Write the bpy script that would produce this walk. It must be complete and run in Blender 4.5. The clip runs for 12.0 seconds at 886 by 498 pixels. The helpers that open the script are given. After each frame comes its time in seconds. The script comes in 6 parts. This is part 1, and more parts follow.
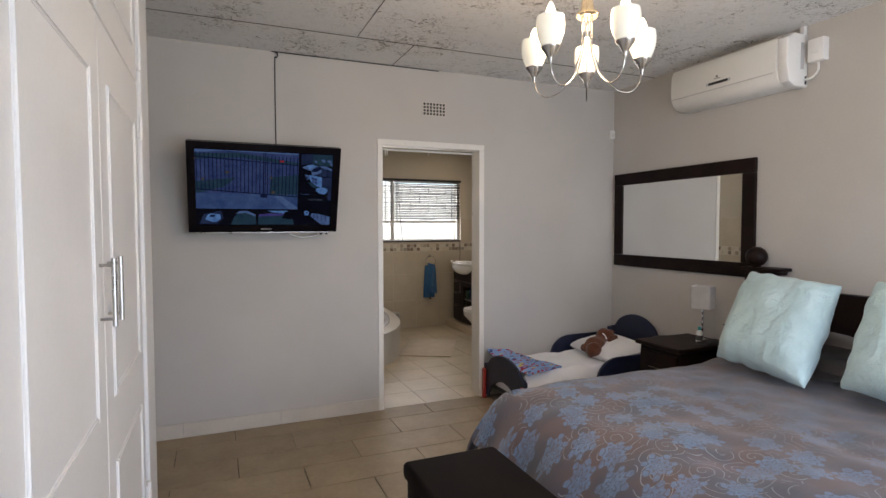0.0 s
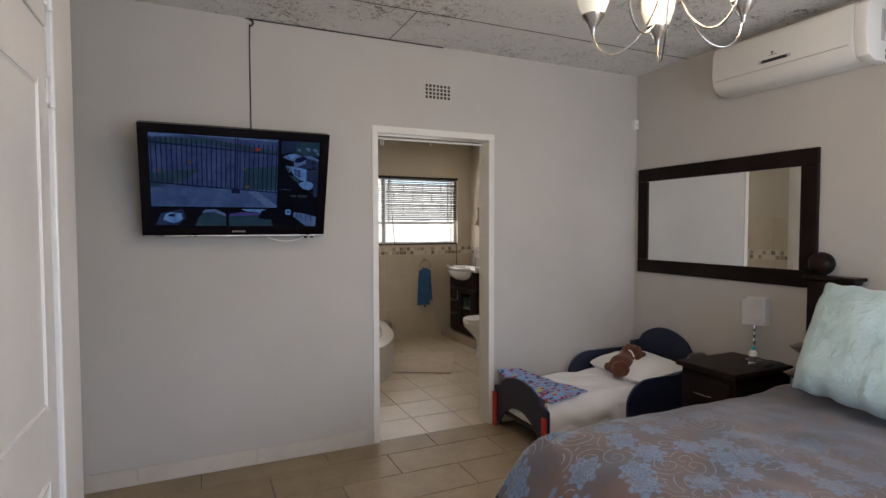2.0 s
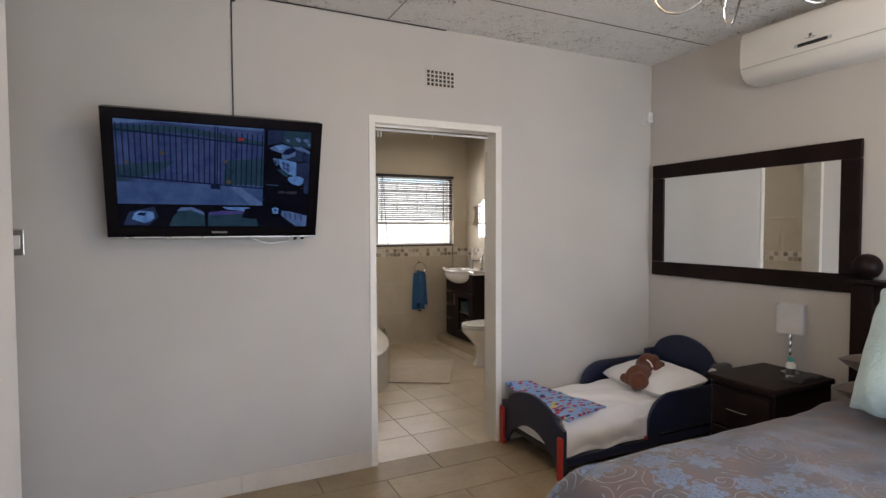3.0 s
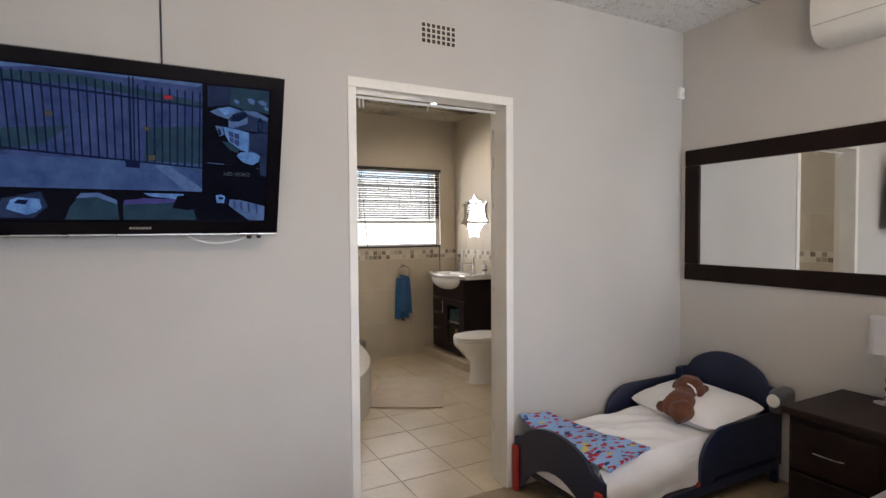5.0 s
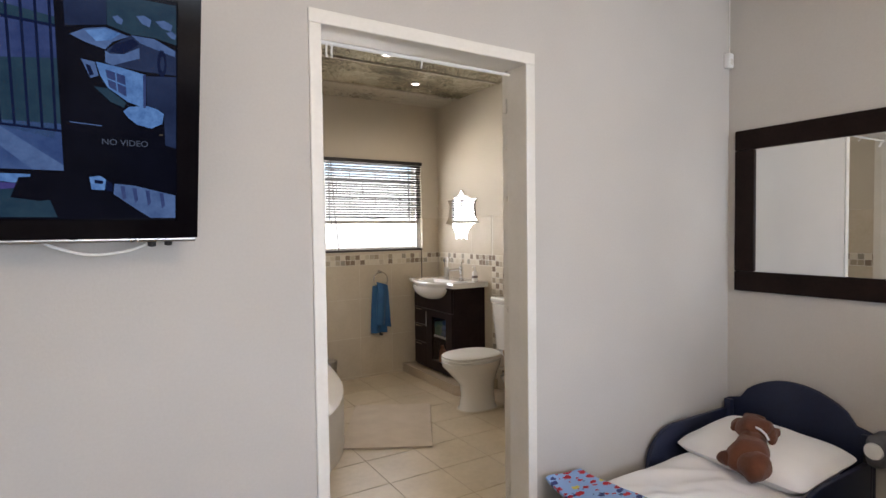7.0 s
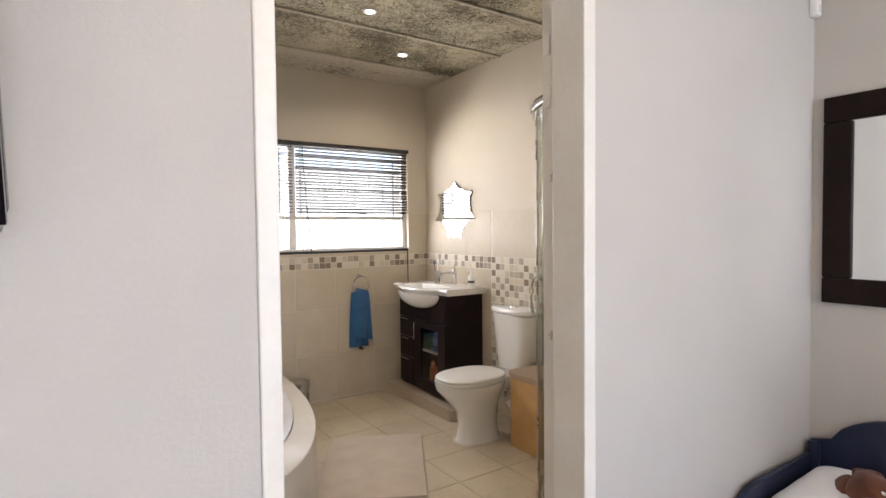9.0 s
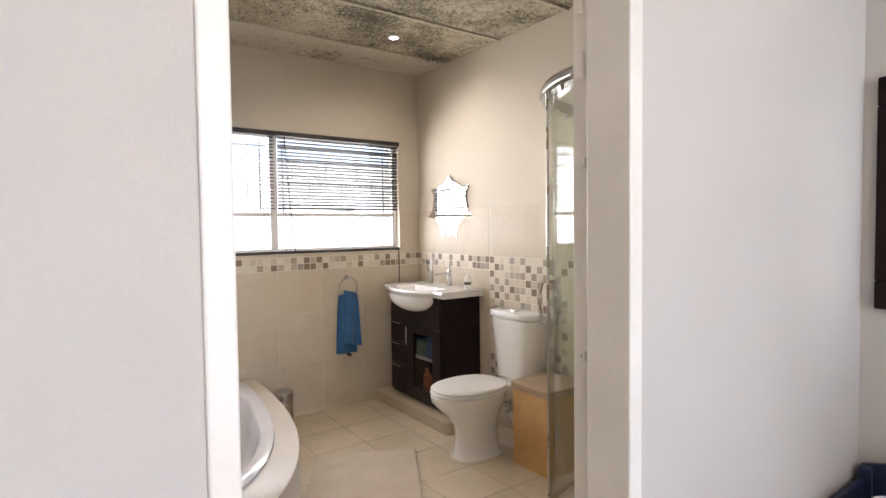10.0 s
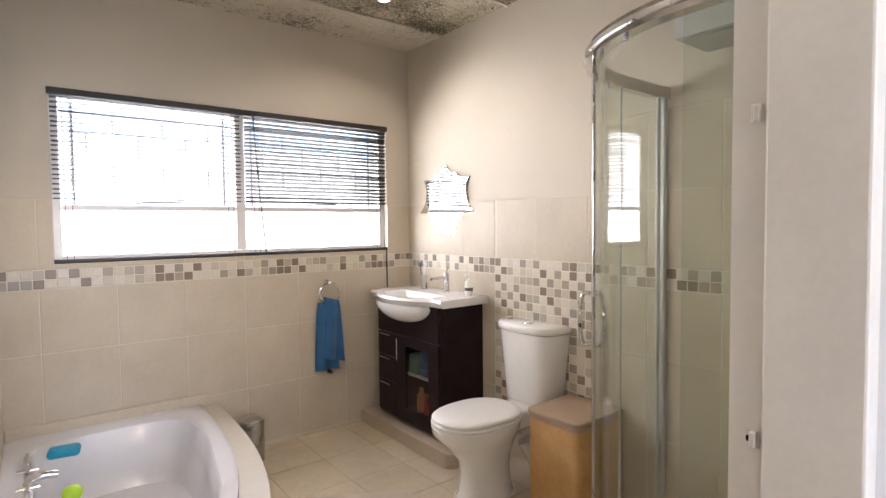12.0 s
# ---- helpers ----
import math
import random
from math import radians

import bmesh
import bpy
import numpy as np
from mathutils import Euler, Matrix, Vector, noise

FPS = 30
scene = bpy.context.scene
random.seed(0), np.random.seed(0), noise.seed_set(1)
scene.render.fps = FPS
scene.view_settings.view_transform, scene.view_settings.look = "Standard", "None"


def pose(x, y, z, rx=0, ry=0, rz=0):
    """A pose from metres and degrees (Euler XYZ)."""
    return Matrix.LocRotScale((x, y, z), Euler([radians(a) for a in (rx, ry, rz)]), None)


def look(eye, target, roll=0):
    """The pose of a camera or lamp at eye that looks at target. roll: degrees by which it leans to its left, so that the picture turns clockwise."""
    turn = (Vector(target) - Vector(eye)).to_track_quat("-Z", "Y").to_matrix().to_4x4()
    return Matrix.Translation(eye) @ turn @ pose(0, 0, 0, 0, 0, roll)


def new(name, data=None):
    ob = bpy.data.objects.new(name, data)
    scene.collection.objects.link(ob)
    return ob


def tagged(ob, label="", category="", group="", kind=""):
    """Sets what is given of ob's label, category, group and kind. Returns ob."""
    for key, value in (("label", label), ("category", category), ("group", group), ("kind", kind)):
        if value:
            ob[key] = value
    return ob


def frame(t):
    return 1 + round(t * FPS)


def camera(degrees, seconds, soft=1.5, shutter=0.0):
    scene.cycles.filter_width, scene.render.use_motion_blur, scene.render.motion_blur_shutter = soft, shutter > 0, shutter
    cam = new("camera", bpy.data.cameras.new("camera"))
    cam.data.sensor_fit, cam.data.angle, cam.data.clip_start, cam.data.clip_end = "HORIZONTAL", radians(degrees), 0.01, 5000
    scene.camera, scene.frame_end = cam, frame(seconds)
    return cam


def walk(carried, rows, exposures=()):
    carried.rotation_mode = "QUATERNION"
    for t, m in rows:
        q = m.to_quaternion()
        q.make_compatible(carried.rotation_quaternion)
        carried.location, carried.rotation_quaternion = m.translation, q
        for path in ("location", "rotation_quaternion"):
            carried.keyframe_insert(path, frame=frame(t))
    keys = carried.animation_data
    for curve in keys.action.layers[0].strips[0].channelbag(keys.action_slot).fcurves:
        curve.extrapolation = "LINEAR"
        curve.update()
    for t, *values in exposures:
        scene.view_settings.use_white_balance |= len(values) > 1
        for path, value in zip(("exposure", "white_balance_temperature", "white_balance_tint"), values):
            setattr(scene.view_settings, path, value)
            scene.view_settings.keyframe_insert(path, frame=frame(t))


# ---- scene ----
cam = camera(78.9, 12.0)
PATH = [
    (0, (-0.135, 0.032, 1.419), (0.64, 1.874, 1.334), -0.1),
    (0.5, (-0.112, 0.182, 1.42), (0.672, 2.02, 1.333), -0.1),
    (1, (-0.08, 0.319, 1.426), (0.709, 2.155, 1.342), -0.0),
    (1.5, (-0.06, 0.47, 1.42), (0.748, 2.298, 1.335), -0.1),
    (2, (-0.028, 0.633, 1.421), (0.797, 2.453, 1.341), -0.1),
    (2.5, (-0.003, 0.788, 1.42), (0.843, 2.598, 1.339), -0.1),
    (3, (0.018, 0.97, 1.417), (0.884, 2.771, 1.34), -0.2),
    (5, (0.217, 1.656, 1.387), (1.164, 3.416, 1.317), -0.4),
    (5.5, (0.291, 1.848, 1.395), (1.265, 3.593, 1.323), -0.4),
    (6, (0.35, 2.016, 1.399), (1.35, 3.746, 1.326), -0.5),
    (6.5, (0.406, 2.184, 1.383), (1.429, 3.902, 1.314), -0.6),
    (7, (0.474, 2.36, 1.391), (1.513, 4.068, 1.322), -0.7),
    (9, (0.735, 3.003, 1.368), (1.847, 4.664, 1.300), -0.6),
    (9.5, (0.799, 3.14, 1.376), (1.933, 4.786, 1.297), -0.7),
    (10, (0.857, 3.276, 1.370), (2.010, 4.914, 1.292), -0.7),
    (10.5, (0.903, 3.438, 1.394), (2.071, 5.059, 1.306), -0.8),
    (11, (0.942, 3.555, 1.383), (2.129, 5.162, 1.295), -0.7),
    (11.5, (1.001, 3.679, 1.372), (2.207, 5.273, 1.286), -0.45),
    (12, (1.054, 3.798, 1.369), (2.279, 5.376, 1.281), -0.6),
]
EXPOSURES = [(0, 1.7, 6450, 17), (1.5, 1.53, 6430, 17), (2.5, 1.72, 6430, 17), (3, 1.89, 6430, 17), (6, 2.15, 6400, 17), (9, 2.66, 6280, 18), (12, 2.93, 6050, 20)]
walk(cam, [(t, look(eye, target, roll)) for t, eye, target, roll in PATH], EXPOSURES)

# ---- plan ----
DW, DT = 4.0, 0.15            # door wall: bedroom face and thickness
BX = 3.23                     # bedroom wall with the mirror
BACK = -1.5                   # bedroom wall behind the walk
LEFT = -1.25                  # bedroom wall behind the wardrobe
RX, FY, LX = 3.31, 7.11, 0.93  # bathroom: wall with basin, window wall, wall at the tub
CZ = 2.64                     # ceilings
DX0, DX1, DZ = 1.037, 1.855, 2.035   # clear door opening
WX0, WX1, WZ0, WZ1 = 1.165, 3.115, 1.2, 2.06   # bathroom window
GX0, GX1, GZ0, GZ1 = 0.1, 3.0, 0.15, 2.15   # bedroom window behind the walk

# ---- light ----
world = bpy.data.worlds.new("world")
scene.world = world
world.use_nodes = True
wn, wl = world.node_tree.nodes, world.node_tree.links
sky = wn.new("ShaderNodeTexSky")
sky.sky_type, sky.sun_disc, sky.sun_elevation, sky.sun_rotation = "NISHITA", False, radians(47), radians(245)
wl.new(sky.outputs[0], wn["Background"].inputs[0])
wn["Background"].inputs[1].default_value = 0.12


def lamp(name, kind, matrix, energy, colour=(1, 1, 1), **more):
    data = bpy.data.lights.new(name, kind)
    data.energy, data.color = energy, colour
    if kind == "AREA":
        data.shape, data.size, data.size_y = "RECTANGLE", more["size"], more["size_y"]
    elif kind == "SUN":
        data.angle = radians(0.5)
    elif kind == "SPOT":
        data.spot_size, data.spot_blend, data.shadow_soft_size = radians(more["cone"]), 0.6, more["radius"]
    else:
        data.shadow_soft_size = more["radius"]
    ob = new(name, data)
    ob.matrix_world = matrix
    return ob


lamp("sun", "SUN", look((0, 0, 10), (0.75, 0.35, 9.1)), 4.5, (1.0, 0.95, 0.87))
lamp("bedroom_window_light", "AREA", look(((GX0 + GX1) / 2, BACK - 0.06, 1.25), ((GX0 + GX1) / 2, 2, 1.25)), 27.5, (0.755, 0.845, 1.0), size=2.8, size_y=1.9)
lamp("chandelier_light", "POINT", Matrix.Translation((1.243, 1.82, 2.28)), 8.6, (1.0, 0.78, 0.52), radius=0.16)
lamp("bath_window_light", "AREA", look((2.10, FY + 0.205, 1.63), (2.10, 2, 1.60)), 12.5, (1.0, 0.975, 0.92), size=1.86, size_y=0.84)

# ---- building helpers ----
def box(bm, lo, hi):
    """A block from corner lo to corner hi."""
    v = [bm.verts.new((x, y, z)) for x in (lo[0], hi[0]) for y in (lo[1], hi[1]) for z in (lo[2], hi[2])]
    made = [bm.faces.new([v[i] for i in q]) for q in ((0, 1, 3, 2), (4, 6, 7, 5), (0, 4, 5, 1), (2, 3, 7, 6), (0, 2, 6, 4), (1, 5, 7, 3))]
    return made


def blocks(*pairs):
    bm = bmesh.new()
    for lo, hi in pairs:
        box(bm, lo, hi)
    return bm


def rblock(lo, hi, r=0.01, seg=2):
    """A block with rounded edges."""
    bm = blocks((lo, hi))
    bmesh.ops.bevel(bm, geom=bm.edges[:], offset=r, segments=seg, profile=0.5, affect="EDGES")
    return bm


def lathe(profile, n=20, bm=None, m=None, caps=True):
    """Turns a profile of (radius, height) about z."""
    bm = bm or bmesh.new()
    m = m or Matrix()
    rings = []
    for r, z in profile:
        if r < 1e-5:
            rings.append([bm.verts.new(m @ Vector((0, 0, z)))])
        else:
            rings.append([bm.verts.new(m @ Vector((r * math.cos(a), r * math.sin(a), z))) for a in [2 * math.pi * k / n for k in range(n)]])
    for a, b in zip(rings, rings[1:]):
        for k in range(n):
            q = [a[k % len(a)], a[(k + 1) % len(a)], b[(k + 1) % len(b)], b[k % len(b)]]
            q = list(dict.fromkeys(q))
            if len(q) > 2:
                bm.faces.new(q)
    for ring in (rings[0], rings[-1]):
        if caps and len(ring) > 2:
            bm.faces.new(ring)
    bmesh.ops.recalc_face_normals(bm, faces=bm.faces[:])
    return bm


def tube(points, r, n=10, bm=None, ends=True):
    """A round bar along points; r: one radius, or one for each point."""
    bm = bm or bmesh.new()
    pts = [Vector(p) for p in points]
    rings = []
    up = Vector((0, 0, 1))
    for i, p in enumerate(pts):
        d = (pts[min(i + 1, len(pts) - 1)] - pts[max(i - 1, 0)]).normalized()
        side = d.cross(up)
        if side.length < 0.05:
            side = d.cross(Vector((0, 1, 0)))
        side.normalize()
        other = side.cross(d)
        rad = r[i] if isinstance(r, (list, tuple)) else r
        rings.append([bm.verts.new(p + rad * (math.cos(a) * side + math.sin(a) * other)) for a in [2 * math.pi * k / n for k in range(n)]])
    for a, b in zip(rings, rings[1:]):
        for k in range(n):
            bm.faces.new((a[k], a[(k + 1) % n], b[(k + 1) % n], b[k]))
    if ends:
        bm.faces.new(rings[0]), bm.faces.new(rings[-1])
    bmesh.ops.recalc_face_normals(bm, faces=bm.faces[:])
    return bm


def bent(points, n=6):
    """A smooth line through points."""
    pts = [Vector(p) for p in points]
    out = []
    for i in range(len(pts) - 1):
        p0, p1, p2, p3 = pts[max(i - 1, 0)], pts[i], pts[i + 1], pts[min(i + 2, len(pts) - 1)]
        for k in range(n):
            t = k / n
            out.append(0.5 * (2 * p1 + (p2 - p0) * t + (2 * p0 - 5 * p1 + 4 * p2 - p3) * t * t + (3 * p1 - p0 - 3 * p2 + p3) * t ** 3))
    return out + [pts[-1]]


def slab(outline, axis, a, b, r=0.0):
    """An outline in the plane across axis, drawn from a to b along it."""
    bm = bmesh.new()
    def at(u, v, w):
        return {"x": (w, u, v), "y": (u, w, v), "z": (u, v, w)}[axis]
    lo = [bm.verts.new(at(u, v, a)) for u, v in outline]
    hi = [bm.verts.new(at(u, v, b)) for u, v in outline]
    n = len(outline)
    bm.faces.new(lo), bm.faces.new(hi)
    for k in range(n):
        bm.faces.new((lo[k], lo[(k + 1) % n], hi[(k + 1) % n], hi[k]))
    bmesh.ops.recalc_face_normals(bm, faces=bm.faces[:])
    if r:
        caps = [e for e in bm.edges if any(len(f.verts) == n for f in e.link_faces)]
        bmesh.ops.bevel(bm, geom=caps, offset=r, segments=2, profile=0.5, affect="EDGES")
    return bm


def sheet(fn, nu, nv, bm=None, flip=False, thick=0.0):
    """A surface fn(u, v), u and v from 0 to 1, given a thickness."""
    bm = bm or bmesh.new()
    g = [[bm.verts.new(fn(i / nu, j / nv)) for j in range(nv + 1)] for i in range(nu + 1)]
    faces = [bm.faces.new((g[i][j], g[i + 1][j], g[i + 1][j + 1], g[i][j + 1])) for i in range(nu) for j in range(nv)]
    if thick:
        bmesh.ops.recalc_face_normals(bm, faces=faces)
        bmesh.ops.solidify(bm, geom=faces, thickness=thick)
    return bm


def mesh_of(name, bm, material, smooth=False):
    me = bpy.data.meshes.new(name)
    if smooth:
        for f in bm.faces:
            f.smooth = True
        for e in bm.edges:
            if len(e.link_faces) == 2 and e.calc_face_angle(0) > 0.7:
                e.smooth = False
    bm.to_mesh(me)
    bm.free()
    me.materials.append(material)
    return me


def thing(name, label, category, group="", kind="", at=None):
    """An Empty that holds a thing's parts."""
    ob = new(name)
    ob.empty_display_size = 0.05
    if at is not None:
        ob.matrix_world = at if isinstance(at, Matrix) else Matrix.Translation(at)
    return tagged(ob, label, category, group, kind)


def part(name, bm, material, parent=None, label="", smooth=False):
    ob = new(name, mesh_of(name, bm, material, smooth))
    if parent is not None:
        ob.parent = parent
    return tagged(ob, label)


def whole(name, bm, material, label, category, group="", kind="", smooth=False):
    return tagged(new(name, mesh_of(name, bm, material, smooth)), label, category, group, kind)


# ---- materials ----
def node_mat(name):
    m = bpy.data.materials.new(name)
    m.use_nodes = True
    nt = m.node_tree
    return m, nt, nt.nodes["Principled BSDF"]


def add(nt, kind, **inputs):
    n = nt.nodes.new("ShaderNode" + kind)
    for k, v in inputs.items():
        n.inputs[k.replace("_", " ")].default_value = v
    return n


def coords(nt, kind="Object"):
    """Places in metres; pieces that share a mesh read world places, so that the grain differs."""
    if kind == "World":
        return nt.nodes.new("ShaderNodeNewGeometry").outputs["Position"]
    return nt.nodes.new("ShaderNodeTexCoord").outputs[kind]


def ramp(nt, src, stops):
    r = nt.nodes.new("ShaderNodeValToRGB")
    el = r.color_ramp.elements
    while len(el) < len(stops):
        el.new(0.5)
    for e, (p, c) in zip(el, stops):
        e.position, e.color = p, (*c, 1) if len(c) == 3 else c
    nt.links.new(src, r.inputs[0])
    return r.outputs[0]


def mix(nt, fac, a, b, mode="MIX"):
    n = nt.nodes.new("ShaderNodeMix")
    n.data_type, n.blend_type = "RGBA", mode
    for sock, val in ((n.inputs[0], fac), (n.inputs[6], a), (n.inputs[7], b)):
        if isinstance(val, (int, float)):
            sock.default_value = val
        elif isinstance(val, tuple):
            sock.default_value = (*val, 1)
        else:
            nt.links.new(val, sock)
    return n.outputs[2]


def calc(nt, op, a, b=0.0, c=0.0):
    n = nt.nodes.new("ShaderNodeMath")
    n.operation = op
    for sock, val in zip(n.inputs, (a, b, c)):
        if isinstance(val, (int, float)):
            sock.default_value = val
        else:
            nt.links.new(val, sock)
    return n.outputs[0]


def noise_of(nt, co, scale, detail=4, rough=0.55, distortion=0.0):
    n = add(nt, "TexNoise", Scale=scale, Detail=detail, Roughness=rough, Distortion=distortion)
    nt.links.new(co, n.inputs["Vector"])
    return n.outputs[0]


def bump(nt, bsdf, height, strength, dist=0.002):
    b = add(nt, "Bump", Strength=strength, Distance=dist)
    nt.links.new(height, b.inputs["Height"])
    nt.links.new(b.outputs[0], bsdf.inputs["Normal"])


def surf(name, c1, c2, rough=0.5, coarse=3.0, fine=60.0, relief=0.15, metal=0.0, rand=0.0, space="World", rough_var=0.1, coat=0.0, sheen=0.0):
    """A painted, glazed, woven or metal surface: stains and grain in two scales, fine relief."""
    m, nt, p = node_mat(name)
    co = coords(nt, space)
    big = noise_of(nt, co, coarse, 3)
    small = noise_of(nt, co, fine, 5, 0.6)
    f = calc(nt, "ADD", calc(nt, "MULTIPLY", big, 0.65), calc(nt, "MULTIPLY", small, 0.35))
    col = ramp(nt, f, [(0.36, c1), (0.64, c2)])
    if rand:
        info = nt.nodes.new("ShaderNodeObjectInfo")
        shade = calc(nt, "ADD", 1 - rand / 2, calc(nt, "MULTIPLY", info.outputs["Random"], rand))
        col = mix_scale(nt, col, shade)
    nt.links.new(col, p.inputs["Base Color"])
    nt.links.new(calc(nt, "ADD", rough - rough_var / 2, calc(nt, "MULTIPLY", big, rough_var)), p.inputs["Roughness"])
    p.inputs["Metallic"].default_value = metal
    p.inputs["Coat Weight"].default_value = coat
    p.inputs["Sheen Weight"].default_value = sheen
    if relief:
        bump(nt, p, small, relief)
    return m


def mix_scale(nt, col, shade):
    n = nt.nodes.new("ShaderNodeVectorMath")
    n.operation = "SCALE"
    nt.links.new(col, n.inputs[0])
    nt.links.new(shade, n.inputs["Scale"])
    return n.outputs[0]


def emitter(name, colour, strength):
    m, nt, p = node_mat(name)
    p.inputs["Base Color"].default_value = (*colour, 1)
    p.inputs["Emission Color"].default_value = (*colour, 1)
    p.inputs["Emission Strength"].default_value = strength
    p.inputs["Roughness"].default_value = 0.4
    return m


def glassy(name, tint, rough=0.02):
    """Thin clear glass: mostly clear, gloss by Fresnel."""
    m, nt, p = node_mat(name)
    nt.nodes.remove(p)
    out = nt.nodes["Material Output"]
    clear = add(nt, "BsdfTransparent")
    clear.inputs[0].default_value = (*tint, 1)
    gloss = add(nt, "BsdfGlossy", Roughness=rough)
    lw = add(nt, "LayerWeight", Blend=0.5)
    fac = calc(nt, "ADD", 0.035, calc(nt, "MULTIPLY", calc(nt, "POWER", lw.outputs["Facing"], 4.0), 0.55))
    mx = nt.nodes.new("ShaderNodeMixShader")
    nt.links.new(fac, mx.inputs[0]), nt.links.new(clear.outputs[0], mx.inputs[1]), nt.links.new(gloss.outputs[0], mx.inputs[2])
    nt.links.new(mx.outputs[0], out.inputs[0])
    return m


M = {}
M["wall"] = surf("wall_paint", (0.480, 0.452, 0.415), (0.525, 0.497, 0.458), 0.75, 1.6, 110, 0.30)
M["bath_wall"] = surf("bath_wall_paint", (0.52, 0.465, 0.375), (0.57, 0.51, 0.415), 0.6, 1.3, 160, 0.12)
M["white"] = surf("white_enamel_paint", (0.74, 0.73, 0.71), (0.80, 0.79, 0.77), 0.38, 2, 90, 0.08)
M["frame"] = surf("door_frame_paint", (0.71, 0.68, 0.615), (0.78, 0.75, 0.69), 0.42, 5, 70, 0.12)
M["skirt"] = surf("skirting_tile", (0.52, 0.47, 0.405), (0.61, 0.555, 0.48), 0.35, 4, 80, 0.08)
M["floor_tile"] = surf("stone_look_floor_tile", (0.265, 0.20, 0.122), (0.36, 0.28, 0.178), 0.5, 5, 35, 0.10, rand=0.10, rough_var=0.2)
M["bath_floor"] = surf("bath_floor_tile", (0.48, 0.405, 0.285), (0.60, 0.51, 0.38), 0.34, 3, 30, 0.06, rand=0.06, rough_var=0.15)
M["grout_dark"] = surf("floor_grout", (0.07, 0.055, 0.04), (0.13, 0.10, 0.075), 0.9, 6, 120, 0.2)
M["tan_grout"] = surf("tan_floor_grout", (0.34, 0.28, 0.195), (0.42, 0.35, 0.25), 0.9, 6, 120, 0.2)
M["grout"] = surf("wall_grout", (0.62, 0.58, 0.50), (0.70, 0.66, 0.58), 0.85, 6, 120, 0.2)
M["wall_tile"] = surf("glazed_wall_tile", (0.50, 0.432, 0.33), (0.57, 0.502, 0.395), 0.44, 4, 40, 0.03, rand=0.05)
M["wall_tile"].node_tree.nodes["Principled BSDF"].inputs["Specular IOR Level"].default_value = 0.3
M["plastic"] = surf("white_plastic", (0.74, 0.73, 0.70), (0.79, 0.78, 0.75), 0.35, 6, 100, 0.03)
M["ac"] = surf("air_conditioner_plastic", (0.70, 0.685, 0.63), (0.76, 0.74, 0.69), 0.32, 3, 100, 0.02)
M["ceramic"] = surf("white_ceramic", (0.76, 0.75, 0.72), (0.80, 0.79, 0.76), 0.10, 4, 30, 0.0, coat=0.5)
M["acrylic"] = surf("white_bath_acrylic", (0.66, 0.67, 0.71), (0.71, 0.72, 0.76), 0.14, 4, 30, 0.0, coat=0.4)
M["steel"] = surf("brushed_steel", (0.42, 0.41, 0.39), (0.52, 0.51, 0.49), 0.28, 8, 200, 0.02, metal=1.0)
M["chrome"] = surf("chrome", (0.66, 0.66, 0.67), (0.72, 0.72, 0.73), 0.10, 8, 100, 0.0, metal=1.0)
M["nickel"] = surf("satin_nickel", (0.42, 0.395, 0.36), (0.50, 0.475, 0.44), 0.22, 8, 100, 0.0, metal=1.0)
M["gold"] = surf("warm_brass", (0.58, 0.49, 0.34), (0.66, 0.57, 0.41), 0.22, 8, 100, 0.0, metal=1.0)
M["dark_wood"] = surf("dark_stained_wood", (0.009, 0.005, 0.0045), (0.018, 0.0105, 0.0085), 0.38, 5, 60, 0.08)
M["wenge"] = surf("dark_vanity_laminate", (0.014, 0.009, 0.010), (0.028, 0.018, 0.018), 0.30, 5, 70, 0.05)
for k_ in ("dark_wood", "wenge"):
    M[k_].node_tree.nodes["Principled BSDF"].inputs["Specular IOR Level"].default_value = 0.10
M["leather"] = surf("dark_brown_leather", (0.007, 0.005, 0.004), (0.013, 0.009, 0.008), 0.75, 6, 140, 0.25)
M["leather"].node_tree.nodes["Principled BSDF"].inputs["Specular IOR Level"].default_value = 0.08
M["black"] = surf("black_gloss_plastic", (0.004, 0.003, 0.004), (0.007, 0.006, 0.007), 0.12, 5, 80, 0.0)
M["black"].node_tree.nodes["Principled BSDF"].inputs["Specular IOR Level"].default_value = 0.10
M["rubber"] = surf("black_plastic", (0.012, 0.012, 0.012), (0.025, 0.024, 0.024), 0.5, 8, 80, 0.1)
M["navy"] = surf("navy_painted_board", (0.008, 0.012, 0.034), (0.013, 0.019, 0.05), 0.38, 4, 70, 0.04)
M["red"] = surf("red_painted_wood", (0.40, 0.028, 0.018), (0.50, 0.04, 0.028), 0.4, 6, 70, 0.03)
M["sheet"] = surf("white_cotton_sheet", (0.86, 0.855, 0.86), (0.90, 0.895, 0.90), 0.85, 5, 260, 0.2, sheen=0.2)
M["cream"] = surf("cream_cotton", (0.60, 0.56, 0.50), (0.68, 0.64, 0.58), 0.85, 5, 260, 0.2, sheen=0.2)
M["plush"] = surf("brown_plush", (0.095, 0.028, 0.012), (0.155, 0.050, 0.022), 0.95, 18, 320, 0.8, sheen=0.15)
M["brown_cloth"] = surf("brown_pillow_cloth", (0.085, 0.066, 0.056), (0.125, 0.10, 0.086), 0.8, 8, 220, 0.2, sheen=0.2)
M["mat"] = surf("beige_bath_mat", (0.46, 0.38, 0.29), (0.54, 0.46, 0.36), 0.95, 7, 180, 0.8, sheen=0.3)
M["towel"] = surf("blue_terry_towel", (0.022, 0.095, 0.24), (0.038, 0.14, 0.31), 0.95, 9, 260, 0.7, sheen=0.3)
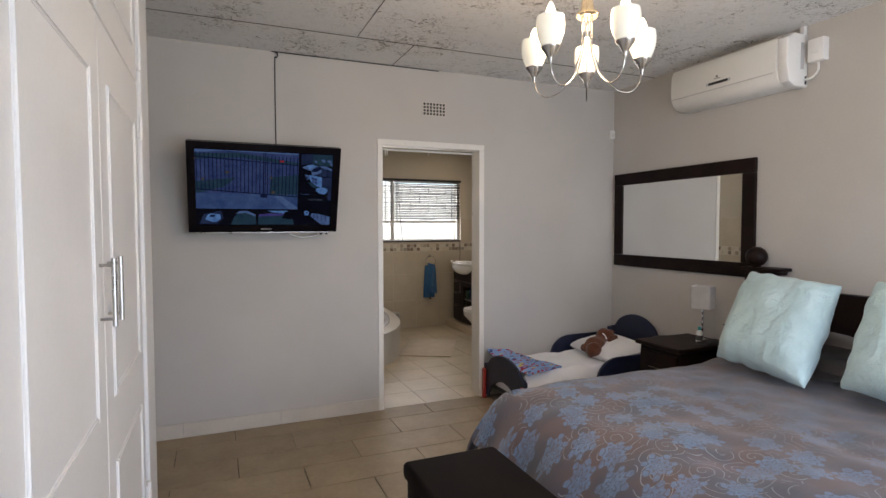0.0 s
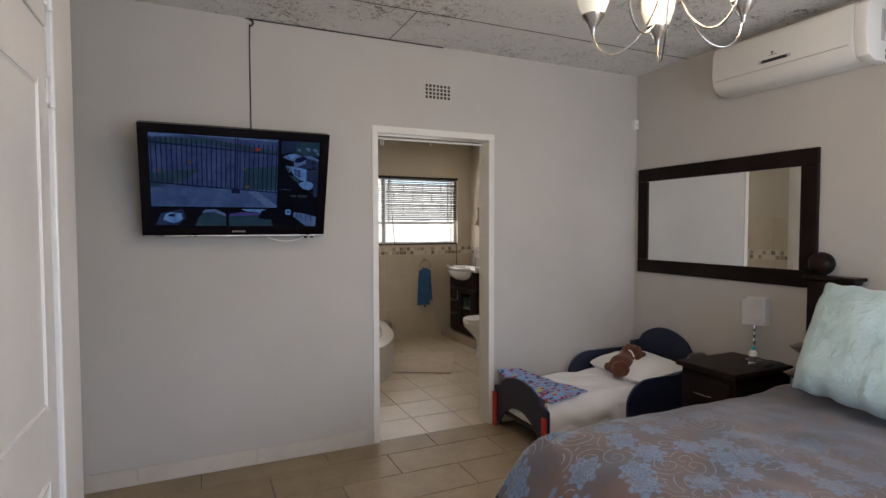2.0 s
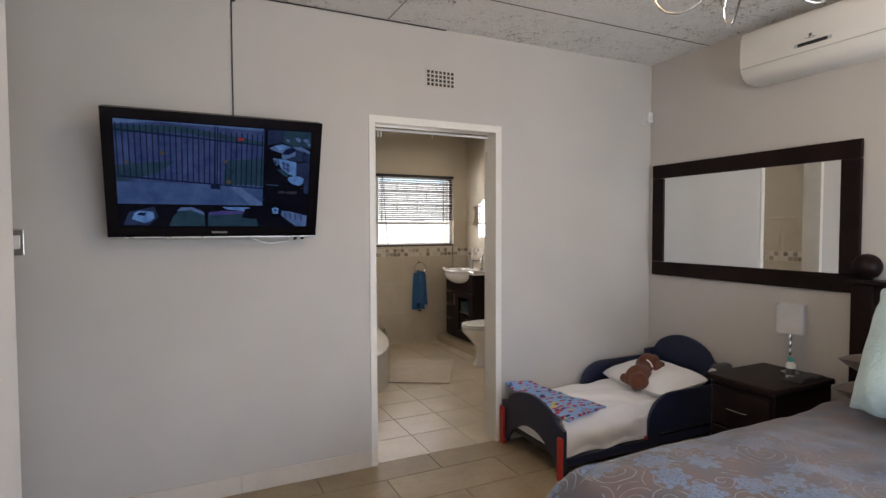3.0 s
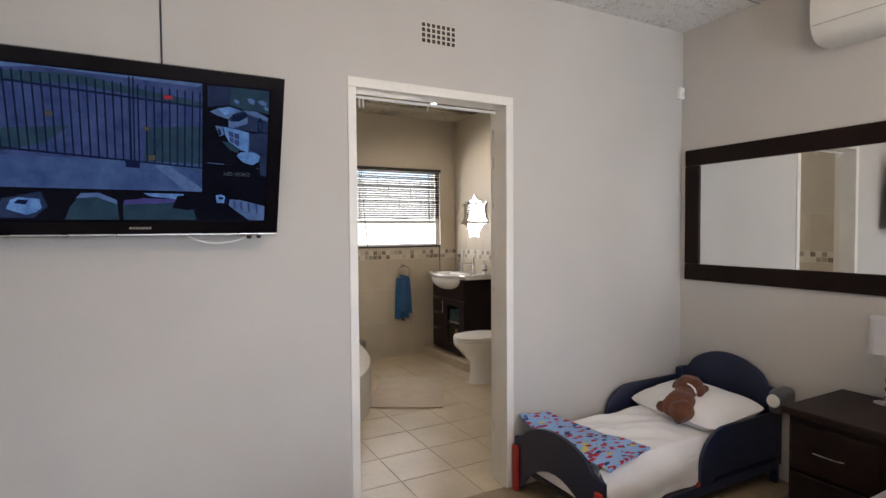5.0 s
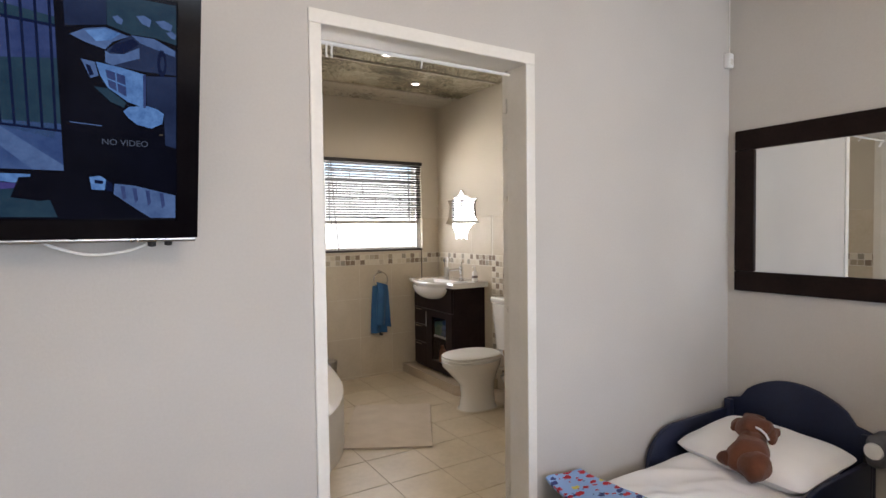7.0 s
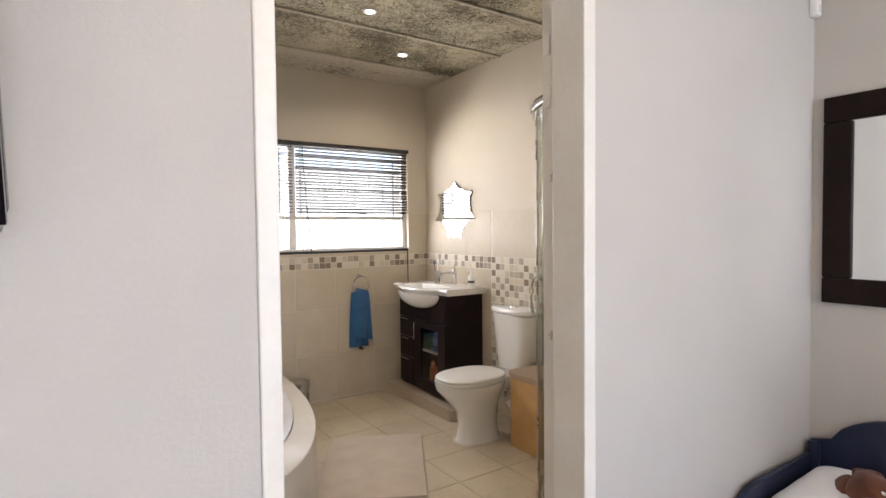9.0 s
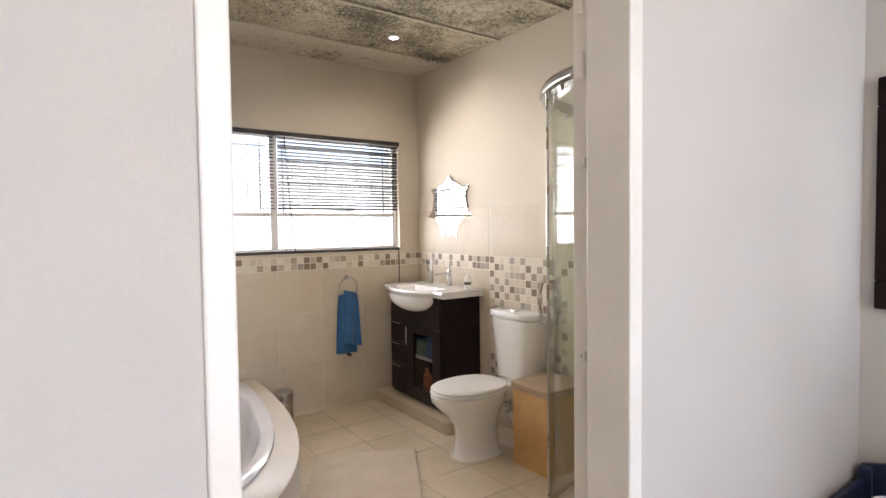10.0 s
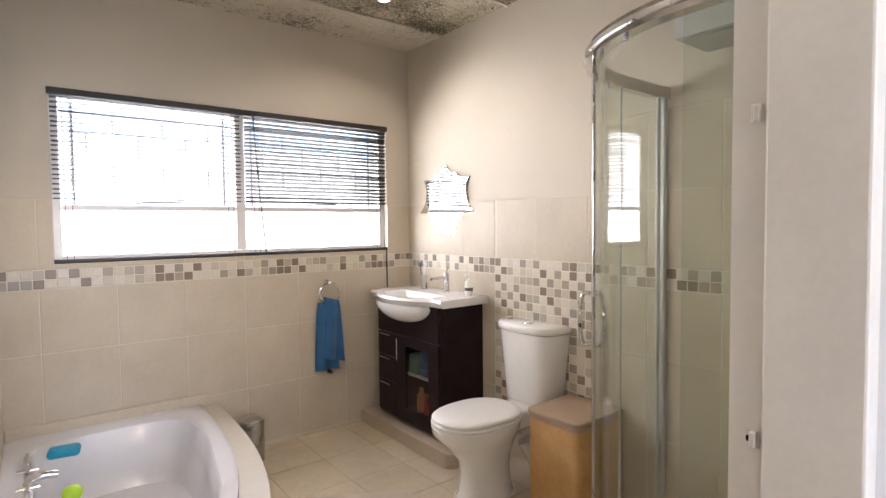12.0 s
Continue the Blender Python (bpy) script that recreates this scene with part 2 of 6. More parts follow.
M["bamboo"] = surf("bamboo_hamper", (0.47, 0.265, 0.095), (0.60, 0.365, 0.155), 0.5, 4, 40, 0.2)
M["hamper_lid"] = surf("brown_hamper_lid", (0.33, 0.235, 0.15), (0.39, 0.29, 0.195), 0.55, 5, 90, 0.12)
M["plinth"] = surf("tiled_plinth", (0.40, 0.33, 0.24), (0.48, 0.40, 0.30), 0.35, 5, 40, 0.05)
M["slat"] = surf("dark_blind_slat", (0.016, 0.013, 0.012), (0.03, 0.025, 0.022), 0.5, 8, 80, 0.05)
M["blue_toy"] = surf("blue_bath_toy", (0.0, 0.25, 0.42), (0.01, 0.33, 0.52), 0.4, 8, 90, 0.05)
M["green_toy"] = surf("green_bath_toy", (0.36, 0.60, 0.02), (0.45, 0.70, 0.04), 0.4, 8, 90, 0.05)
M["orange_plastic"] = surf("orange_plastic", (0.50, 0.16, 0.06), (0.60, 0.22, 0.09), 0.4, 8, 90, 0.03)
M["green_cloth"] = surf("green_cloth", (0.10, 0.22, 0.14), (0.16, 0.30, 0.20), 0.9, 8, 200, 0.3)
M["satin"] = surf("satin_grey_metal", (0.42, 0.43, 0.43), (0.50, 0.51, 0.51), 0.35, 8, 90, 0.03, metal=0.2)
M["plinth_pale"] = surf("pale_tub_surround", (0.50, 0.46, 0.39), (0.56, 0.52, 0.45), 0.35, 5, 60, 0.05)
M["teal"] = surf("teal_plastic", (0.02, 0.30, 0.28), (0.04, 0.38, 0.34), 0.4, 8, 90, 0.03)
M["grey_plastic"] = surf("grey_plastic", (0.06, 0.06, 0.065), (0.10, 0.10, 0.105), 0.45, 8, 90, 0.05)
M["shade_cloth"] = surf("grey_lampshade", (0.42, 0.405, 0.39), (0.50, 0.485, 0.465), 0.8, 8, 200, 0.2)
M["plaster_out"] = surf("backdrop_plaster", (0.68, 0.66, 0.61), (0.78, 0.76, 0.71), 0.9, 2, 40, 0.3)
M["lawn"] = surf("lawn", (0.035, 0.07, 0.015), (0.08, 0.13, 0.035), 0.95, 2, 60, 0.6)
M["leaf"] = surf("leaf", (0.03, 0.07, 0.015), (0.10, 0.17, 0.04), 0.6, 2, 30, 0.1, rand=0.0)
lm, lnt, lp = M["leaf"], M["leaf"].node_tree, M["leaf"].node_tree.nodes["Principled BSDF"]
thin = add(lnt, "BsdfTranslucent")
thin.inputs[0].default_value = (0.10, 0.17, 0.04, 1)
both = lnt.nodes.new("ShaderNodeAddShader")
lnt.links.new(lp.outputs[0], both.inputs[0]), lnt.links.new(thin.outputs[0], both.inputs[1])
lnt.links.new(both.outputs[0], lnt.nodes["Material Output"].inputs[0])
M["bark"] = surf("bark", (0.08, 0.055, 0.035), (0.14, 0.10, 0.07), 0.9, 6, 60, 0.6)
M["bulb"] = emitter("warm_bulb", (1.0, 0.86, 0.62), 2.4)
M["spot_glow"] = emitter("downlight_glow", (1.0, 0.94, 0.84), 6.0)
M["shower_glass"] = glassy("shower_glass", (0.945, 0.968, 0.948))
M["smoked_glass"] = glassy("smoked_cabinet_glass", (0.76, 0.76, 0.77))
M["window_glass"] = glassy("window_glass", (0.97, 0.98, 0.98))

# opal glass of the chandelier shades, lit from inside
m, nt, p = node_mat("opal_glass")
p.inputs["Base Color"].default_value = (0.82, 0.81, 0.70, 1)
p.inputs["Roughness"].default_value = 0.25
p.inputs["Emission Color"].default_value = (1.0, 0.92, 0.70, 1)
p.inputs["Emission Strength"].default_value = 0.10
M["opal"] = m

m, nt, p = node_mat("mirror")
p.inputs["Base Color"].default_value = (0.86, 0.87, 0.86, 1)
p.inputs["Metallic"].default_value = 1.0
p.inputs["Roughness"].default_value = 0.015
M["mirror"] = m


def ceiling_mat(name, light, mid, pit, gaps, strand):
    """Wood-wool board: curled strands, the shade of the pits between them put into the colour."""
    m, nt, p = node_mat(name)
    co = coords(nt, "World")
    warp = add(nt, "TexNoise", Scale=9.0, Detail=3.0)
    nt.links.new(co, warp.inputs["Vector"])
    v = nt.nodes.new("ShaderNodeVectorMath")
    v.operation = "MULTIPLY_ADD"
    nt.links.new(warp.outputs[1], v.inputs[0])
    v.inputs[1].default_value = (0.16, 0.16, 0.16)
    nt.links.new(co, v.inputs[2])
    fibres = noise_of(nt, v.outputs[0], strand, 5, 0.62, 1.6)
    stains = noise_of(nt, co, 2.2, 4, 0.6)
    fine = noise_of(nt, co, 260, 3)
    f = calc(nt, "ADD", fibres, calc(nt, "MULTIPLY", calc(nt, "SUBTRACT", stains, 0.5), 0.55))
    col = ramp(nt, f, [(gaps, pit), (gaps + 0.07, mid), (gaps + 0.20, light), (0.9, light)])
    nt.links.new(mix(nt, calc(nt, "MULTIPLY", fine, 0.25), col, mid), p.inputs["Base Color"])
    p.inputs["Roughness"].default_value = 0.95
    bump(nt, p, fibres, 0.9, 0.012)
    return m


M["ceiling"] = ceiling_mat("painted_wood_wool_ceiling", (0.84, 0.825, 0.80), (0.72, 0.70, 0.665), (0.24, 0.215, 0.18), 0.325, 27.0)
M["bath_ceiling"] = ceiling_mat("bare_wood_wool_ceiling", (0.62, 0.56, 0.42), (0.34, 0.295, 0.195), (0.045, 0.036, 0.022), 0.425, 58.0)
M["bath_ceiling_edge"] = ceiling_mat("painted_wood_wool_strip", (0.58, 0.53, 0.44), (0.48, 0.435, 0.345), (0.12, 0.10, 0.07), 0.33, 34.0)

# mosaic: each small tile takes one of a few glazes
def mosaic_mat(name, glaze):
    m, nt, p = node_mat(name)
    info = nt.nodes.new("ShaderNodeObjectInfo")
    r = nt.nodes.new("ShaderNodeValToRGB")
    r.color_ramp.interpolation = "CONSTANT"
    while len(r.color_ramp.elements) < len(glaze):
        r.color_ramp.elements.new(0.5)
    for e, (q, c) in zip(r.color_ramp.elements, glaze):
        e.position, e.color = q, (*c, 1)
    nt.links.new(info.outputs["Random"], r.inputs[0])
    sp = noise_of(nt, coords(nt, "World"), 60, 4)
    nt.links.new(mix_scale(nt, r.outputs[0], calc(nt, "ADD", 0.85, calc(nt, "MULTIPLY", sp, 0.3))), p.inputs["Base Color"])
    p.inputs["Roughness"].default_value = 0.3
    p.inputs["Specular IOR Level"].default_value = 0.35
    return m


M["mosaic_pale"] = mosaic_mat("pale_mosaic_tile", [(0.0, (0.62, 0.57, 0.47)), (0.55, (0.57, 0.51, 0.40)), (0.88, (0.42, 0.37, 0.29))])
M["mosaic_dark"] = mosaic_mat("brown_mosaic_tile", [(0.0, (0.225, 0.17, 0.125)), (0.36, (0.35, 0.295, 0.22)), (0.66, (0.30, 0.275, 0.225)), (0.86, (0.52, 0.465, 0.37))])


def mosaic_of(i, j):
    """Loose checker of pale and brown tiles."""
    k = (i * i * 3 + j * j * 5 + i * j + i) % 7
    return M["mosaic_pale"] if ((i + j) % 2 == 0 and k != 0) or k == 3 else M["mosaic_dark"]


# duvet: taupe cloth with pale blue blossoms and light scrolls, plain towards the pillows
m, nt, p = node_mat("floral_duvet")
co = coords(nt, "Object")
flat = add(nt, "Mapping")
flat.inputs["Scale"].default_value = (1, 1, 0.8)
nt.links.new(co, flat.inputs["Vector"])
warp = add(nt, "TexNoise", Scale=7.0, Detail=2.0)
nt.links.new(flat.outputs[0], warp.inputs["Vector"])
wv = nt.nodes.new("ShaderNodeVectorMath")
wv.operation = "MULTIPLY_ADD"
nt.links.new(warp.outputs[1], wv.inputs[0])
wv.inputs[1].default_value = (0.06, 0.06, 0.06)
nt.links.new(flat.outputs[0], wv.inputs[2])
vo = add(nt, "TexVoronoi", Scale=6.4, Randomness=0.85)
vo.voronoi_dimensions = "2D"
nt.links.new(wv.outputs[0], vo.inputs["Vector"])
dv = nt.nodes.new("ShaderNodeVectorMath")
dv.operation = "SUBTRACT"
sc = nt.nodes.new("ShaderNodeVectorMath")
sc.operation = "SCALE"
nt.links.new(wv.outputs[0], sc.inputs[0])
sc.inputs["Scale"].default_value = 1.0
nt.links.new(sc.outputs[0], dv.inputs[0]), nt.links.new(vo.outputs["Position"], dv.inputs[1])
sep = nt.nodes.new("ShaderNodeSeparateXYZ")
nt.links.new(dv.outputs[0], sep.inputs[0])
ang = calc(nt, "ARCTAN2", sep.outputs[1], sep.outputs[0])
rad = vo.outputs["Distance"]
petal = calc(nt, "ADD", 0.355, calc(nt, "MULTIPLY", calc(nt, "SINE", calc(nt, "MULTIPLY", ang, 7.0)), 0.075))
inside = calc(nt, "LESS_THAN", rad, petal)
rings_ = calc(nt, "SINE", calc(nt, "ADD", calc(nt, "MULTIPLY", rad, 36.0), calc(nt, "MULTIPLY", calc(nt, "SINE", calc(nt, "MULTIPLY", ang, 7.0)), 2.2)))
veins = calc(nt, "GREATER_THAN", rings_, -0.72)
blossom = calc(nt, "MULTIPLY", inside, calc(nt, "ADD", 0.22, calc(nt, "MULTIPLY", veins, calc(nt, "MAXIMUM", 0.0, calc(nt, "MULTIPLY", calc(nt, "SUBTRACT", noise_of(nt, co, 24, 4, 0.65), 0.22), 1.75)))))
curl = add(nt, "TexVoronoi", Scale=8.5, Randomness=1.0)
curl.voronoi_dimensions = "2D"
nt.links.new(wv.outputs[0], curl.inputs["Vector"])
cv = nt.nodes.new("ShaderNodeVectorMath")
cv.operation = "SUBTRACT"
nt.links.new(wv.outputs[0], cv.inputs[0]), nt.links.new(curl.outputs["Position"], cv.inputs[1])
cs = nt.nodes.new("ShaderNodeSeparateXYZ")
nt.links.new(cv.outputs[0], cs.inputs[0])
turn_ = calc(nt, "MULTIPLY", calc(nt, "ARCTAN2", cs.outputs[1], cs.outputs[0]), 0.5)
line = calc(nt, "LESS_THAN", calc(nt, "ABSOLUTE", calc(nt, "SINE", calc(nt, "ADD", turn_, calc(nt, "MULTIPLY", curl.outputs["Distance"], 13.0)))), 0.17)
gate = calc(nt, "GREATER_THAN", noise_of(nt, co, 3.3, 1), 0.45)
scroll = calc(nt, "MULTIPLY", calc(nt, "MULTIPLY", line, gate), calc(nt, "SUBTRACT", 1.0, inside))
sx = nt.nodes.new("ShaderNodeSeparateXYZ")
nt.links.new(co, sx.inputs[0])
mr = add(nt, "MapRange")
mr.inputs["From Min"].default_value, mr.inputs["From Max"].default_value = 2.30, 1.70
nt.links.new(calc(nt, "ADD", sx.outputs[0], calc(nt, "MULTIPLY", noise_of(nt, co, 5, 2), 0.25)), mr.inputs["Value"])
fade = calc(nt, "ADD", 0.22, calc(nt, "MULTIPLY", mr.outputs[0], 0.78))
weave = noise_of(nt, co, 420, 2)
brown = ramp(nt, noise_of(nt, wv.outputs[0], 5.5, 3), [(0.38, (0.080, 0.082, 0.106)), (0.62, (0.132, 0.089, 0.084))])
c1 = mix(nt, calc(nt, "MULTIPLY", blossom, fade), brown, (0.145, 0.235, 0.385))
c2 = mix(nt, calc(nt, "MULTIPLY", calc(nt, "MULTIPLY", scroll, fade), calc(nt, "MULTIPLY", noise_of(nt, co, 14, 2), 1.1)), c1, (0.33, 0.38, 0.42))
nt.links.new(mix_scale(nt, c2, calc(nt, "ADD", 0.8, calc(nt, "MULTIPLY", weave, 0.4))), p.inputs["Base Color"])
p.inputs["Roughness"].default_value = 0.6
p.inputs["Sheen Weight"].default_value = 0.25
bump(nt, p, weave, 0.2)
M["duvet"] = m

# turquoise quilted cushion cloth with raised stitching
m, nt, p = node_mat("turquoise_quilted_cloth")
co = coords(nt, "Object")
crinkle = noise_of(nt, co, 11, 5, 0.62, 1.2)
nt.links.new(ramp(nt, noise_of(nt, co, 12, 4), [(0.35, (0.42, 0.58, 0.60)), (0.65, (0.50, 0.66, 0.68))]), p.inputs["Base Color"])
p.inputs["Roughness"].default_value = 0.75
p.inputs["Sheen Weight"].default_value = 0.3
bump(nt, p, calc(nt, "ADD", crinkle, calc(nt, "MULTIPLY", noise_of(nt, co, 45, 4, 0.6, 0.8), 0.35)), 0.8, 0.016)
M["turquoise"] = m

# light blue blanket with small red, navy and yellow prints
m, nt, p = node_mat("printed_blanket")
co = coords(nt, "Object")
vo = add(nt, "TexVoronoi", Scale=29.0, Randomness=0.9)
mp = add(nt, "Mapping")
mp.inputs["Scale"].default_value = (0.8, 1.35, 0.2)
mp.inputs["Rotation"].default_value = (0, 0, 0.5)
nt.links.new(co, mp.inputs["Vector"]), nt.links.new(mp.outputs[0], vo.inputs["Vector"])
spx = nt.nodes.new("ShaderNodeSeparateColor")
nt.links.new(vo.outputs["Color"], spx.inputs[0])
r = nt.nodes.new("ShaderNodeValToRGB")
r.color_ramp.interpolation = "CONSTANT"
while len(r.color_ramp.elements) < 4:
    r.color_ramp.elements.new(0.5)
for e, (q, c) in zip(r.color_ramp.elements, [(0.0, (0.42, 0.02, 0.035)), (0.42, (0.03, 0.04, 0.16)), (0.68, (0.42, 0.02, 0.035)), (0.88, (0.62, 0.52, 0.12))]):
    e.position, e.color = q, (*c, 1)
nt.links.new(spx.outputs[0], r.inputs[0])
size = calc(nt, "ADD", calc(nt, "MULTIPLY", noise_of(nt, co, 60, 1), 0.56), calc(nt, "MULTIPLY", spx.outputs[1], 0.24))
nt.links.new(mix(nt, calc(nt, "LESS_THAN", vo.outputs["Distance"], size), (0.27, 0.43, 0.72), r.outputs[0]), p.inputs["Base Color"])
p.inputs["Roughness"].default_value = 0.95
bump(nt, p, noise_of(nt, co, 240, 3), 0.5)
M["blanket"] = m

# ---- bedroom shell ----
T = 0.22
whole("ceiling", blocks(((LEFT - T, BACK - T, CZ), (BX + T, DW + DT, CZ + 0.14))), M["ceiling"], "rough white painted wood-wool board ceiling", "ceiling", kind="structure")
part_seams = blocks(((0.7235, 1.5, CZ - 0.003), (0.7265, 3.50, CZ)), ((1.1165, 3.50, CZ - 0.003), (1.1195, DW, CZ)), ((LEFT, 3.50, CZ - 0.003), (BX, 3.503, CZ)), ((LEFT, 1.50, CZ - 0.003), (BX, 1.503, CZ)))
whole("trim", part_seams, M["grout_dark"], "dark seams between painted ceiling boards", "ceiling seam", kind="structure")
whole("wall_door", blocks(((LEFT, DW, 0), (DX0 - 0.02, DW + DT, CZ)), ((DX1 + 0.02, DW, 0), (RX + T, DW + DT, CZ)), ((DX0 - 0.02, DW, DZ + 0.02), (DX1 + 0.02, DW + DT, CZ))), M["wall"], "greyish beige painted plaster wall with doorway", "wall", kind="structure")
whole("wall_mirror_side", blocks(((BX, BACK, 0), (BX + T, DW, CZ))), M["wall"], "greyish beige painted plaster wall", "wall", kind="structure")
whole("wall_behind_wardrobe", blocks(((LEFT - T, BACK, 0), (LEFT, DW + DT, CZ))), M["wall"], "greyish beige painted plaster wall", "wall", kind="structure")
whole("wall_back", blocks(((LEFT - T, BACK - T, 0), (GX0, BACK, CZ)), ((GX1, BACK - T, 0), (BX + T, BACK, CZ)), ((GX0, BACK - T, 0), (GX1, BACK, GZ0)), ((GX0, BACK - T, GZ1), (GX1, BACK, CZ))), M["wall"], "greyish beige painted plaster wall with window", "wall", kind="structure")
whole("wall_pier", rblock((LEFT, 2.585, 0), (-0.412, 2.85, CZ), 0.006), M["white"], "white painted plaster pier beside the wardrobe", "wall", kind="structure")

# bedroom window behind the walk
win = thing("window_1", "white framed bedroom window", "window", kind="structure", at=(0, BACK - 0.1, 0))
part("window_frame", blocks(((GX0, -0.03, GZ0), (GX0 + 0.05, 0.03, GZ1)), ((GX1 - 0.05, -0.03, GZ0), (GX1, 0.03, GZ1)), ((GX0 + 0.05, -0.03, GZ0), (GX1 - 0.05, 0.03, GZ0 + 0.05)), ((GX0 + 0.05, -0.03, GZ1 - 0.05), (GX1 - 0.05, 0.03, GZ1)), ((2.15, -0.03, GZ0 + 0.05), (2.2, 0.03, GZ1 - 0.05))), M["white"], win)

# skirting along the door wall
sk = thing("baseboard", "beige tiled skirting along the wall", "baseboard", kind="structure", at=(0, 0, 0))
for x0, x1 in ((-1.25, -0.36), (-0.36, 0.27), (0.27, DX0 - 0.044), (DX1 + 0.048, 2.6), (2.6, BX)):
    part("skirting_tile", rblock((x0 + 0.001, DW - 0.010, 0), (x1 - 0.001, DW - 0.001, 0.098), 0.002, 1), M["skirt"], sk)

# steel door frame, painted
fr = thing("door_frame", "white painted steel door frame without a door leaf", "door frame", kind="structure", at=(0, 0, 0))
for side, name in ((0, "jamb"), (1, "jamb")):
    a, b = (DX0 - 0.041, DX0) if side == 0 else (DX1, DX1 + 0.045)
    step = (DX0, DX0 + 0.004) if side == 0 else (DX1 - 0.004, DX1)
    bm = rblock((a, DW - 0.008, 0), (b, DW + 0.112, DZ + (0.0)), 0.004, 2)
    out = (a, DX0 - 0.012) if side == 0 else (DX1 + 0.012, b)
    box(bm, (out[0], DW + 0.1121, 0), (out[1], DW + DT + 0.01, DZ))
    part(name, bm, M["frame"], fr)
bm = rblock((DX0 - 0.041, DW - 0.008, DZ), (DX1 + 0.045, DW + 0.112, DZ + 0.045), 0.004, 2)
box(bm, (DX0 - 0.041, DW + 0.1121, DZ + 0.012), (DX1 + 0.045, DW + DT + 0.01, DZ + 0.045))
part("frame_head", bm, M["frame"], fr)
for z in (1.52, 1.06):
    keep = part("strike_plate", rblock((DX1 + 0.0085, DW + 0.118, z - 0.013), (DX1 + 0.0125, DW + 0.134, z + 0.013), 0.001, 1), M["cream"], fr, "cream painted strike plate")
    part("lug", rblock((DX1 + 0.002, DW + 0.120, z - 0.012), (DX1 + 0.0083, DW + 0.129, z + 0.012), 0.002, 1), M["cream"], keep)
    if z < 1.2:
        # dark block in place of the shaded latch recess
        part("latch_hole", blocks(((DX1 + 0.006, DW + 0.1295, z - 0.004), (DX1 + 0.0084, DW + 0.1335, z + 0.004))), M["leather"], keep)
for z in (0.3, 1.75, 1.9):
    part("hinge_tab", rblock((DX1 + 0.006, DW + 0.128, z - 0.03), (DX1 + 0.0125, DW + 0.148, z + 0.03), 0.002, 1), M["frame"], fr)
rod = thing("tension_rod", "thin white rod across the door head", "curtain rod", at=(0, DW + 0.10, DZ - 0.018))
part("rod", tube([(DX0, 0, 0), (DX1, 0, 0)], 0.007), M["white"], rod, smooth=True)
for dx in (0.0, 0.018, 0.36):
    part("clip", tube(bent([(DX0 + dx + 0.05, 0, 0.006), (DX0 + dx + 0.05, -0.008, -0.01), (DX0 + dx + 0.052, 0, -0.03), (DX0 + dx + 0.056, 0.006, -0.02 if dx > 0.1 else -0.045)]), 0.0035, 6), M["white"], rod, "small white curtain clip", smooth=True)

# air brick above the door
vent = thing("air_vent", "square-holed plaster air brick in the wall", "vent", at=(1.46, DW, 2.335))
bars = []
cw, ch = 0.19, 0.10
xs = [-cw / 2 + cw * (i + 0.5) / 7 for i in range(7)]
zs = [-ch / 2 + ch * (j + 0.5) / 4 for j in range(4)]
part("vent_plate", rblock((-cw / 2 - 0.004, -0.004, -ch / 2 - 0.004), (cw / 2 + 0.004, -0.0005, ch / 2 + 0.004), 0.001, 1), M["skirt"], vent)
for x in xs:
    for z in zs:
        bars.append(((x - 0.0085, -0.0052, z - 0.0085), (x + 0.0085, -0.0042, z + 0.0085)))
# black squares on the plate stand for the shade inside its holes
part("hole", blocks(*bars), M["rubber"], vent, "dark squares drawn for the shaded holes")

# door contact sensor in the corner
sn = thing("alarm_sensor", "small white plastic alarm sensor in the corner", "sensor", at=(3.20, DW, 2.245))
part("sensor_body", rblock((-0.022, -0.03, -0.038), (0.022, 0, 0.038), 0.006), M["plastic"], sn, smooth=True)
part("sensor_lens", rblock((-0.011, -0.033, -0.022), (0.011, -0.0302, 0.008), 0.001, 1), M["cream"], sn)
part("sensor_wire", tube([(0.022, -0.006, 0.038), (0.024, -0.004, 0.38)], 0.0025, 6), M["plastic"], sn, smooth=True)

sw = thing("light_switch", "chrome-edged light switch on the wall", "switch", at=(-0.662, DW, 1.36))
part("switch_plate", rblock((-0.028, -0.010, -0.058), (0.026, -0.0005, 0.058), 0.003), M["steel"], sw)
part("rocker", rblock((-0.014, -0.014, -0.03), (0.012, -0.0102, 0.03), 0.002), M["plastic"], sw)

# television on the wall
TVM = Matrix.Translation((0.178, DW - 0.11, 1.385)) @ Matrix.Rotation(radians(19), 4, "X")
tv = thing("television", "black flat television tilted down on the wall, showing camera views", "television", at=TVM)
TW, TH = 0.955, 0.595
part("tv_body", rblock((-TW / 2, 0.003, 0), (TW / 2, 0.045, TH), 0.010), M["black"], tv, smooth=True)
part("bezel", blocks(((-TW / 2, -0.012, 0), (TW / 2, 0.0029, 0.045)), ((-TW / 2, -0.012, TH - 0.042), (TW / 2, 0.0029, TH)), ((-TW / 2, -0.012, 0.0451), (-TW / 2 + 0.048, 0.0029, TH - 0.0421)), ((TW / 2 - 0.048, -0.012, 0.0451), (TW / 2, 0.0029, TH - 0.0421))), M["black"], tv, "glossy black bezel")
part("bottom_strip", rblock((-TW / 2 + 0.004, -0.014, -0.010), (TW / 2 - 0.004, 0.004, -0.0005), 0.003), M["steel"], tv, "silver strip")
part("maker_mark", blocks(*[((-0.035 + 0.0102 * k, -0.0135, 0.018), (-0.0275 + 0.0102 * k, -0.0125, 0.026)) for k in range(7)]), M["steel"], tv, "pale maker's mark")
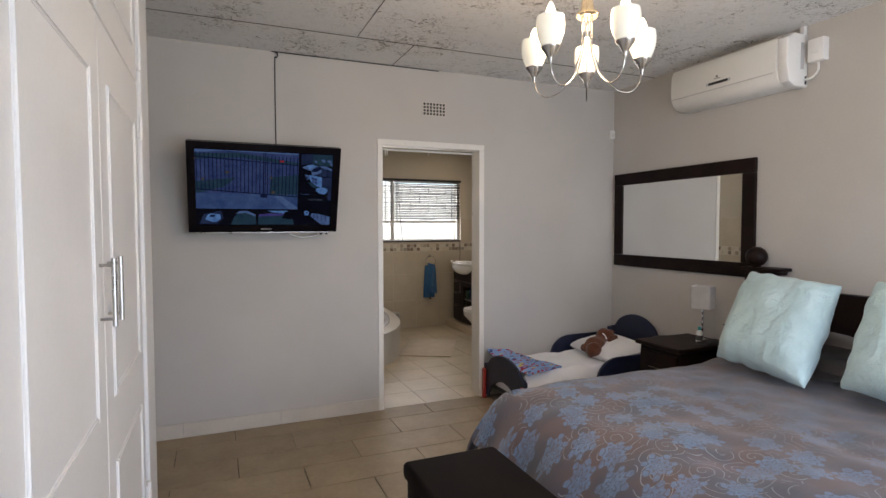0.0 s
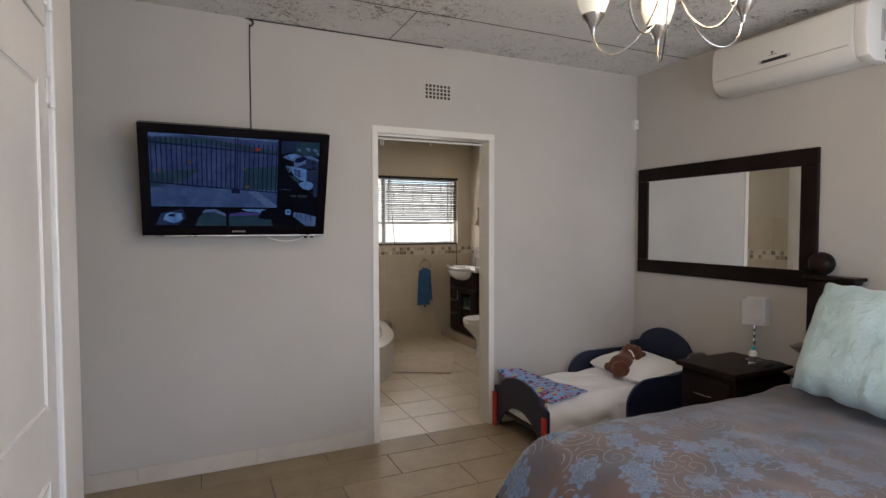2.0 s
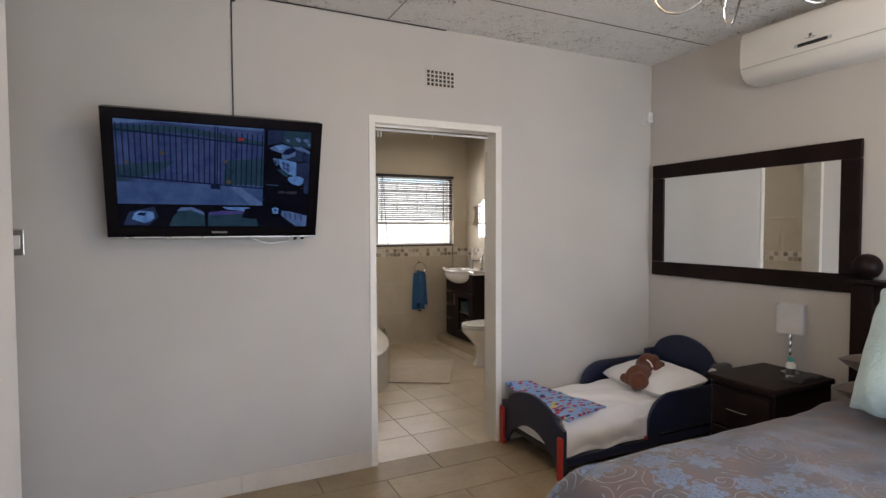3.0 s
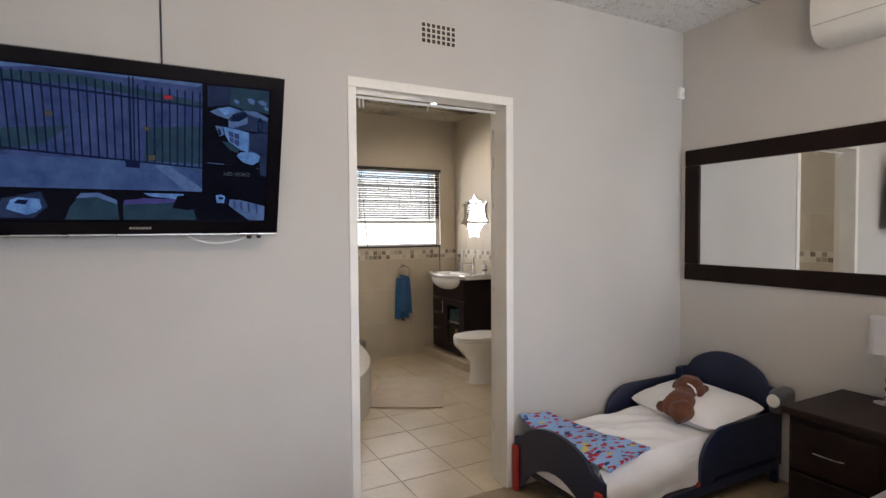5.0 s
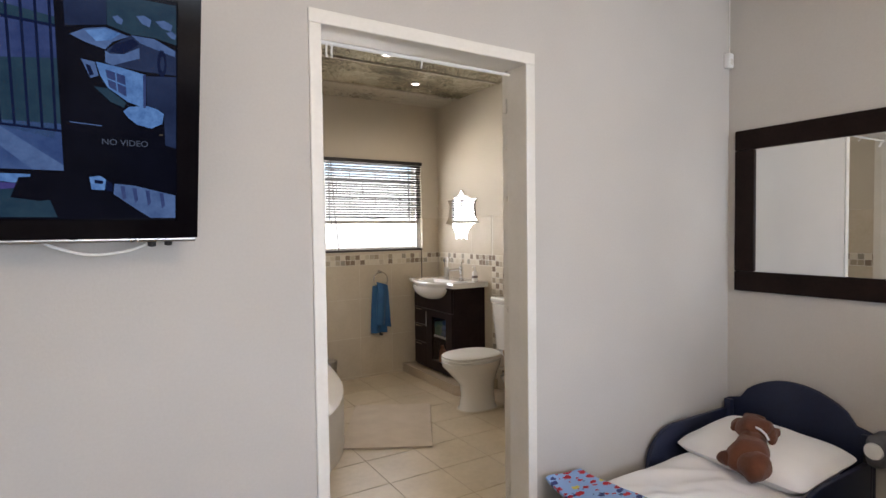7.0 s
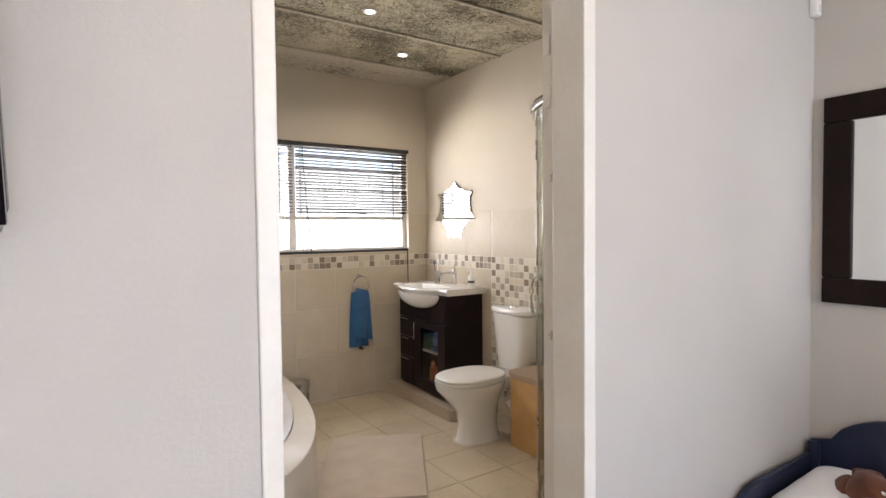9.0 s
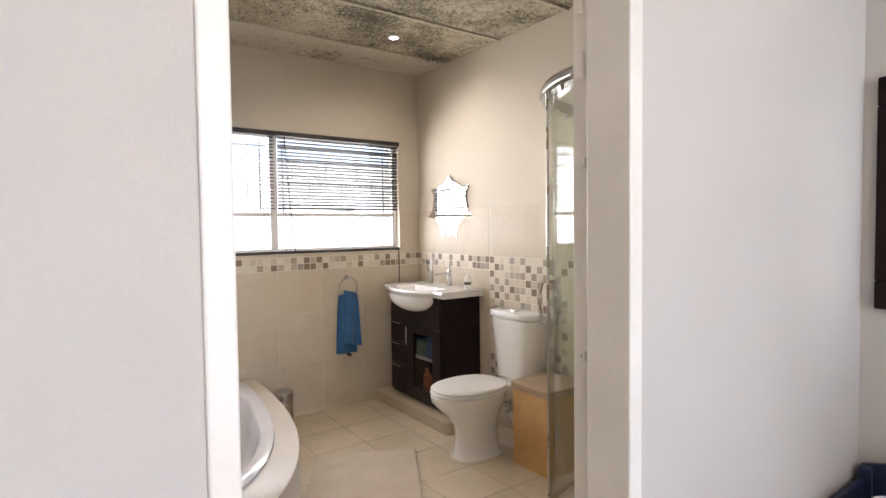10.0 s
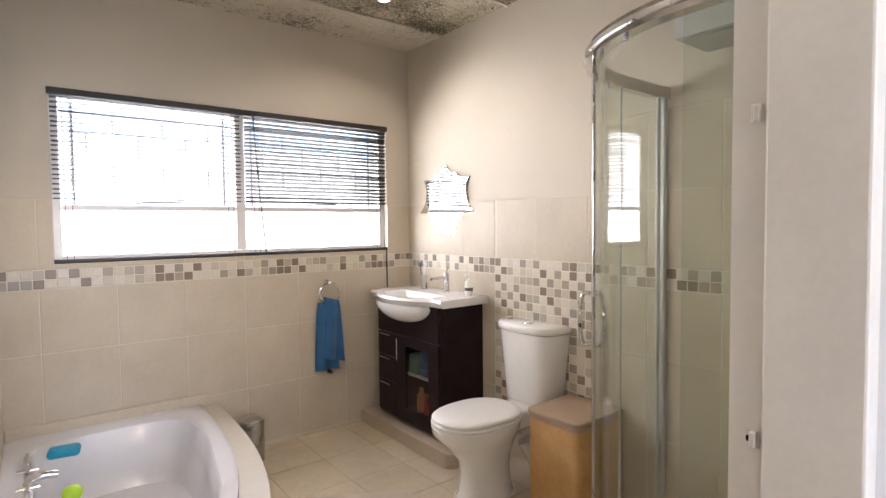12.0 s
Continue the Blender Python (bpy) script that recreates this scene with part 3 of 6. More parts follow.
SX0, SX1, SZ0, SZ1 = -TW / 2 + 0.048, TW / 2 - 0.048, 0.045, TH - 0.042


def screen_mat(name, a, b, strength, scale=9.0):
    m, nt, p = node_mat(name)
    if a[2] > a[0]:                     # the panel leans to blue
        a, b = [(q[0] * 0.68, q[1] * 0.86, q[2] * 1.05) for q in (a, b)]
    col = ramp(nt, noise_of(nt, coords(nt, "Object"), scale, 8, 0.74), [(0.32, a), (0.68, b)])
    p.inputs["Base Color"].default_value = (0.002, 0.002, 0.003, 1)
    nt.links.new(col, p.inputs["Emission Color"])
    p.inputs["Emission Strength"].default_value = strength * 0.27
    p.inputs["Roughness"].default_value = 0.12
    p.inputs["Specular IOR Level"].default_value = 0.05
    return m


S = {
    "back": screen_mat("screen_dark", (0.001, 0.001, 0.002), (0.003, 0.003, 0.006), 1.0),
    "road": screen_mat("screen_road", (0.010, 0.018, 0.056), (0.048, 0.058, 0.120), 1.0, 11),
    "yard": screen_mat("screen_yard", (0.018, 0.032, 0.085), (0.055, 0.082, 0.150), 1.0, 8),
    "grass": screen_mat("screen_grass", (0.008, 0.020, 0.032), (0.022, 0.042, 0.050), 1.0, 14),
    "bar": screen_mat("screen_bar", (0.002, 0.004, 0.016), (0.005, 0.009, 0.028), 1.0),
    "pale": screen_mat("screen_pale", (0.030, 0.070, 0.16), (0.13, 0.22, 0.36), 1.0, 24),
    "mid": screen_mat("screen_mid", (0.040, 0.062, 0.12), (0.085, 0.12, 0.20), 1.0, 20),
    "plum": screen_mat("screen_plum", (0.035, 0.025, 0.09), (0.06, 0.045, 0.13), 1.0, 12),
    "dim": screen_mat("screen_dim", (0.006, 0.009, 0.022), (0.020, 0.028, 0.055), 1.0, 7),
    "red": screen_mat("screen_red", (0.16, 0.012, 0.02), (0.20, 0.02, 0.025), 1.0),
    "tan": screen_mat("screen_tan", (0.028, 0.026, 0.022), (0.05, 0.045, 0.036), 1.0),
    "text": screen_mat("screen_text", (0.05, 0.05, 0.06), (0.08, 0.08, 0.09), 1.0),
}
screen = part("screen", blocks(((SX0, -0.0005, SZ0), (SX1, 0.0025, SZ1))), S["back"], tv, "lit screen with several camera views")


def pic(name, shapes, key, layer):
    """Flat patches of a screen picture, in shares of the screen's width and height."""
    y = -0.0008 - 0.0004 * layer
    for outline in shapes:
        bm = bmesh.new()
        f = bm.faces.new([bm.verts.new((SX0 + u * (SX1 - SX0), y, SZ0 + v * (SZ1 - SZ0))) for u, v in outline])
        bm.normal_update()
        if f.normal.y > 0:
            bmesh.ops.reverse_faces(bm, faces=[f])
        part(name, bm, S[key], screen)


def quad(u0, v0, u1, v1):
    return [(u0, v0), (u1, v0), (u1, v1), (u0, v1)]


pic("street_view", [quad(0.0, 0.42, 0.735, 0.985)], "road", 0)
pic("driveway_view", [quad(0.0, 0.225, 0.735, 0.43)], "yard", 1)
pic("verge_patch", [[(0.0, 0.42), (0.0, 0.58), (0.28, 0.64), (0.20, 0.52)], [(0.0, 0.86), (0.0, 0.93), (0.30, 0.96), (0.735, 0.86), (0.735, 0.82), (0.3, 0.90)], [(0.52, 0.43), (0.53, 0.66), (0.735, 0.70), (0.735, 0.36), (0.60, 0.41)]], "grass", 1)
pic("roadside_patch", [[(0.0, 0.94), (0.2, 0.98), (0.72, 0.96), (0.735, 0.985), (0.0, 0.985)]], "mid", 1)
pic("path_patch", [[(0.56, 0.40), (0.60, 0.42), (0.735, 0.25), (0.735, 0.225), (0.67, 0.225)]], "mid", 2)
gate = []
for i in range(27):
    u = 0.008 + i * 0.0274
    lean = 0.006 * (i / 26 - 0.5)
    v0, v1 = 0.47 - 0.09 * (u / 0.735) * 0.8, 0.955 - 0.03 * (u / 0.735)
    gate.append([(u, v0), (u + 0.006, v0), (u + 0.006 + lean, v1), (u + lean, v1)])
for bar_ in gate:
    pic("gate_bar", [bar_], "bar", 3)
pic("gate_rail", [[(0.0, 0.885), (0.735, 0.82), (0.735, 0.832), (0.0, 0.90)], [(0.0, 0.475), (0.735, 0.395), (0.735, 0.405), (0.0, 0.49)], [(0.470, 0.42), (0.476, 0.419), (0.480, 0.98), (0.474, 0.98)], [(0.484, 0.42), (0.490, 0.419), (0.494, 0.98), (0.488, 0.98)], [(0.455, 0.385), (0.505, 0.38), (0.505, 0.43), (0.455, 0.435)]], "bar", 4)
for post_ in (quad(0.205, 0.69, 0.228, 0.72), quad(0.04, 0.60, 0.06, 0.625), quad(0.535, 0.44, 0.56, 0.475), quad(0.52, 0.64, 0.54, 0.665)):
    pic("bollard", [post_], "tan", 4)
pic("car_patch", [quad(0.595, 0.86, 0.625, 0.885)], "red", 4)
pic("hedge_patch", [[(0.843, 0.984), (0.997, 0.984), (0.998, 0.819), (0.946, 0.837), (0.894, 0.837), (0.842, 0.861)]], "grass", 1)
pic("tree_patch", [[(0.754, 0.978), (0.843, 0.984), (0.841, 0.861), (0.755, 0.834)]], "dim", 1)
pic("leaf_shine", [[(0.906, 0.914), (0.923, 0.923), (0.94, 0.909), (0.936, 0.878), (0.919, 0.886)]], "mid", 2)
pic("leaf_shine", [[(0.949, 0.906), (0.969, 0.915), (0.989, 0.901), (0.985, 0.875), (0.965, 0.881)]], "mid", 2)
pic("leaf_shine", [[(0.854, 0.896), (0.865, 0.906), (0.877, 0.891), (0.874, 0.87), (0.863, 0.875)]], "mid", 2)
pic("leaf_shine", [[(0.974, 0.866), (0.986, 0.876), (0.998, 0.862), (0.995, 0.843), (0.984, 0.847)]], "mid", 2)
pic("car_side", [[(0.888, 0.831), (0.946, 0.834), (0.997, 0.795), (0.998, 0.688), (0.922, 0.688), (0.849, 0.699), (0.835, 0.708), (0.84, 0.763)]], "dim", 3)
pic("car_roof", [[(0.763, 0.803), (0.795, 0.834), (0.839, 0.851), (0.889, 0.827), (0.853, 0.796), (0.836, 0.761), (0.794, 0.78)]], "mid", 4)
pic("car_roof", [[(0.795, 0.827), (0.839, 0.846), (0.87, 0.832), (0.85, 0.803), (0.818, 0.789)]], "pale", 5)
pic("car_bonnet", [[(0.894, 0.834), (0.946, 0.832), (0.995, 0.794), (0.995, 0.768), (0.954, 0.787), (0.914, 0.806)]], "mid", 4)
pic("car_rear", [[(0.836, 0.756), (0.847, 0.746), (0.876, 0.751), (0.912, 0.787), (0.912, 0.742), (0.852, 0.699), (0.836, 0.708)]], "mid", 4)
pic("car_window", [[(0.845, 0.754), (0.857, 0.787), (0.898, 0.82), (0.911, 0.801), (0.876, 0.751)]], "bar", 6)
pic("car_wheel", [[(0.975, 0.732), (0.973, 0.697), (0.967, 0.676), (0.96, 0.676), (0.954, 0.697), (0.952, 0.732), (0.954, 0.767), (0.96, 0.789), (0.967, 0.789), (0.973, 0.767)]], "bar", 6)
pic("wheel_shine", [[(0.97, 0.732), (0.968, 0.709), (0.965, 0.699), (0.961, 0.709), (0.959, 0.732), (0.961, 0.756), (0.964, 0.765), (0.968, 0.756)]], "dim", 7)
pic("yard_haze", [[(0.927, 0.67), (0.998, 0.682), (0.998, 0.353), (0.971, 0.365), (0.968, 0.511), (0.927, 0.535)]], "dim", 1)
pic("house_view", [[(0.815, 0.706), (0.869, 0.694), (0.923, 0.676), (0.92, 0.529), (0.883, 0.55), (0.839, 0.603), (0.823, 0.653)]], "pale", 2)
pic("house_window", [[(0.835, 0.679), (0.878, 0.661), (0.881, 0.571), (0.842, 0.607)]], "road", 3)
pic("window_bar", [[(0.856, 0.669), (0.859, 0.668), (0.862, 0.588), (0.859, 0.59)]], "pale", 4)
pic("window_bar", [[(0.838, 0.644), (0.88, 0.621), (0.88, 0.614), (0.838, 0.639)]], "pale", 4)
pic("downpipe", [[(0.919, 0.673), (0.926, 0.678), (0.925, 0.531), (0.919, 0.529)]], "road", 3)
pic("porch_patch", [[(0.784, 0.711), (0.813, 0.704), (0.82, 0.649), (0.803, 0.635), (0.792, 0.676)]], "mid", 2)
pic("porch_shade", [[(0.793, 0.692), (0.803, 0.687), (0.81, 0.653), (0.801, 0.644)]], "bar", 3)
pic("bush_patch", [[(0.809, 0.602), (0.839, 0.6), (0.88, 0.545), (0.874, 0.523), (0.844, 0.543)]], "grass", 3)
pic("yard_shine", [[(0.872, 0.507), (0.886, 0.529), (0.928, 0.54), (0.952, 0.529), (0.968, 0.51), (0.964, 0.464), (0.937, 0.439), (0.903, 0.453), (0.882, 0.481)]], "pale", 2)
pic("frame_line", [[(0.754, 0.444), (0.823, 0.437), (0.823, 0.433), (0.754, 0.44)]], "mid", 2)
pic("lamp_glint", [[(0.956, 0.416), (0.965, 0.418), (0.966, 0.41), (0.956, 0.409)]], "tan", 2)
pic("small_car", [[(0.79, 0.201), (0.814, 0.208), (0.828, 0.192), (0.824, 0.141), (0.794, 0.143)]], "pale", 2)
pic("small_car_window", [[(0.801, 0.189), (0.821, 0.185), (0.82, 0.169), (0.802, 0.173)]], "bar", 3)
pic("small_car_shade", [[(0.828, 0.192), (0.842, 0.173), (0.843, 0.134), (0.825, 0.141)]], "bar", 3)
pic("wall_view", [[(0.847, 0.173), (0.895, 0.166), (0.997, 0.122), (0.997, 0.008), (0.933, 0.008), (0.888, 0.064), (0.844, 0.124)]], "mid", 1)
pic("wall_shade", [[(0.861, 0.164), (0.871, 0.161), (0.874, 0.106), (0.866, 0.093)]], "road", 2)
pic("wall_shade", [[(0.889, 0.155), (0.899, 0.152), (0.903, 0.095), (0.895, 0.082)]], "road", 2)
pic("wall_shade", [[(0.921, 0.146), (0.931, 0.142), (0.935, 0.083), (0.927, 0.069)]], "road", 2)
pic("wall_shade", [[(0.956, 0.135), (0.966, 0.131), (0.97, 0.071), (0.962, 0.055)]], "road", 2)
pic("sky_patch", [[(0.5, 0.19), (0.52, 0.205), (0.665, 0.205), (0.66, 0.175), (0.63, 0.165)]], "pale", 2)
pic("fence_patch", [[(0.44, 0.12), (0.45, 0.17), (0.63, 0.165), (0.65, 0.145), (0.6, 0.135), (0.5, 0.125)]], "plum", 2)
pic("lawn_view", [[(0.44, 0.01), (0.44, 0.12), (0.52, 0.13), (0.64, 0.14), (0.7, 0.1), (0.715, 0.01)]], "grass", 1)
pic("shrub_patch", [[(0.62, 0.1), (0.64, 0.19), (0.7, 0.2), (0.733, 0.19), (0.733, 0.1), (0.68, 0.085)]], "back", 3)
pic("shrub_patch", [[(0.43, 0.15), (0.44, 0.2), (0.52, 0.2), (0.54, 0.18), (0.49, 0.16)]], "back", 3)
pic("yard_view", [[(0.02, 0.02), (0.05, 0.15), (0.1, 0.17), (0.17, 0.2), (0.19, 0.1), (0.14, 0.02)]], "dim", 1)
pic("van_patch", [[(0.06, 0.08), (0.075, 0.14), (0.1, 0.16), (0.165, 0.15), (0.17, 0.09), (0.15, 0.06), (0.12, 0.04)]], "pale", 2)
pic("van_window", [[(0.085, 0.12), (0.1, 0.145), (0.13, 0.14), (0.12, 0.11)]], "bar", 3)
pic("lawn_view", [[(0.24, 0.01), (0.26, 0.1), (0.3, 0.19), (0.36, 0.2), (0.42, 0.14), (0.425, 0.01)]], "grass", 1)
pic("fence_patch", [[(0.28, 0.16), (0.3, 0.195), (0.36, 0.2), (0.42, 0.15), (0.42, 0.12), (0.35, 0.17)]], "mid", 2)
pic("view_divider", [quad(0.735, 0.0, 0.750, 1.0)], "back", 4)
pic("view_divider", [quad(0.0, 0.206, 0.734, 0.222)], "back", 4)
txt = bpy.data.curves.new("screen_text", "FONT")
txt.body, txt.size, txt.align_x, txt.align_y = "NO VIDEO", 0.0195, "CENTER", "CENTER"
txt.materials.append(S["text"])
note = new("screen_text", txt)
note.parent = tv
note.matrix_local = Matrix.Translation((SX0 + 0.875 * (SX1 - SX0), -0.004, SZ0 + 0.365 * (SZ1 - SZ0))) @ Matrix.Rotation(radians(90), 4, "X")
part("cable_plug", tube([(0.375, 0.010, -0.010), (0.375, 0.010, -0.028)], 0.010, 10), M["rubber"], tv, smooth=True)
part("cable_plug", tube([(0.412, 0.010, -0.010), (0.412, 0.010, -0.026)], 0.009, 10), M["rubber"], tv, smooth=True)
part("cable", tube(bent([(0.37, 0.012, -0.022), (0.32, 0.02, -0.045), (0.24, 0.02, -0.052), (0.17, 0.02, -0.03), (0.13, 0.02, -0.002)]), 0.0035, 6), M["plastic"], tv, "pale loose cable", smooth=True)
part("wall_bracket", blocks(((-0.15, 0.0451, 0.05), (0.15, 0.07, 0.35)), ((-0.12, 0.0701, 0.10), (0.12, 0.105, 0.16))), M["rubber"], tv)
cord = thing("television_cable", "thin dark cable hanging from a ceiling hook", "cable", at=(0, 0, 0))
part("cord", tube(bent([(0.262, DW - 0.006, 2.60), (0.261, DW - 0.006, 2.3), (0.262, DW - 0.005, 1.9), (0.262, DW - 0.01, 1.75)]), 0.0035, 6), M["rubber"], cord, smooth=True)
part("hook", tube(bent([(0.262, DW - 0.003, 2.63), (0.275, DW - 0.012, 2.625), (0.282, DW - 0.012, 2.61), (0.272, DW - 0.012, 2.595), (0.262, DW - 0.008, 2.60)]), 0.005, 6), M["rubber"], cord, smooth=True)
# solid dark strip on the wall draws the shade of the ceiling gap
whole("seam_strip", blocks(((0.24, DW - 0.0045, CZ - 0.008), (1.5, DW - 0.0005, CZ - 0.0005))), M["rubber"], "thin dark strip drawn for the shaded gap under the ceiling edge", "cable", kind="structure")

# wall mirror
MM = thing("wall_mirror", "large wall mirror in a wide dark wooden frame", "mirror", at=(BX, 3.26, 1.4715))
MW, MH, FW = 0.695, 0.4075, 0.1
for name, lo, hi in (("frame_rail", (-0.025, -MW, MH - FW), (0, MW, MH)), ("frame_rail", (-0.025, -MW, -MH), (0, MW, -MH + FW)), ("frame_stile", (-0.0245, -MW, -MH + FW + 0.001), (0, -MW + FW, MH - FW - 0.001)), ("frame_stile", (-0.0245, MW - FW, -MH + FW + 0.001), (0, MW, MH - FW - 0.001))):
    part(name, rblock(lo, hi, 0.006), M["dark_wood"], MM)
part("mirror_glass", blocks(((-0.012, -MW + FW - 0.006, -MH + FW - 0.006), (-0.006, MW - FW + 0.006, MH - FW + 0.006))), M["mirror"], MM, "clear mirror glass")

# air conditioner
ac = thing("air_conditioner", "cream split air conditioner unit under the ceiling", "air conditioner", at=(BX, 0, 0))
prof = [(0.0, 2.275), (0.0, 2.575), (-0.15, 2.575), (-0.185, 2.56), (-0.200, 2.52), (-0.205, 2.42), (-0.203, 2.375), (-0.194, 2.338), (-0.178, 2.308), (-0.155, 2.287), (-0.125, 2.276), (-0.09, 2.272)]
bm = slab(prof, "y", 2.31, 3.135, 0.008)
part("ac_body", bm, M["ac"], ac, smooth=True)
part("end_cover", slab([(-0.001, 2.268), (-0.001, 2.585), (-0.13, 2.585), (-0.19, 2.55), (-0.198, 2.40), (-0.17, 2.29), (-0.12, 2.266)], "y", 2.245, 2.3095, 0.012), M["plastic"], ac, "white rounded end cover", smooth=True)
part("louvre_gap", blocks(((-0.2045, 2.33, 2.3535), (-0.1975, 3.12, 2.3552))), M["shade_cloth"], ac, "fine louvre line")
part("display", rblock((-0.2075, 2.645, 2.384), (-0.2035, 2.795, 2.402), 0.001, 1), M["rubber"], ac, "dark display window")
for y in (2.625, 2.7955):
    part("display_end", rblock((-0.2070, y, 2.384), (-0.2035, y + 0.019, 2.402), 0.001, 1), M["satin"], ac, "grey end of the display")
part("badge", blocks(((-0.2062, 2.705, 2.420), (-0.203, 2.755, 2.423)), ((-0.2062, 2.724, 2.428), (-0.203, 2.738, 2.442))), M["grey_plastic"], ac, "small grey maker's mark")
part("sticker", blocks(((-0.075, 2.2436, 2.37), (-0.045, 2.2446, 2.53))), M["shade_cloth"], ac, "grey rating label")
part("sticker", blocks(((-0.035, 2.2436, 2.28), (-0.018, 2.2446, 2.33))), M["rubber"], ac, "small dark label")
iso = thing("isolator_switch", "white isolator switch box beside the air conditioner", "switch box", at=(BX, 0, 0))
part("switch_body", rblock((-0.055, 2.125, 2.40), (0, 2.22, 2.535), 0.006), M["plastic"], iso, smooth=True)
part("rocker", rblock((-0.061, 2.158, 2.45), (-0.0551, 2.188, 2.49), 0.002), M["plastic"], iso)
part("flex", tube(bent([(-0.02, 2.175, 2.40), (-0.025, 2.17, 2.35), (-0.03, 2.20, 2.315), (-0.03, 2.244, 2.31)]), 0.007, 8), M["plastic"], iso, "white flex", smooth=True)
part("conduit", rblock((-0.03, 2.255, 2.586), (-0.002, 2.285, CZ), 0.003, 1), M["plastic"], iso)

# chandelier
CH = thing("chandelier", "five-arm satin nickel chandelier with lit opal glass shades", "chandelier", at=(1.243, 1.82, -0.02))
part("canopy", lathe([(0.0, CZ + 0.019), (0.06, CZ + 0.019), (0.058, CZ - 0.005), (0.02, CZ - 0.04), (0.008, CZ - 0.045), (0.008, 2.39), (0.012, 2.38), (0.022, 2.33), (0.030, 2.285), (0.0, 2.285)], 20), M["gold"], CH, "brass stem", smooth=True)
part("stem_plate", lathe([(0.0, 2.284), (0.044, 2.284), (0.046, 2.276), (0.040, 2.268), (0.0, 2.268)], 24), M["gold"], CH, "brass ring plate", smooth=True)
CUP = 2.065
for k in range(5):
    a = radians(52.6 + 72 * k)
    turn = Matrix.Rotation(a, 4, "Z")
    arm = [turn @ Vector(q) for q in ((0.022, 0, 2.272), (0.020, 0, 2.20), (0.028, 0, 2.13), (0.068, 0, 2.040), (0.125, 0, 1.985), (0.178, 0, 1.978), (0.216, 0, 2.012), (0.226, 0, CUP))]
    arm = part("arm", tube(bent(arm, 5), 0.0030, 8), M["nickel"], CH, smooth=True)
    at = Matrix.Translation(turn @ Vector((0.226, 0, CUP)))
    cup = part("cup", lathe([(0.0, -0.022), (0.004, -0.02), (0.007, -0.012), (0.009, -0.006), (0.009, 0.0), (0.012, 0.004), (0.016, 0.012), (0.034, 0.036), (0.036, 0.042), (0.0, 0.042)], 16, m=at), M["nickel"], CH, smooth=True)
    shade = part("shade", lathe([(q * 0.92, 0.004 + h * 0.90) for q, h in ((0.030, 0.040), (0.044, 0.062), (0.056, 0.10), (0.058, 0.135), (0.055, 0.165), (0.052, 0.164), (0.054, 0.135), (0.052, 0.10), (0.040, 0.064), (0.026, 0.043))], 24, m=at), M["opal"], CH, "lit opal glass shade", smooth=True)
    part("bulb", lathe([(0.0, 0.045), (0.012, 0.05), (0.014, 0.09), (0.022, 0.125), (0.021, 0.16), (0.012, 0.19), (0.004, 0.205), (0.0, 0.207)], 12, m=at), M["bulb"], CH, "lit candle bulb", smooth=True)

# built-in wardrobe
wr = thing("wardrobe", "white built-in wardrobe with panelled doors", "wardrobe", at=(0, 0, 0))
WFX = -0.425
part("carcass", blocks(((LEFT, BACK, 0.0), (WFX - 0.025, 2.58, CZ))), M["white"], wr)
part("plinth_board", blocks(((WFX - 0.0249, BACK, 0.0), (WFX - 0.005, 2.58, 0.09))), M["white"], wr)


def moulded(bm, y0, y1, z0, z1):
    """A raised moulding round a panel."""
    w, h = 0.024, 0.0065
    for lo, hi in (((WFX, y0, z0), (WFX + h, y0 + w, z1)), ((WFX, y1 - w, z0), (WFX + h, y1, z1)), ((WFX, y0 + w, z0), (WFX + h, y1 - w, z0 + w)), ((WFX, y0 + w, z1 - w), (WFX + h, y1 - w, z1))):
        box(bm, lo, hi)


for i, (y0, y1, hinge_far) in enumerate(((1.765, 2.57, True), (0.96, 1.765, False), (0.155, 0.96, True), (-0.65, 0.155, False))):
    for low, z0, z1 in ((True, 0.10, 2.0), (False, 2.008, CZ - 0.012)):
        door = part("door", rblock((WFX - 0.0245, y0 + 0.002, z0), (WFX, y1 - 0.002, z1), 0.003, 1), M["white"], wr)
        bm = bmesh.new()
        a, b = y0 + 0.115, y1 - 0.115
        if low:
            moulded(bm, a, b, 0.91, 1.835)
            moulded(bm, a, b, 0.21, 0.715)
        else:
            moulded(bm, a, b, z0 + 0.11, z1 - 0.1)
        bmesh.ops.bevel(bm, geom=[e for e in bm.edges if e.verts[0].co.x > WFX + 0.005 and e.verts[1].co.x > WFX + 0.005], offset=0.005, segments=3, affect="EDGES")
        part("moulding", bm, M["white"], door)
        hy = y0 + 0.055 if hinge_far else y1 - 0.055
        if low:
            bm = tube([(WFX + 0.034, hy, 1.150), (WFX + 0.034, hy, 1.335)], 0.0065, 12)
            for z in (1.17, 1.315):
                tube([(WFX, hy, z), (WFX + 0.034, hy, z)], 0.0045, 8, bm)
            part("handle", bm, M["steel"], door, "brushed steel bar handle", smooth=True)
        hg = y1 - 0.004 if hinge_far else y0 + 0.004
        for z in ((0.30, 1.82) if low else (2.10,)):
            bm = rblock((WFX + 0.0005, hg - 0.022, z - 0.035), (WFX + 0.006, hg + 0.018, z + 0.035), 0.001, 1)
            tube([(WFX + 0.011, hg, z - 0.045), (WFX + 0.011, hg, z + 0.045)], 0.008, 8, bm)
            part("hinge", bm, M["white"], door)
        if not low:
            part("knob", rblock((WFX, hy - 0.03, z0 + 0.06), (WFX + 0.02, hy + 0.03, z0 + 0.075), 0.004), M["steel"], door, "small steel pull")

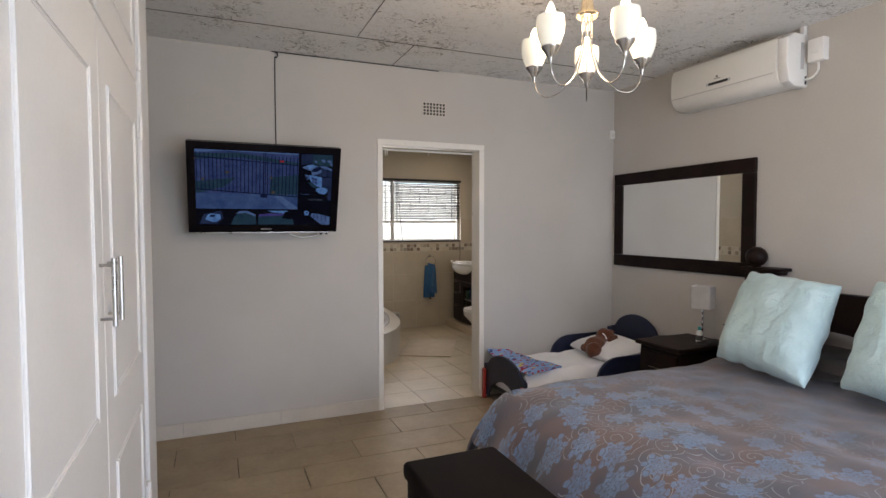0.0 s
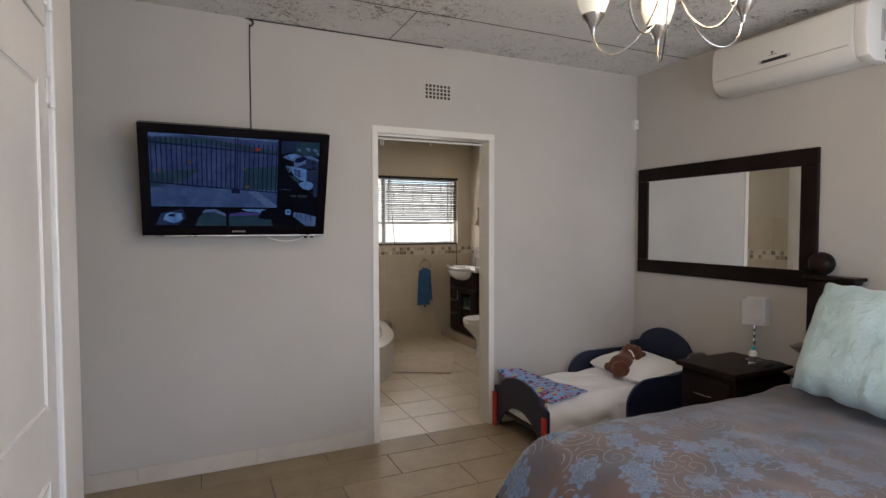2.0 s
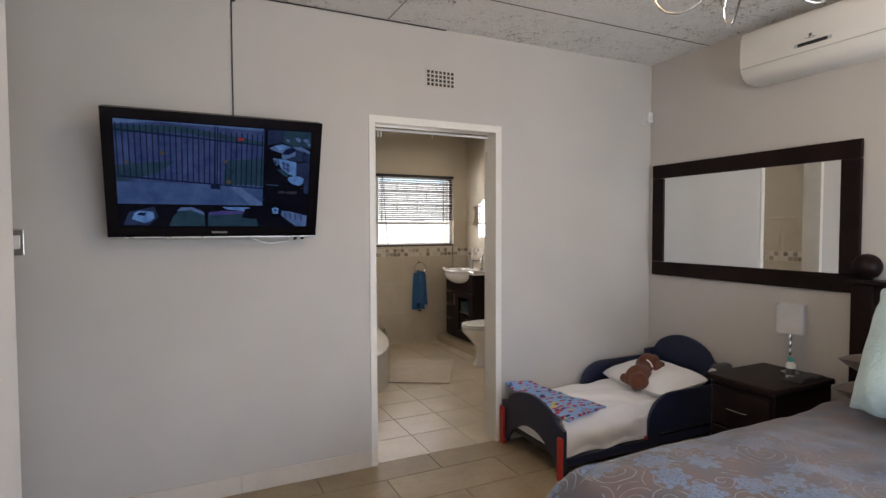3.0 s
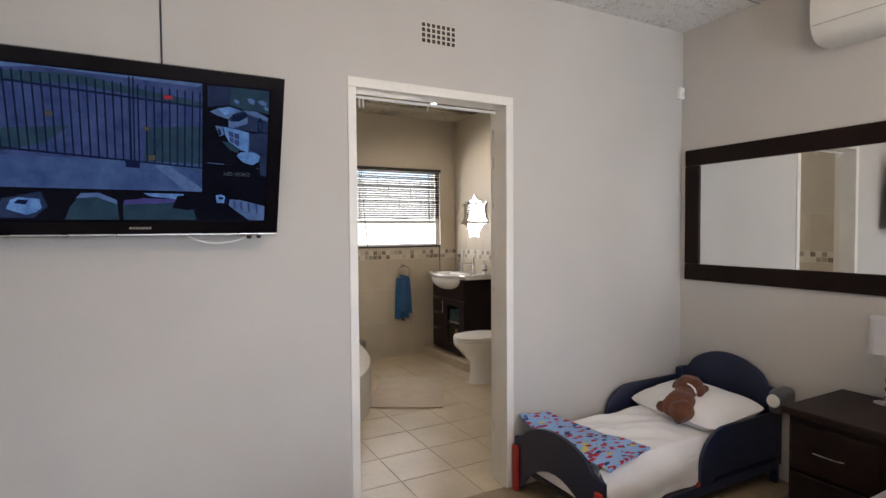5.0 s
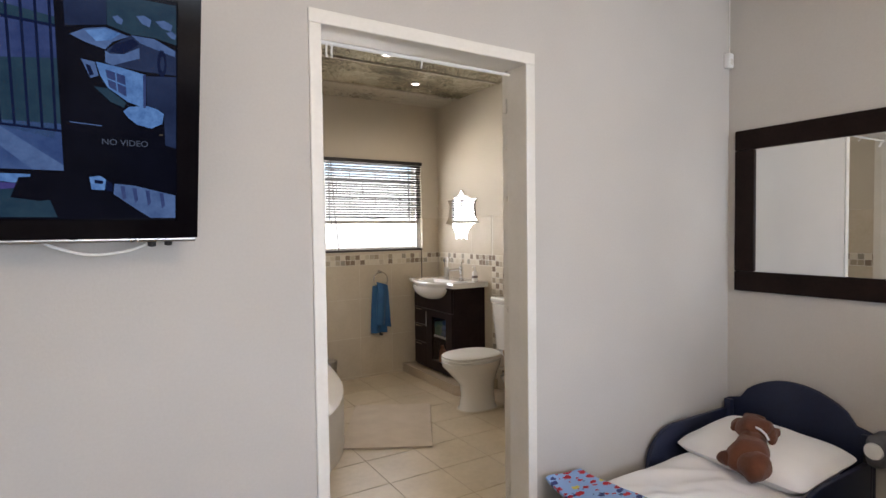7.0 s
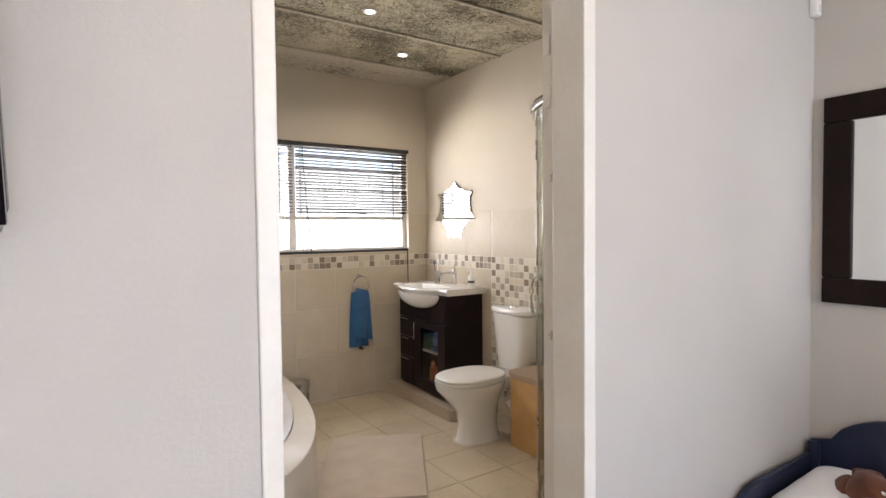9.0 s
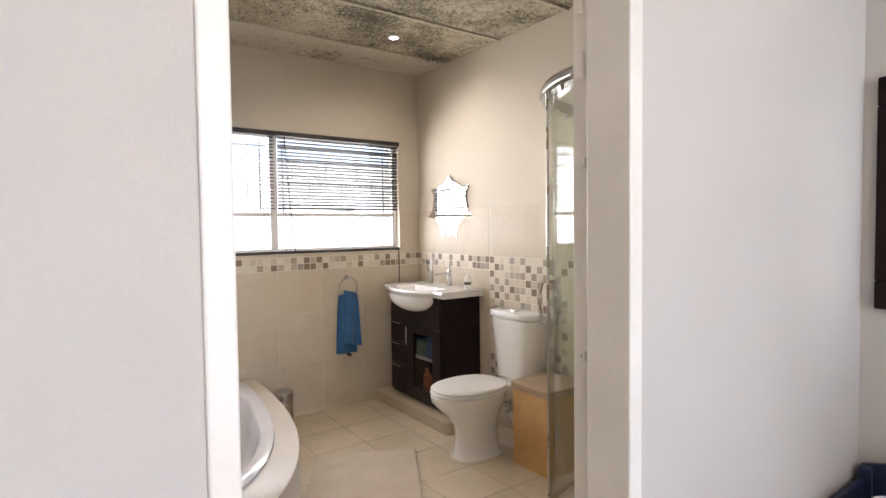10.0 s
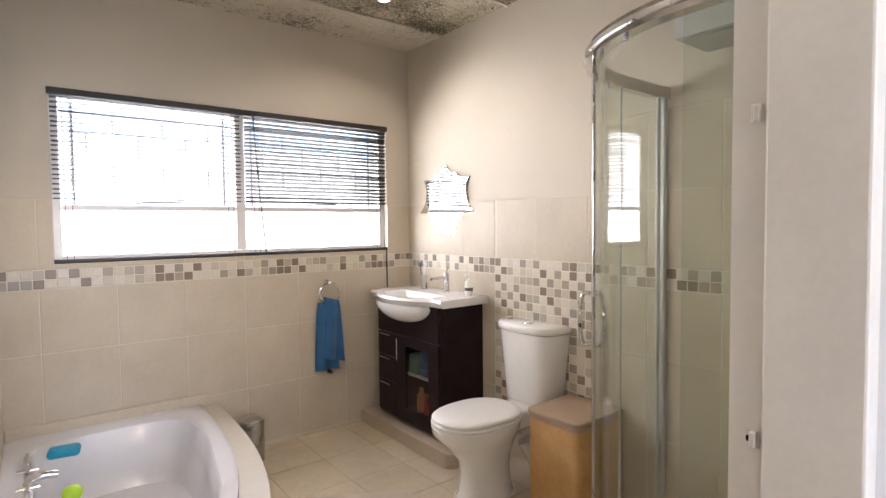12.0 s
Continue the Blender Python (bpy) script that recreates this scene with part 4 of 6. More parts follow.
# ---- double bed ----
def cushion(w, h, d, n=18, seed=0, pinch=0.10, lean=0.0, crease=0.3):
    """A stuffed cushion in the xz plane, with drawn-out corners."""
    bm = bmesh.new()
    for side in (-1, 1):
        def fn(u, v, side=side):
            a, b = 2 * u - 1, 2 * v - 1
            ear = 1 - (0.065 if crease > 0.5 else 0.08) * (abs(a) * abs(b)) ** (10 if crease > 0.5 else 7)
            wavy = 0.035 * crease
            bow = 6 if crease > 0.5 else 2.2
            x = a * ear * (1 - pinch * (1 - abs(b) ** bow) * abs(a) ** 3 + wavy * noise.noise((b * 4, seed, a)))
            z = b * ear * (1 - pinch * (1 - abs(a) ** bow) * abs(b) ** 3 + wavy * noise.noise((a * 4, seed + 3, b)))
            fat = (max(0, 1 - a ** 4) * max(0, 1 - b ** 4)) ** 0.72
            wr = 0.10 * noise.noise((a * 2.2 + seed, b * 2.2, side * 1.7)) * fat
            bend = 0.5 * noise.noise((a * 2, b * 2, seed))
            wr += crease * fat ** 0.6 * (0.075 * (0.35 - abs(noise.noise((a * 5 + bend, b * 2.2 + seed, side)))) + 0.035 * (0.35 - abs(noise.noise((a * 11 + bend * 2, b * 6, side + seed)))))
            return Vector((x * w / 2 + lean * z * h / 2, side * (d / 2) * (fat + wr), z * h / 2))
        sheet(fn, n, n, bm)
    bmesh.ops.remove_doubles(bm, verts=bm.verts[:], dist=0.0008)
    bmesh.ops.recalc_face_normals(bm, faces=bm.faces[:])
    return bm


bed = thing("double_bed", "dark wooden double bed with ball-topped posts", "bed", at=(0, 0, 0))
BY0, BY1 = 0.72, 2.50
part("bed_base", rblock((1.44, BY0 + 0.03, 0.06), (3.12, BY1 - 0.03, 0.34), 0.01), M["dark_wood"], bed)
part("mattress", rblock((1.46, BY0 + 0.06, 0.341), (3.12, BY1 - 0.06, 0.54), 0.05, 3), M["cream"], bed, smooth=True)
part("headboard", rblock((3.14, BY0 + 0.02, 0.25), (3.20, BY1 - 0.02, 1.027), 0.008), M["dark_wood"], bed)
for y in (BY0 - 0.0, BY1 + 0.0):
    s = 1 if y > 1 else -1
    post = part("post", rblock((3.10, y - 0.05, 0.0), (3.205, y + 0.05, 1.125), 0.008), M["dark_wood"], bed)
    part("post_cap", rblock((3.085, y - (0.20 if s > 0 else 0.07), 1.1255), (3.215, y + (0.07 if s > 0 else 0.20), 1.148), 0.008), M["dark_wood"], post)
    part("ball_finial", lathe([(0.0, 1.1485), (0.03, 1.1485), (0.026, 1.155)] + [(0.066 * math.sin(a), 1.214 - 0.066 * math.cos(a)) for a in [0.45 + k * (math.pi - 0.45) / 10 for k in range(10)]] + [(0.0, 1.28)], 20, m=Matrix.Translation((3.15, y, 0))), M["dark_wood"], post, smooth=True)
    part("bracket", slab([((y - s * 0.05), 1.1254), (y - s * 0.19, 1.1254), (y - s * 0.18, 1.105), (y - s * 0.10, 1.09), (y - s * 0.07, 1.03), (y - s * 0.05, 1.03)], "x", 3.12, 3.19), M["dark_wood"], post)
for y in (BY0 + 0.05, BY1 - 0.05):
    part("foot", blocks(((1.46, y - 0.04, 0), (1.54, y + 0.04, 0.059))), M["dark_wood"], bed)


def duvet(u, v):
    """Foot drop, top and side drops of the cover; u along the bed, v across it."""
    U, V = 0.94 + u * 2.42, -0.38 + v * 2.56        # laid-out metres from the foot hem, from one side hem
    side = 0.0
    wide = BY1 - BY0 + 0.01
    foot = 1.40
    # along the bed
    if U < foot:
        q = foot - U
        x, dz = foot - min(q, 0.24) * 0.93 - max(0, q - 0.24) * 0.55, -0.02 - 1.6 * min(q, 0.18) ** 2 - max(0, q - 0.18) * 0.86
    else:
        x, dz = U, -0.02 * math.exp(-(U - foot) * 6)
    # across it
    if V < 0:
        y, dz2 = BY0 - 0.04 - 0.18 * (1 - math.exp(V * 4)), V * 0.97 - 0.05
    elif V > wide:
        y, dz2 = BY1 - 0.03 + 0.16 * (1 - math.exp(-(V - wide) * 4)), -(V - wide) * 0.97 - 0.05
    else:
        e = min(V, wide - V)
        y, dz2 = BY0 - 0.04 + V, -0.05 * math.exp(-e * 13)
    drop = min(dz, dz2) if min(dz, dz2) < -0.06 else dz + dz2
    if dz < -0.1 and dz2 < -0.1:
        drop = -math.hypot(dz, dz2) * 0.82
    fold = 0.022 * noise.noise((x * 3.1, y * 3.1, 0.3)) + 0.010 * noise.noise((x * 9, y * 9, 1.3))
    hang = min(1.0, max(0.0, -drop - 0.05) * 4)
    x += hang * 0.045 * noise.noise((y * 7, 0.0, drop * 1.5)) * (dz < -0.05)
    y += hang * 0.045 * noise.noise((x * 7, 3.0, drop * 1.5)) * (dz2 < -0.05)
    return Vector((x, y, max(0.05, 0.615 + drop + fold * (1 - 0.6 * hang))))


whole("duvet", sheet(duvet, 90, 90, thick=0.012), M["duvet"], "taupe duvet with pale blue flowers, spread over the bed", "duvet", smooth=True)
for y in (2.03, 1.13):
    for x, z, tilt, s in ((2.89, 0.662, -85, 3.0), (2.93, 0.768, -78, 6.0)):
        ob = whole("pillow", cushion(0.80, 0.46, 0.14, 18, s + y), M["brown_cloth"], "soft taupe pillow stacked against the headboard", "pillow", "taupe pillows on the bed", smooth=True)
        ob.matrix_world = Matrix.Translation((x, y, z)) @ Matrix.Rotation(radians(90), 4, "Z") @ Matrix.Rotation(radians(tilt), 4, "X")
across = Vector((0.068, 0.554, 0.029)).normalized()
rise = Vector((0.348, 0.076, 0.478))
rise = (rise - across * rise.dot(across)).normalized()
for at, s in (((2.593, 1.967, 0.899), 1.0), ((2.609, 1.319, 0.899), 5.0)):
    pm = Matrix((across, rise.cross(across), rise)).transposed().to_4x4()
    pm.translation = at
    ob = whole("cushion", cushion(0.58, 0.60, 0.24, 64, s, 0.085, 0.20, 1.0), M["turquoise"], "light turquoise quilted square cushion leaning on the pillows", "cushion", "turquoise cushions on the bed", smooth=True)
    ob.matrix_world = pm

ot = thing("ottoman", "dark brown leather storage ottoman at the bed's foot", "ottoman", at=(0.77, 1.5, 0))
part("ottoman_body", rblock((-0.20, -0.60, 0.03), (0.20, 0.60, 0.375), 0.012), M["leather"], ot, smooth=True)
part("ottoman_lid", rblock((-0.215, -0.615, 0.378), (0.215, 0.615, 0.45), 0.022, 3), M["leather"], ot, "padded leather lid", smooth=True)
for x in (-0.16, 0.16):
    for y in (-0.54, 0.54):
        part("foot", lathe([(0.0, 0), (0.022, 0), (0.026, 0.0295), (0.0, 0.0295)], 12, m=Matrix.Translation((x, y, 0))), M["rubber"], ot)

# ---- night table with its things ----
NX0, NX1, NY0, NY1, NZ = 2.595, 3.09, 2.60, 2.995, 0.62
ns = thing("bedside_table", "dark wooden bedside table with drawers", "bedside table", at=(0, 0, 0))
part("table_body", rblock((NX0 + 0.025, NY0 + 0.02, 0.05), (NX1, NY1 - 0.02, NZ - 0.031), 0.004, 1), M["dark_wood"], ns)
part("tabletop", rblock((NX0 - 0.01, NY0, NZ - 0.03), (NX1, NY1, NZ), 0.008), M["dark_wood"], ns)
for z0, z1 in ((0.36, 0.56), (0.10, 0.345)):
    dr = part("drawer", rblock((NX0 + 0.008, NY0 + 0.035, z0), (NX0 + 0.0245, NY1 - 0.035, z1), 0.004, 1), M["dark_wood"], ns)
    zc = (z0 + z1) / 2
    part("handle", tube(bent([(NX0 + 0.008, 2.745, zc), (NX0 - 0.012, 2.755, zc), (NX0 - 0.016, 2.805, zc), (NX0 - 0.012, 2.855, zc), (NX0 + 0.008, 2.865, zc)]), 0.0035, 8), M["nickel"], dr, "chrome bow handle", smooth=True)
for x in (NX0 + 0.05, NX1 - 0.04):
    for y in (NY0 + 0.04, NY1 - 0.04):
        part("foot", blocks(((x - 0.02, y - 0.02, 0), (x + 0.02, y + 0.02, 0.0495))), M["dark_wood"], ns)
tl = thing("table_lamp", "small table lamp with a square pale shade", "lamp", at=Matrix.Translation((2.985, 2.775, NZ)) @ Matrix.Rotation(radians(24), 4, "Z"))
part("base", lathe([(0, 0), (0.045, 0), (0.045, 0.006), (0.02, 0.012), (0, 0.013)], 24), M["chrome"], tl, "round chrome base", smooth=True)
prof = [(0.0, 0.013)]
for k in range(5):
    z = 0.03 + k * 0.04
    prof += [(0.0035, z - 0.012), (0.007, z - 0.002), (0.0085, z + 0.008), (0.006, z + 0.02)]
part("stem", lathe(prof + [(0.004, 0.225), (0.004, 0.262), (0.0, 0.262)], 14), M["chrome"], tl, "thin beaded stem", smooth=True)
bm = bmesh.new()
rings = []
for r_, z in ((0.068, 0.226), (0.068, 0.378), (0.0655, 0.378), (0.0655, 0.226)):
    ring = []
    for k in range(32):
        a = 2 * math.pi * k / 32
        ring.append(bm.verts.new((r_ * math.copysign(abs(math.cos(a)) ** 0.25, math.cos(a)), r_ * math.copysign(abs(math.sin(a)) ** 0.25, math.sin(a)), z)))
    rings.append(ring)
for p_, q_ in zip(rings, rings[1:] + rings[:1]):
    for k in range(32):
        bm.faces.new((p_[k], p_[(k + 1) % 32], q_[(k + 1) % 32], q_[k]))
bmesh.ops.recalc_face_normals(bm, faces=bm.faces[:])
shade = part("shade", bm, M["shade_cloth"], tl, "square pale grey shade")
part("shade_ring", blocks(((-0.0652, -0.002, 0.258), (0.0652, 0.002, 0.262)), ((-0.002, -0.0652, 0.2585), (0.002, 0.0652, 0.2615))), M["chrome"], shade)
bt = thing("lotion_bottle", "small white bottle with a teal cap", "bottle", at=(2.885, 2.71, NZ))
part("bottle", lathe([(0, 0), (0.021, 0), (0.022, 0.01), (0.022, 0.075), (0.012, 0.088), (0, 0.088)], 16), M["plastic"], bt, smooth=True)
part("cap", lathe([(0, 0.0885), (0.010, 0.0885), (0.010, 0.112), (0.0, 0.112)], 14), M["teal"], bt, "teal cap", smooth=True)
part("print", lathe([(0.0222, 0.02), (0.0226, 0.02), (0.0226, 0.055), (0.0222, 0.055)], 16), M["grey_plastic"], bt)
bm = sheet(lambda u, v: Vector((2.82 + 0.24 * u, 2.615 + 0.10 * v, NZ + 0.004 + 0.028 * (math.sin(math.pi * u) * math.sin(math.pi * v)) ** 0.5 * (0.8 + 0.4 * noise.noise((u * 5, v * 5, 2))))), 14, 8, thick=0.004)
whole("folded_cloth", bm, M["rubber"], "crumpled black cloth on the bedside table", "cloth", smooth=True)

# ---- toddler bed ----
tb = thing("toddler_bed", "navy toddler bed with arched ends and red posts", "toddler bed", at=(0, 0, 0))
TX0, TX1, TY0, TY1 = 1.895, 3.212, 3.335, 3.98


def arch(y0, y1, zlow, zshould, ztop, n=14):
    out = [(y0, zlow), (y1, zlow), (y1, zshould)]
    for k in range(n + 1):
        t = k / n
        y = y1 - 0.07 - t * (y1 - y0 - 0.14)
        out.append((y, zshould + 0.02 + (ztop - zshould - 0.02) * math.sin(math.pi * t) ** 0.62))
    return out + [(y0, zshould)]


part("headboard", slab(arch(TY0, TY1, 0.10, 0.50, 0.65), "x", TX1 - 0.022, TX1, 0.004), M["navy"], tb)
foot_line = arch(TY0, TY1, 0.03, 0.285, 0.405)[2:]
under_line = [(TY0 + 0.07 + (TY1 - TY0 - 0.14) * k / 12, 0.05 + 0.15 * math.sin(math.pi * k / 12) ** 0.7) for k in range(13)]
part("footboard", slab([(TY0, 0.03), (TY0 + 0.07, 0.03)] + under_line + [(TY1 - 0.07, 0.03), (TY1, 0.03)] + foot_line, "x", TX0, TX0 + 0.022, 0.004), M["navy"], tb)
for y in (TY0 + 0.02, TY1 - 0.02):
    part("post", rblock((TX0 - 0.019, y - 0.02, 0), (TX0 - 0.0005, y + 0.02, 0.245), 0.005), M["red"], tb, "red front post")
    part("post", rblock((TX1 - 0.050, y - 0.02, 0), (TX1 - 0.0225, y + 0.02, 0.50), 0.005), M["navy"], tb)
for y in (TY0, TY1 - 0.02):
    zt = 0.395 if y == TY0 else 0.455
    rail = [(TX1 - 0.051, 0.15), (TX1 - 0.051, zt)] + [(2.74 - 0.20 * math.sin(a), zt - 0.17 + 0.17 * math.cos(a)) for a in [k * math.pi / 16 for k in range(9)]] + [(2.54, 0.13), (2.62, 0.13), (2.65, 0.15)]
    part("guard_rail", slab(rail, "y", y, y + 0.02, 0.004), M["navy"], tb)
    part("side_rail", rblock((TX0 + 0.0225, y + 0.0005, 0.08), (TX1 - 0.051, y + 0.0195, 0.128), 0.004), M["navy"], tb)
    part("bolt_cover", rblock((2.50, y - 0.006 if y == TY0 else y + 0.0205, 0.135), (2.525, y - 0.0005 if y == TY0 else y + 0.025, 0.16), 0.003), M["red"], tb, "red bolt cover")
part("slat_base", blocks(((TX0 + 0.03, TY0 + 0.021, 0.10), (TX1 - 0.055, TY1 - 0.021, 0.125))), M["rubber"], tb)


def sheet_top(u, v):
    """Creased sheet over the mattress, hanging down its open side."""
    x = TX0 + 0.03 + u * (TX1 - TX0 - 0.09)
    crease = 0.018 * noise.noise((x * 5, v * 4, 0)) + 0.034 * (0.4 - abs(noise.noise((x * 4 + v * 5, v * 1.4 - x, 4)))) + 0.010 * noise.noise((x * 9 - v * 3, v * 3, 8)) + 0.005 * noise.noise((x * 16, v * 10, 7))
    if v < 0.24:
        k = 1 - v / 0.24                     # share of the way down the side
        free = max(0.0, min(1.0, (2.50 - x) * 9))
        swell = 0.030 * math.sin(math.pi * min(1, k * 1.1)) + 0.9 * crease * k
        y = TY0 + 0.026 + 0.035 * (1 - k) ** 3 - free * max(0.0, swell)
        z = 0.335 - 0.20 * k + 0.3 * crease * (1 - k) - 0.012 * k * noise.noise((x * 7, 2, 1))
    else:
        w = (v - 0.24) / 0.76
        y = TY0 + 0.061 + w * (TY1 - TY0 - 0.09)
        e = min(u * 1.3, (1 - u) * 1.3, (1 - w) * 0.6)
        z = 0.335 - 0.05 * math.exp(-e * 24) + crease * (1 - 0.7 * math.exp(-e * 14))
    return Vector((x, y, z))


ms = thing("cot_mattress", "white sheeted mattress in the toddler bed", "mattress", at=(0, 0, 0))
part("mattress", rblock((TX0 + 0.028, TY0 + 0.024, 0.1255), (TX1 - 0.056, TY1 - 0.024, 0.275), 0.02), M["sheet"], ms)
part("sheet", sheet(sheet_top, 72, 56, thick=0.006), M["sheet"], ms, "creased white sheet", smooth=True)
ob = whole("cot_pillow", cushion(0.60, 0.44, 0.15, 26, 2.0, 0.05), M["sheet"], "soft white pillow on the toddler bed", "pillow", smooth=True)
ob.matrix_world = Matrix.Translation((2.905, 3.65, 0.395)) @ Matrix.Rotation(radians(86), 4, "Z") @ Matrix.Rotation(radians(-97), 4, "X")


def blanket(u, v):
    """Spread over the foot end of the mattress, from the wall to the open side."""
    wide = 0.19 + 0.14 * v
    x, y = TX0 + 0.026 + u * wide, TY1 - 0.012 - v * (0.645 - 0.07 * u)
    z = 0.352 + 0.012 * noise.noise((x * 8, y * 6, 3)) + 0.045 * math.exp(-v * 8) * (1 - 0.5 * u) - 0.01 * math.exp(-u * 9)
    x += 0.014 * noise.noise((v * 6, u, 2))
    return Vector((x, y, z))


whole("blanket", sheet(blanket, 18, 30, thick=0.012), M["blanket"], "light blue fleece blanket with red and navy prints", "blanket", smooth=True)


def blob(bm, c, r, turn=0.0, tilt=0.0):
    bmesh.ops.create_icosphere(bm, subdivisions=3, radius=1.0, matrix=Matrix.Translation(c) @ Matrix.Rotation(turn, 4, "Z") @ Matrix.Rotation(tilt, 4, "Y") @ Matrix.Diagonal((*r, 1)))


bm = bmesh.new()
blob(bm, (2.725, 3.605, 0.430), (0.10, 0.085, 0.075), 0.3, -0.25)
blob(bm, (2.665, 3.545, 0.420), (0.062, 0.058, 0.062), 0.4)
blob(bm, (2.800, 3.632, 0.455), (0.075, 0.058, 0.05), 0.5, -0.25)
blob(bm, (2.880, 3.665, 0.490), (0.085, 0.07, 0.062), 0.5, -0.2)
blob(bm, (2.945, 3.700, 0.490), (0.052, 0.048, 0.045), 0.5)
blob(bm, (2.885, 3.740, 0.470), (0.055, 0.022, 0.042), 0.9)
blob(bm, (2.895, 3.590, 0.465), (0.055, 0.022, 0.042), 0.2)
blob(bm, (2.780, 3.520, 0.410), (0.058, 0.03, 0.03), -0.6)
blob(bm, (2.680, 3.670, 0.405), (0.05, 0.03, 0.03), 0.9)
for v in bm.verts:
    v.co += Vector((noise.noise(v.co * 16), noise.noise(v.co * 16 + Vector((5, 0, 0))), 0.7 * noise.noise(v.co * 16 + Vector((0, 9, 0))))) * 0.022
    v.co += Vector((noise.noise(v.co * 60), noise.noise(v.co * 60 + Vector((5, 0, 0))), noise.noise(v.co * 60 + Vector((0, 9, 0))))) * 0.004
whole("plush_dog", bm, M["plush"], "brown plush toy dog lying on the small pillow", "plush toy", smooth=True)
bm = tube([(2.812 + 0.01 * math.sin(k * math.pi / 8), 3.632 + 0.066 * math.cos(k * math.pi / 8), 0.462 + 0.060 * math.sin(k * math.pi / 8)) for k in range(3, 8)], 0.005, 8)
whole("toy_collar", bm, M["sheet"], "white collar round the plush dog's neck", "collar", smooth=True)
mo = thing("baby_monitor", "grey monitor with a white lens clipped to the bed post", "monitor", at=(3.10, 3.318, 0.47))
part("monitor_body", rblock((-0.065, -0.075, -0.055), (0.085, 0.0, 0.075), 0.03, 4), M["grey_plastic"], mo, smooth=True)
part("lens", lathe([(0, 0.0), (0.034, 0.0), (0.031, 0.008), (0, 0.011)], 18, m=Matrix.Translation((-0.0655, -0.036, 0.018)) @ Matrix.Rotation(radians(-90), 4, "Y")), M["plastic"], mo, "white round lens", smooth=True)
part("clip", blocks(((-0.01, 0.0005, -0.06), (0.04, 0.0195, -0.01))), M["rubber"], mo)

# ---- bathroom shell ----
BY = DW + DT
whole("bath_ceiling", blocks(((LX - T, BY, CZ), (RX + T, FY + T, CZ + 0.14))), M["bath_ceiling"], "bare straw-coloured wood-wool board ceiling", "ceiling", kind="structure")
whole("bath_ceiling_strip", blocks(((LX, 6.70, CZ - 0.006), (RX, FY, CZ - 0.0005))), M["bath_ceiling_edge"], "painted board strip over the window", "ceiling", kind="structure")
for y in (4.85, 5.46, 6.07, 6.685):
    whole("ceiling_batten", rblock((LX, y - 0.011, CZ - 0.012), (RX, y + 0.011, CZ - 0.0003), 0.003, 1), M["bath_ceiling_edge"], "pale joint strip between ceiling boards", "ceiling batten", kind="structure")
whole("wall_window", blocks(((LX - T, FY, 0), (WX0, FY + T, CZ)), ((WX1, FY, 0), (RX + T, FY + T, CZ)), ((WX0, FY, 0), (WX1, FY + T, WZ0)), ((WX0, FY, WZ1), (WX1, FY + T, CZ))), M["bath_wall"], "beige painted bathroom wall with a window", "wall", kind="structure")
whole("wall_basin", blocks(((RX, BY, 0), (RX + T, FY, CZ))), M["bath_wall"], "beige painted bathroom wall behind the basin", "wall", kind="structure")
whole("wall_tub", blocks(((LX - T, BY, 0), (LX, FY, CZ))), M["bath_wall"], "beige painted bathroom wall beside the tub", "wall", kind="structure")

# bathroom window: steel frame, burglar bars
w2 = thing("window_2", "white steel bathroom window with burglar bars", "window", kind="structure", at=(0, FY + 0.055, 0))
MX = 2.10
for lo, hi in (((WX0, -0.02, WZ0), (WX0 + 0.04, 0.02, WZ1)), ((WX1 - 0.04, -0.02, WZ0), (WX1, 0.02, WZ1)), ((WX0 + 0.04, -0.02, WZ0), (WX1 - 0.04, 0.02, WZ0 + 0.035)), ((WX0 + 0.04, -0.02, WZ1 - 0.035), (WX1 - 0.04, 0.02, WZ1)), ((MX - 0.028, -0.02, WZ0 + 0.035), (MX + 0.028, 0.02, WZ1 - 0.035)), ((WX0 + 0.04, -0.022, 1.465), (MX - 0.028, 0.02, 1.495)), ((MX + 0.028, -0.022, 1.465), (WX1 - 0.04, 0.02, 1.495))):
    part("window_frame", rblock(lo, hi, 0.004, 1), M["white"], w2)
for x0, x1 in ((WX0 + 0.04, MX - 0.028), (MX + 0.028, WX1 - 0.04)):
    for z0, z1 in ((WZ0 + 0.035, 1.465), (1.495, WZ1 - 0.035)):
        g = part("pane", blocks(((x0, -0.003, z0), (x1, 0.003, z1))), M["window_glass"], w2)
        g.visible_shadow = False
    bars = []
    zs = (1.62, 1.75, 1.88, 1.98)
    for z in zs:
        bars.append(((x0, 0.040, z - 0.0035), (x1, 0.050, z + 0.0035)))
    for k, z in enumerate(zs[:-1]):
        for j in range(3):
            xx = x0 + (x1 - x0) * (0.28 + 0.28 * j - (0.14 if k % 2 else 0.0))
            bars.append(((xx - 0.0035, 0.040, z + 0.0035), (xx + 0.0035, 0.050, zs[k + 1] - 0.0035)))
    for xx in (x0 + 0.06, x1 - 0.05):
        bars.append(((xx - 0.006, 0.0395, 1.495), (xx + 0.006, 0.0505, WZ1 - 0.03)))
    part("burglar_bar", blocks(*bars), M["grey_plastic"], w2, "grey burglar bars")
    xm = (x0 + x1) / 2
    part("stay", tube(bent([(xm - 0.10, -0.026, 1.505), (xm - 0.02, -0.030, 1.512), (xm + 0.13, -0.026, 1.515)]), 0.005, 6), M["grey_plastic"], w2, "window stay", smooth=True)
part("window_sill", rblock((WX0 + 0.002, 0.021, WZ0 - 0.001), (WX1 - 0.002, 0.16, WZ0 + 0.012), 0.002, 1), M["wall_tile"], w2)
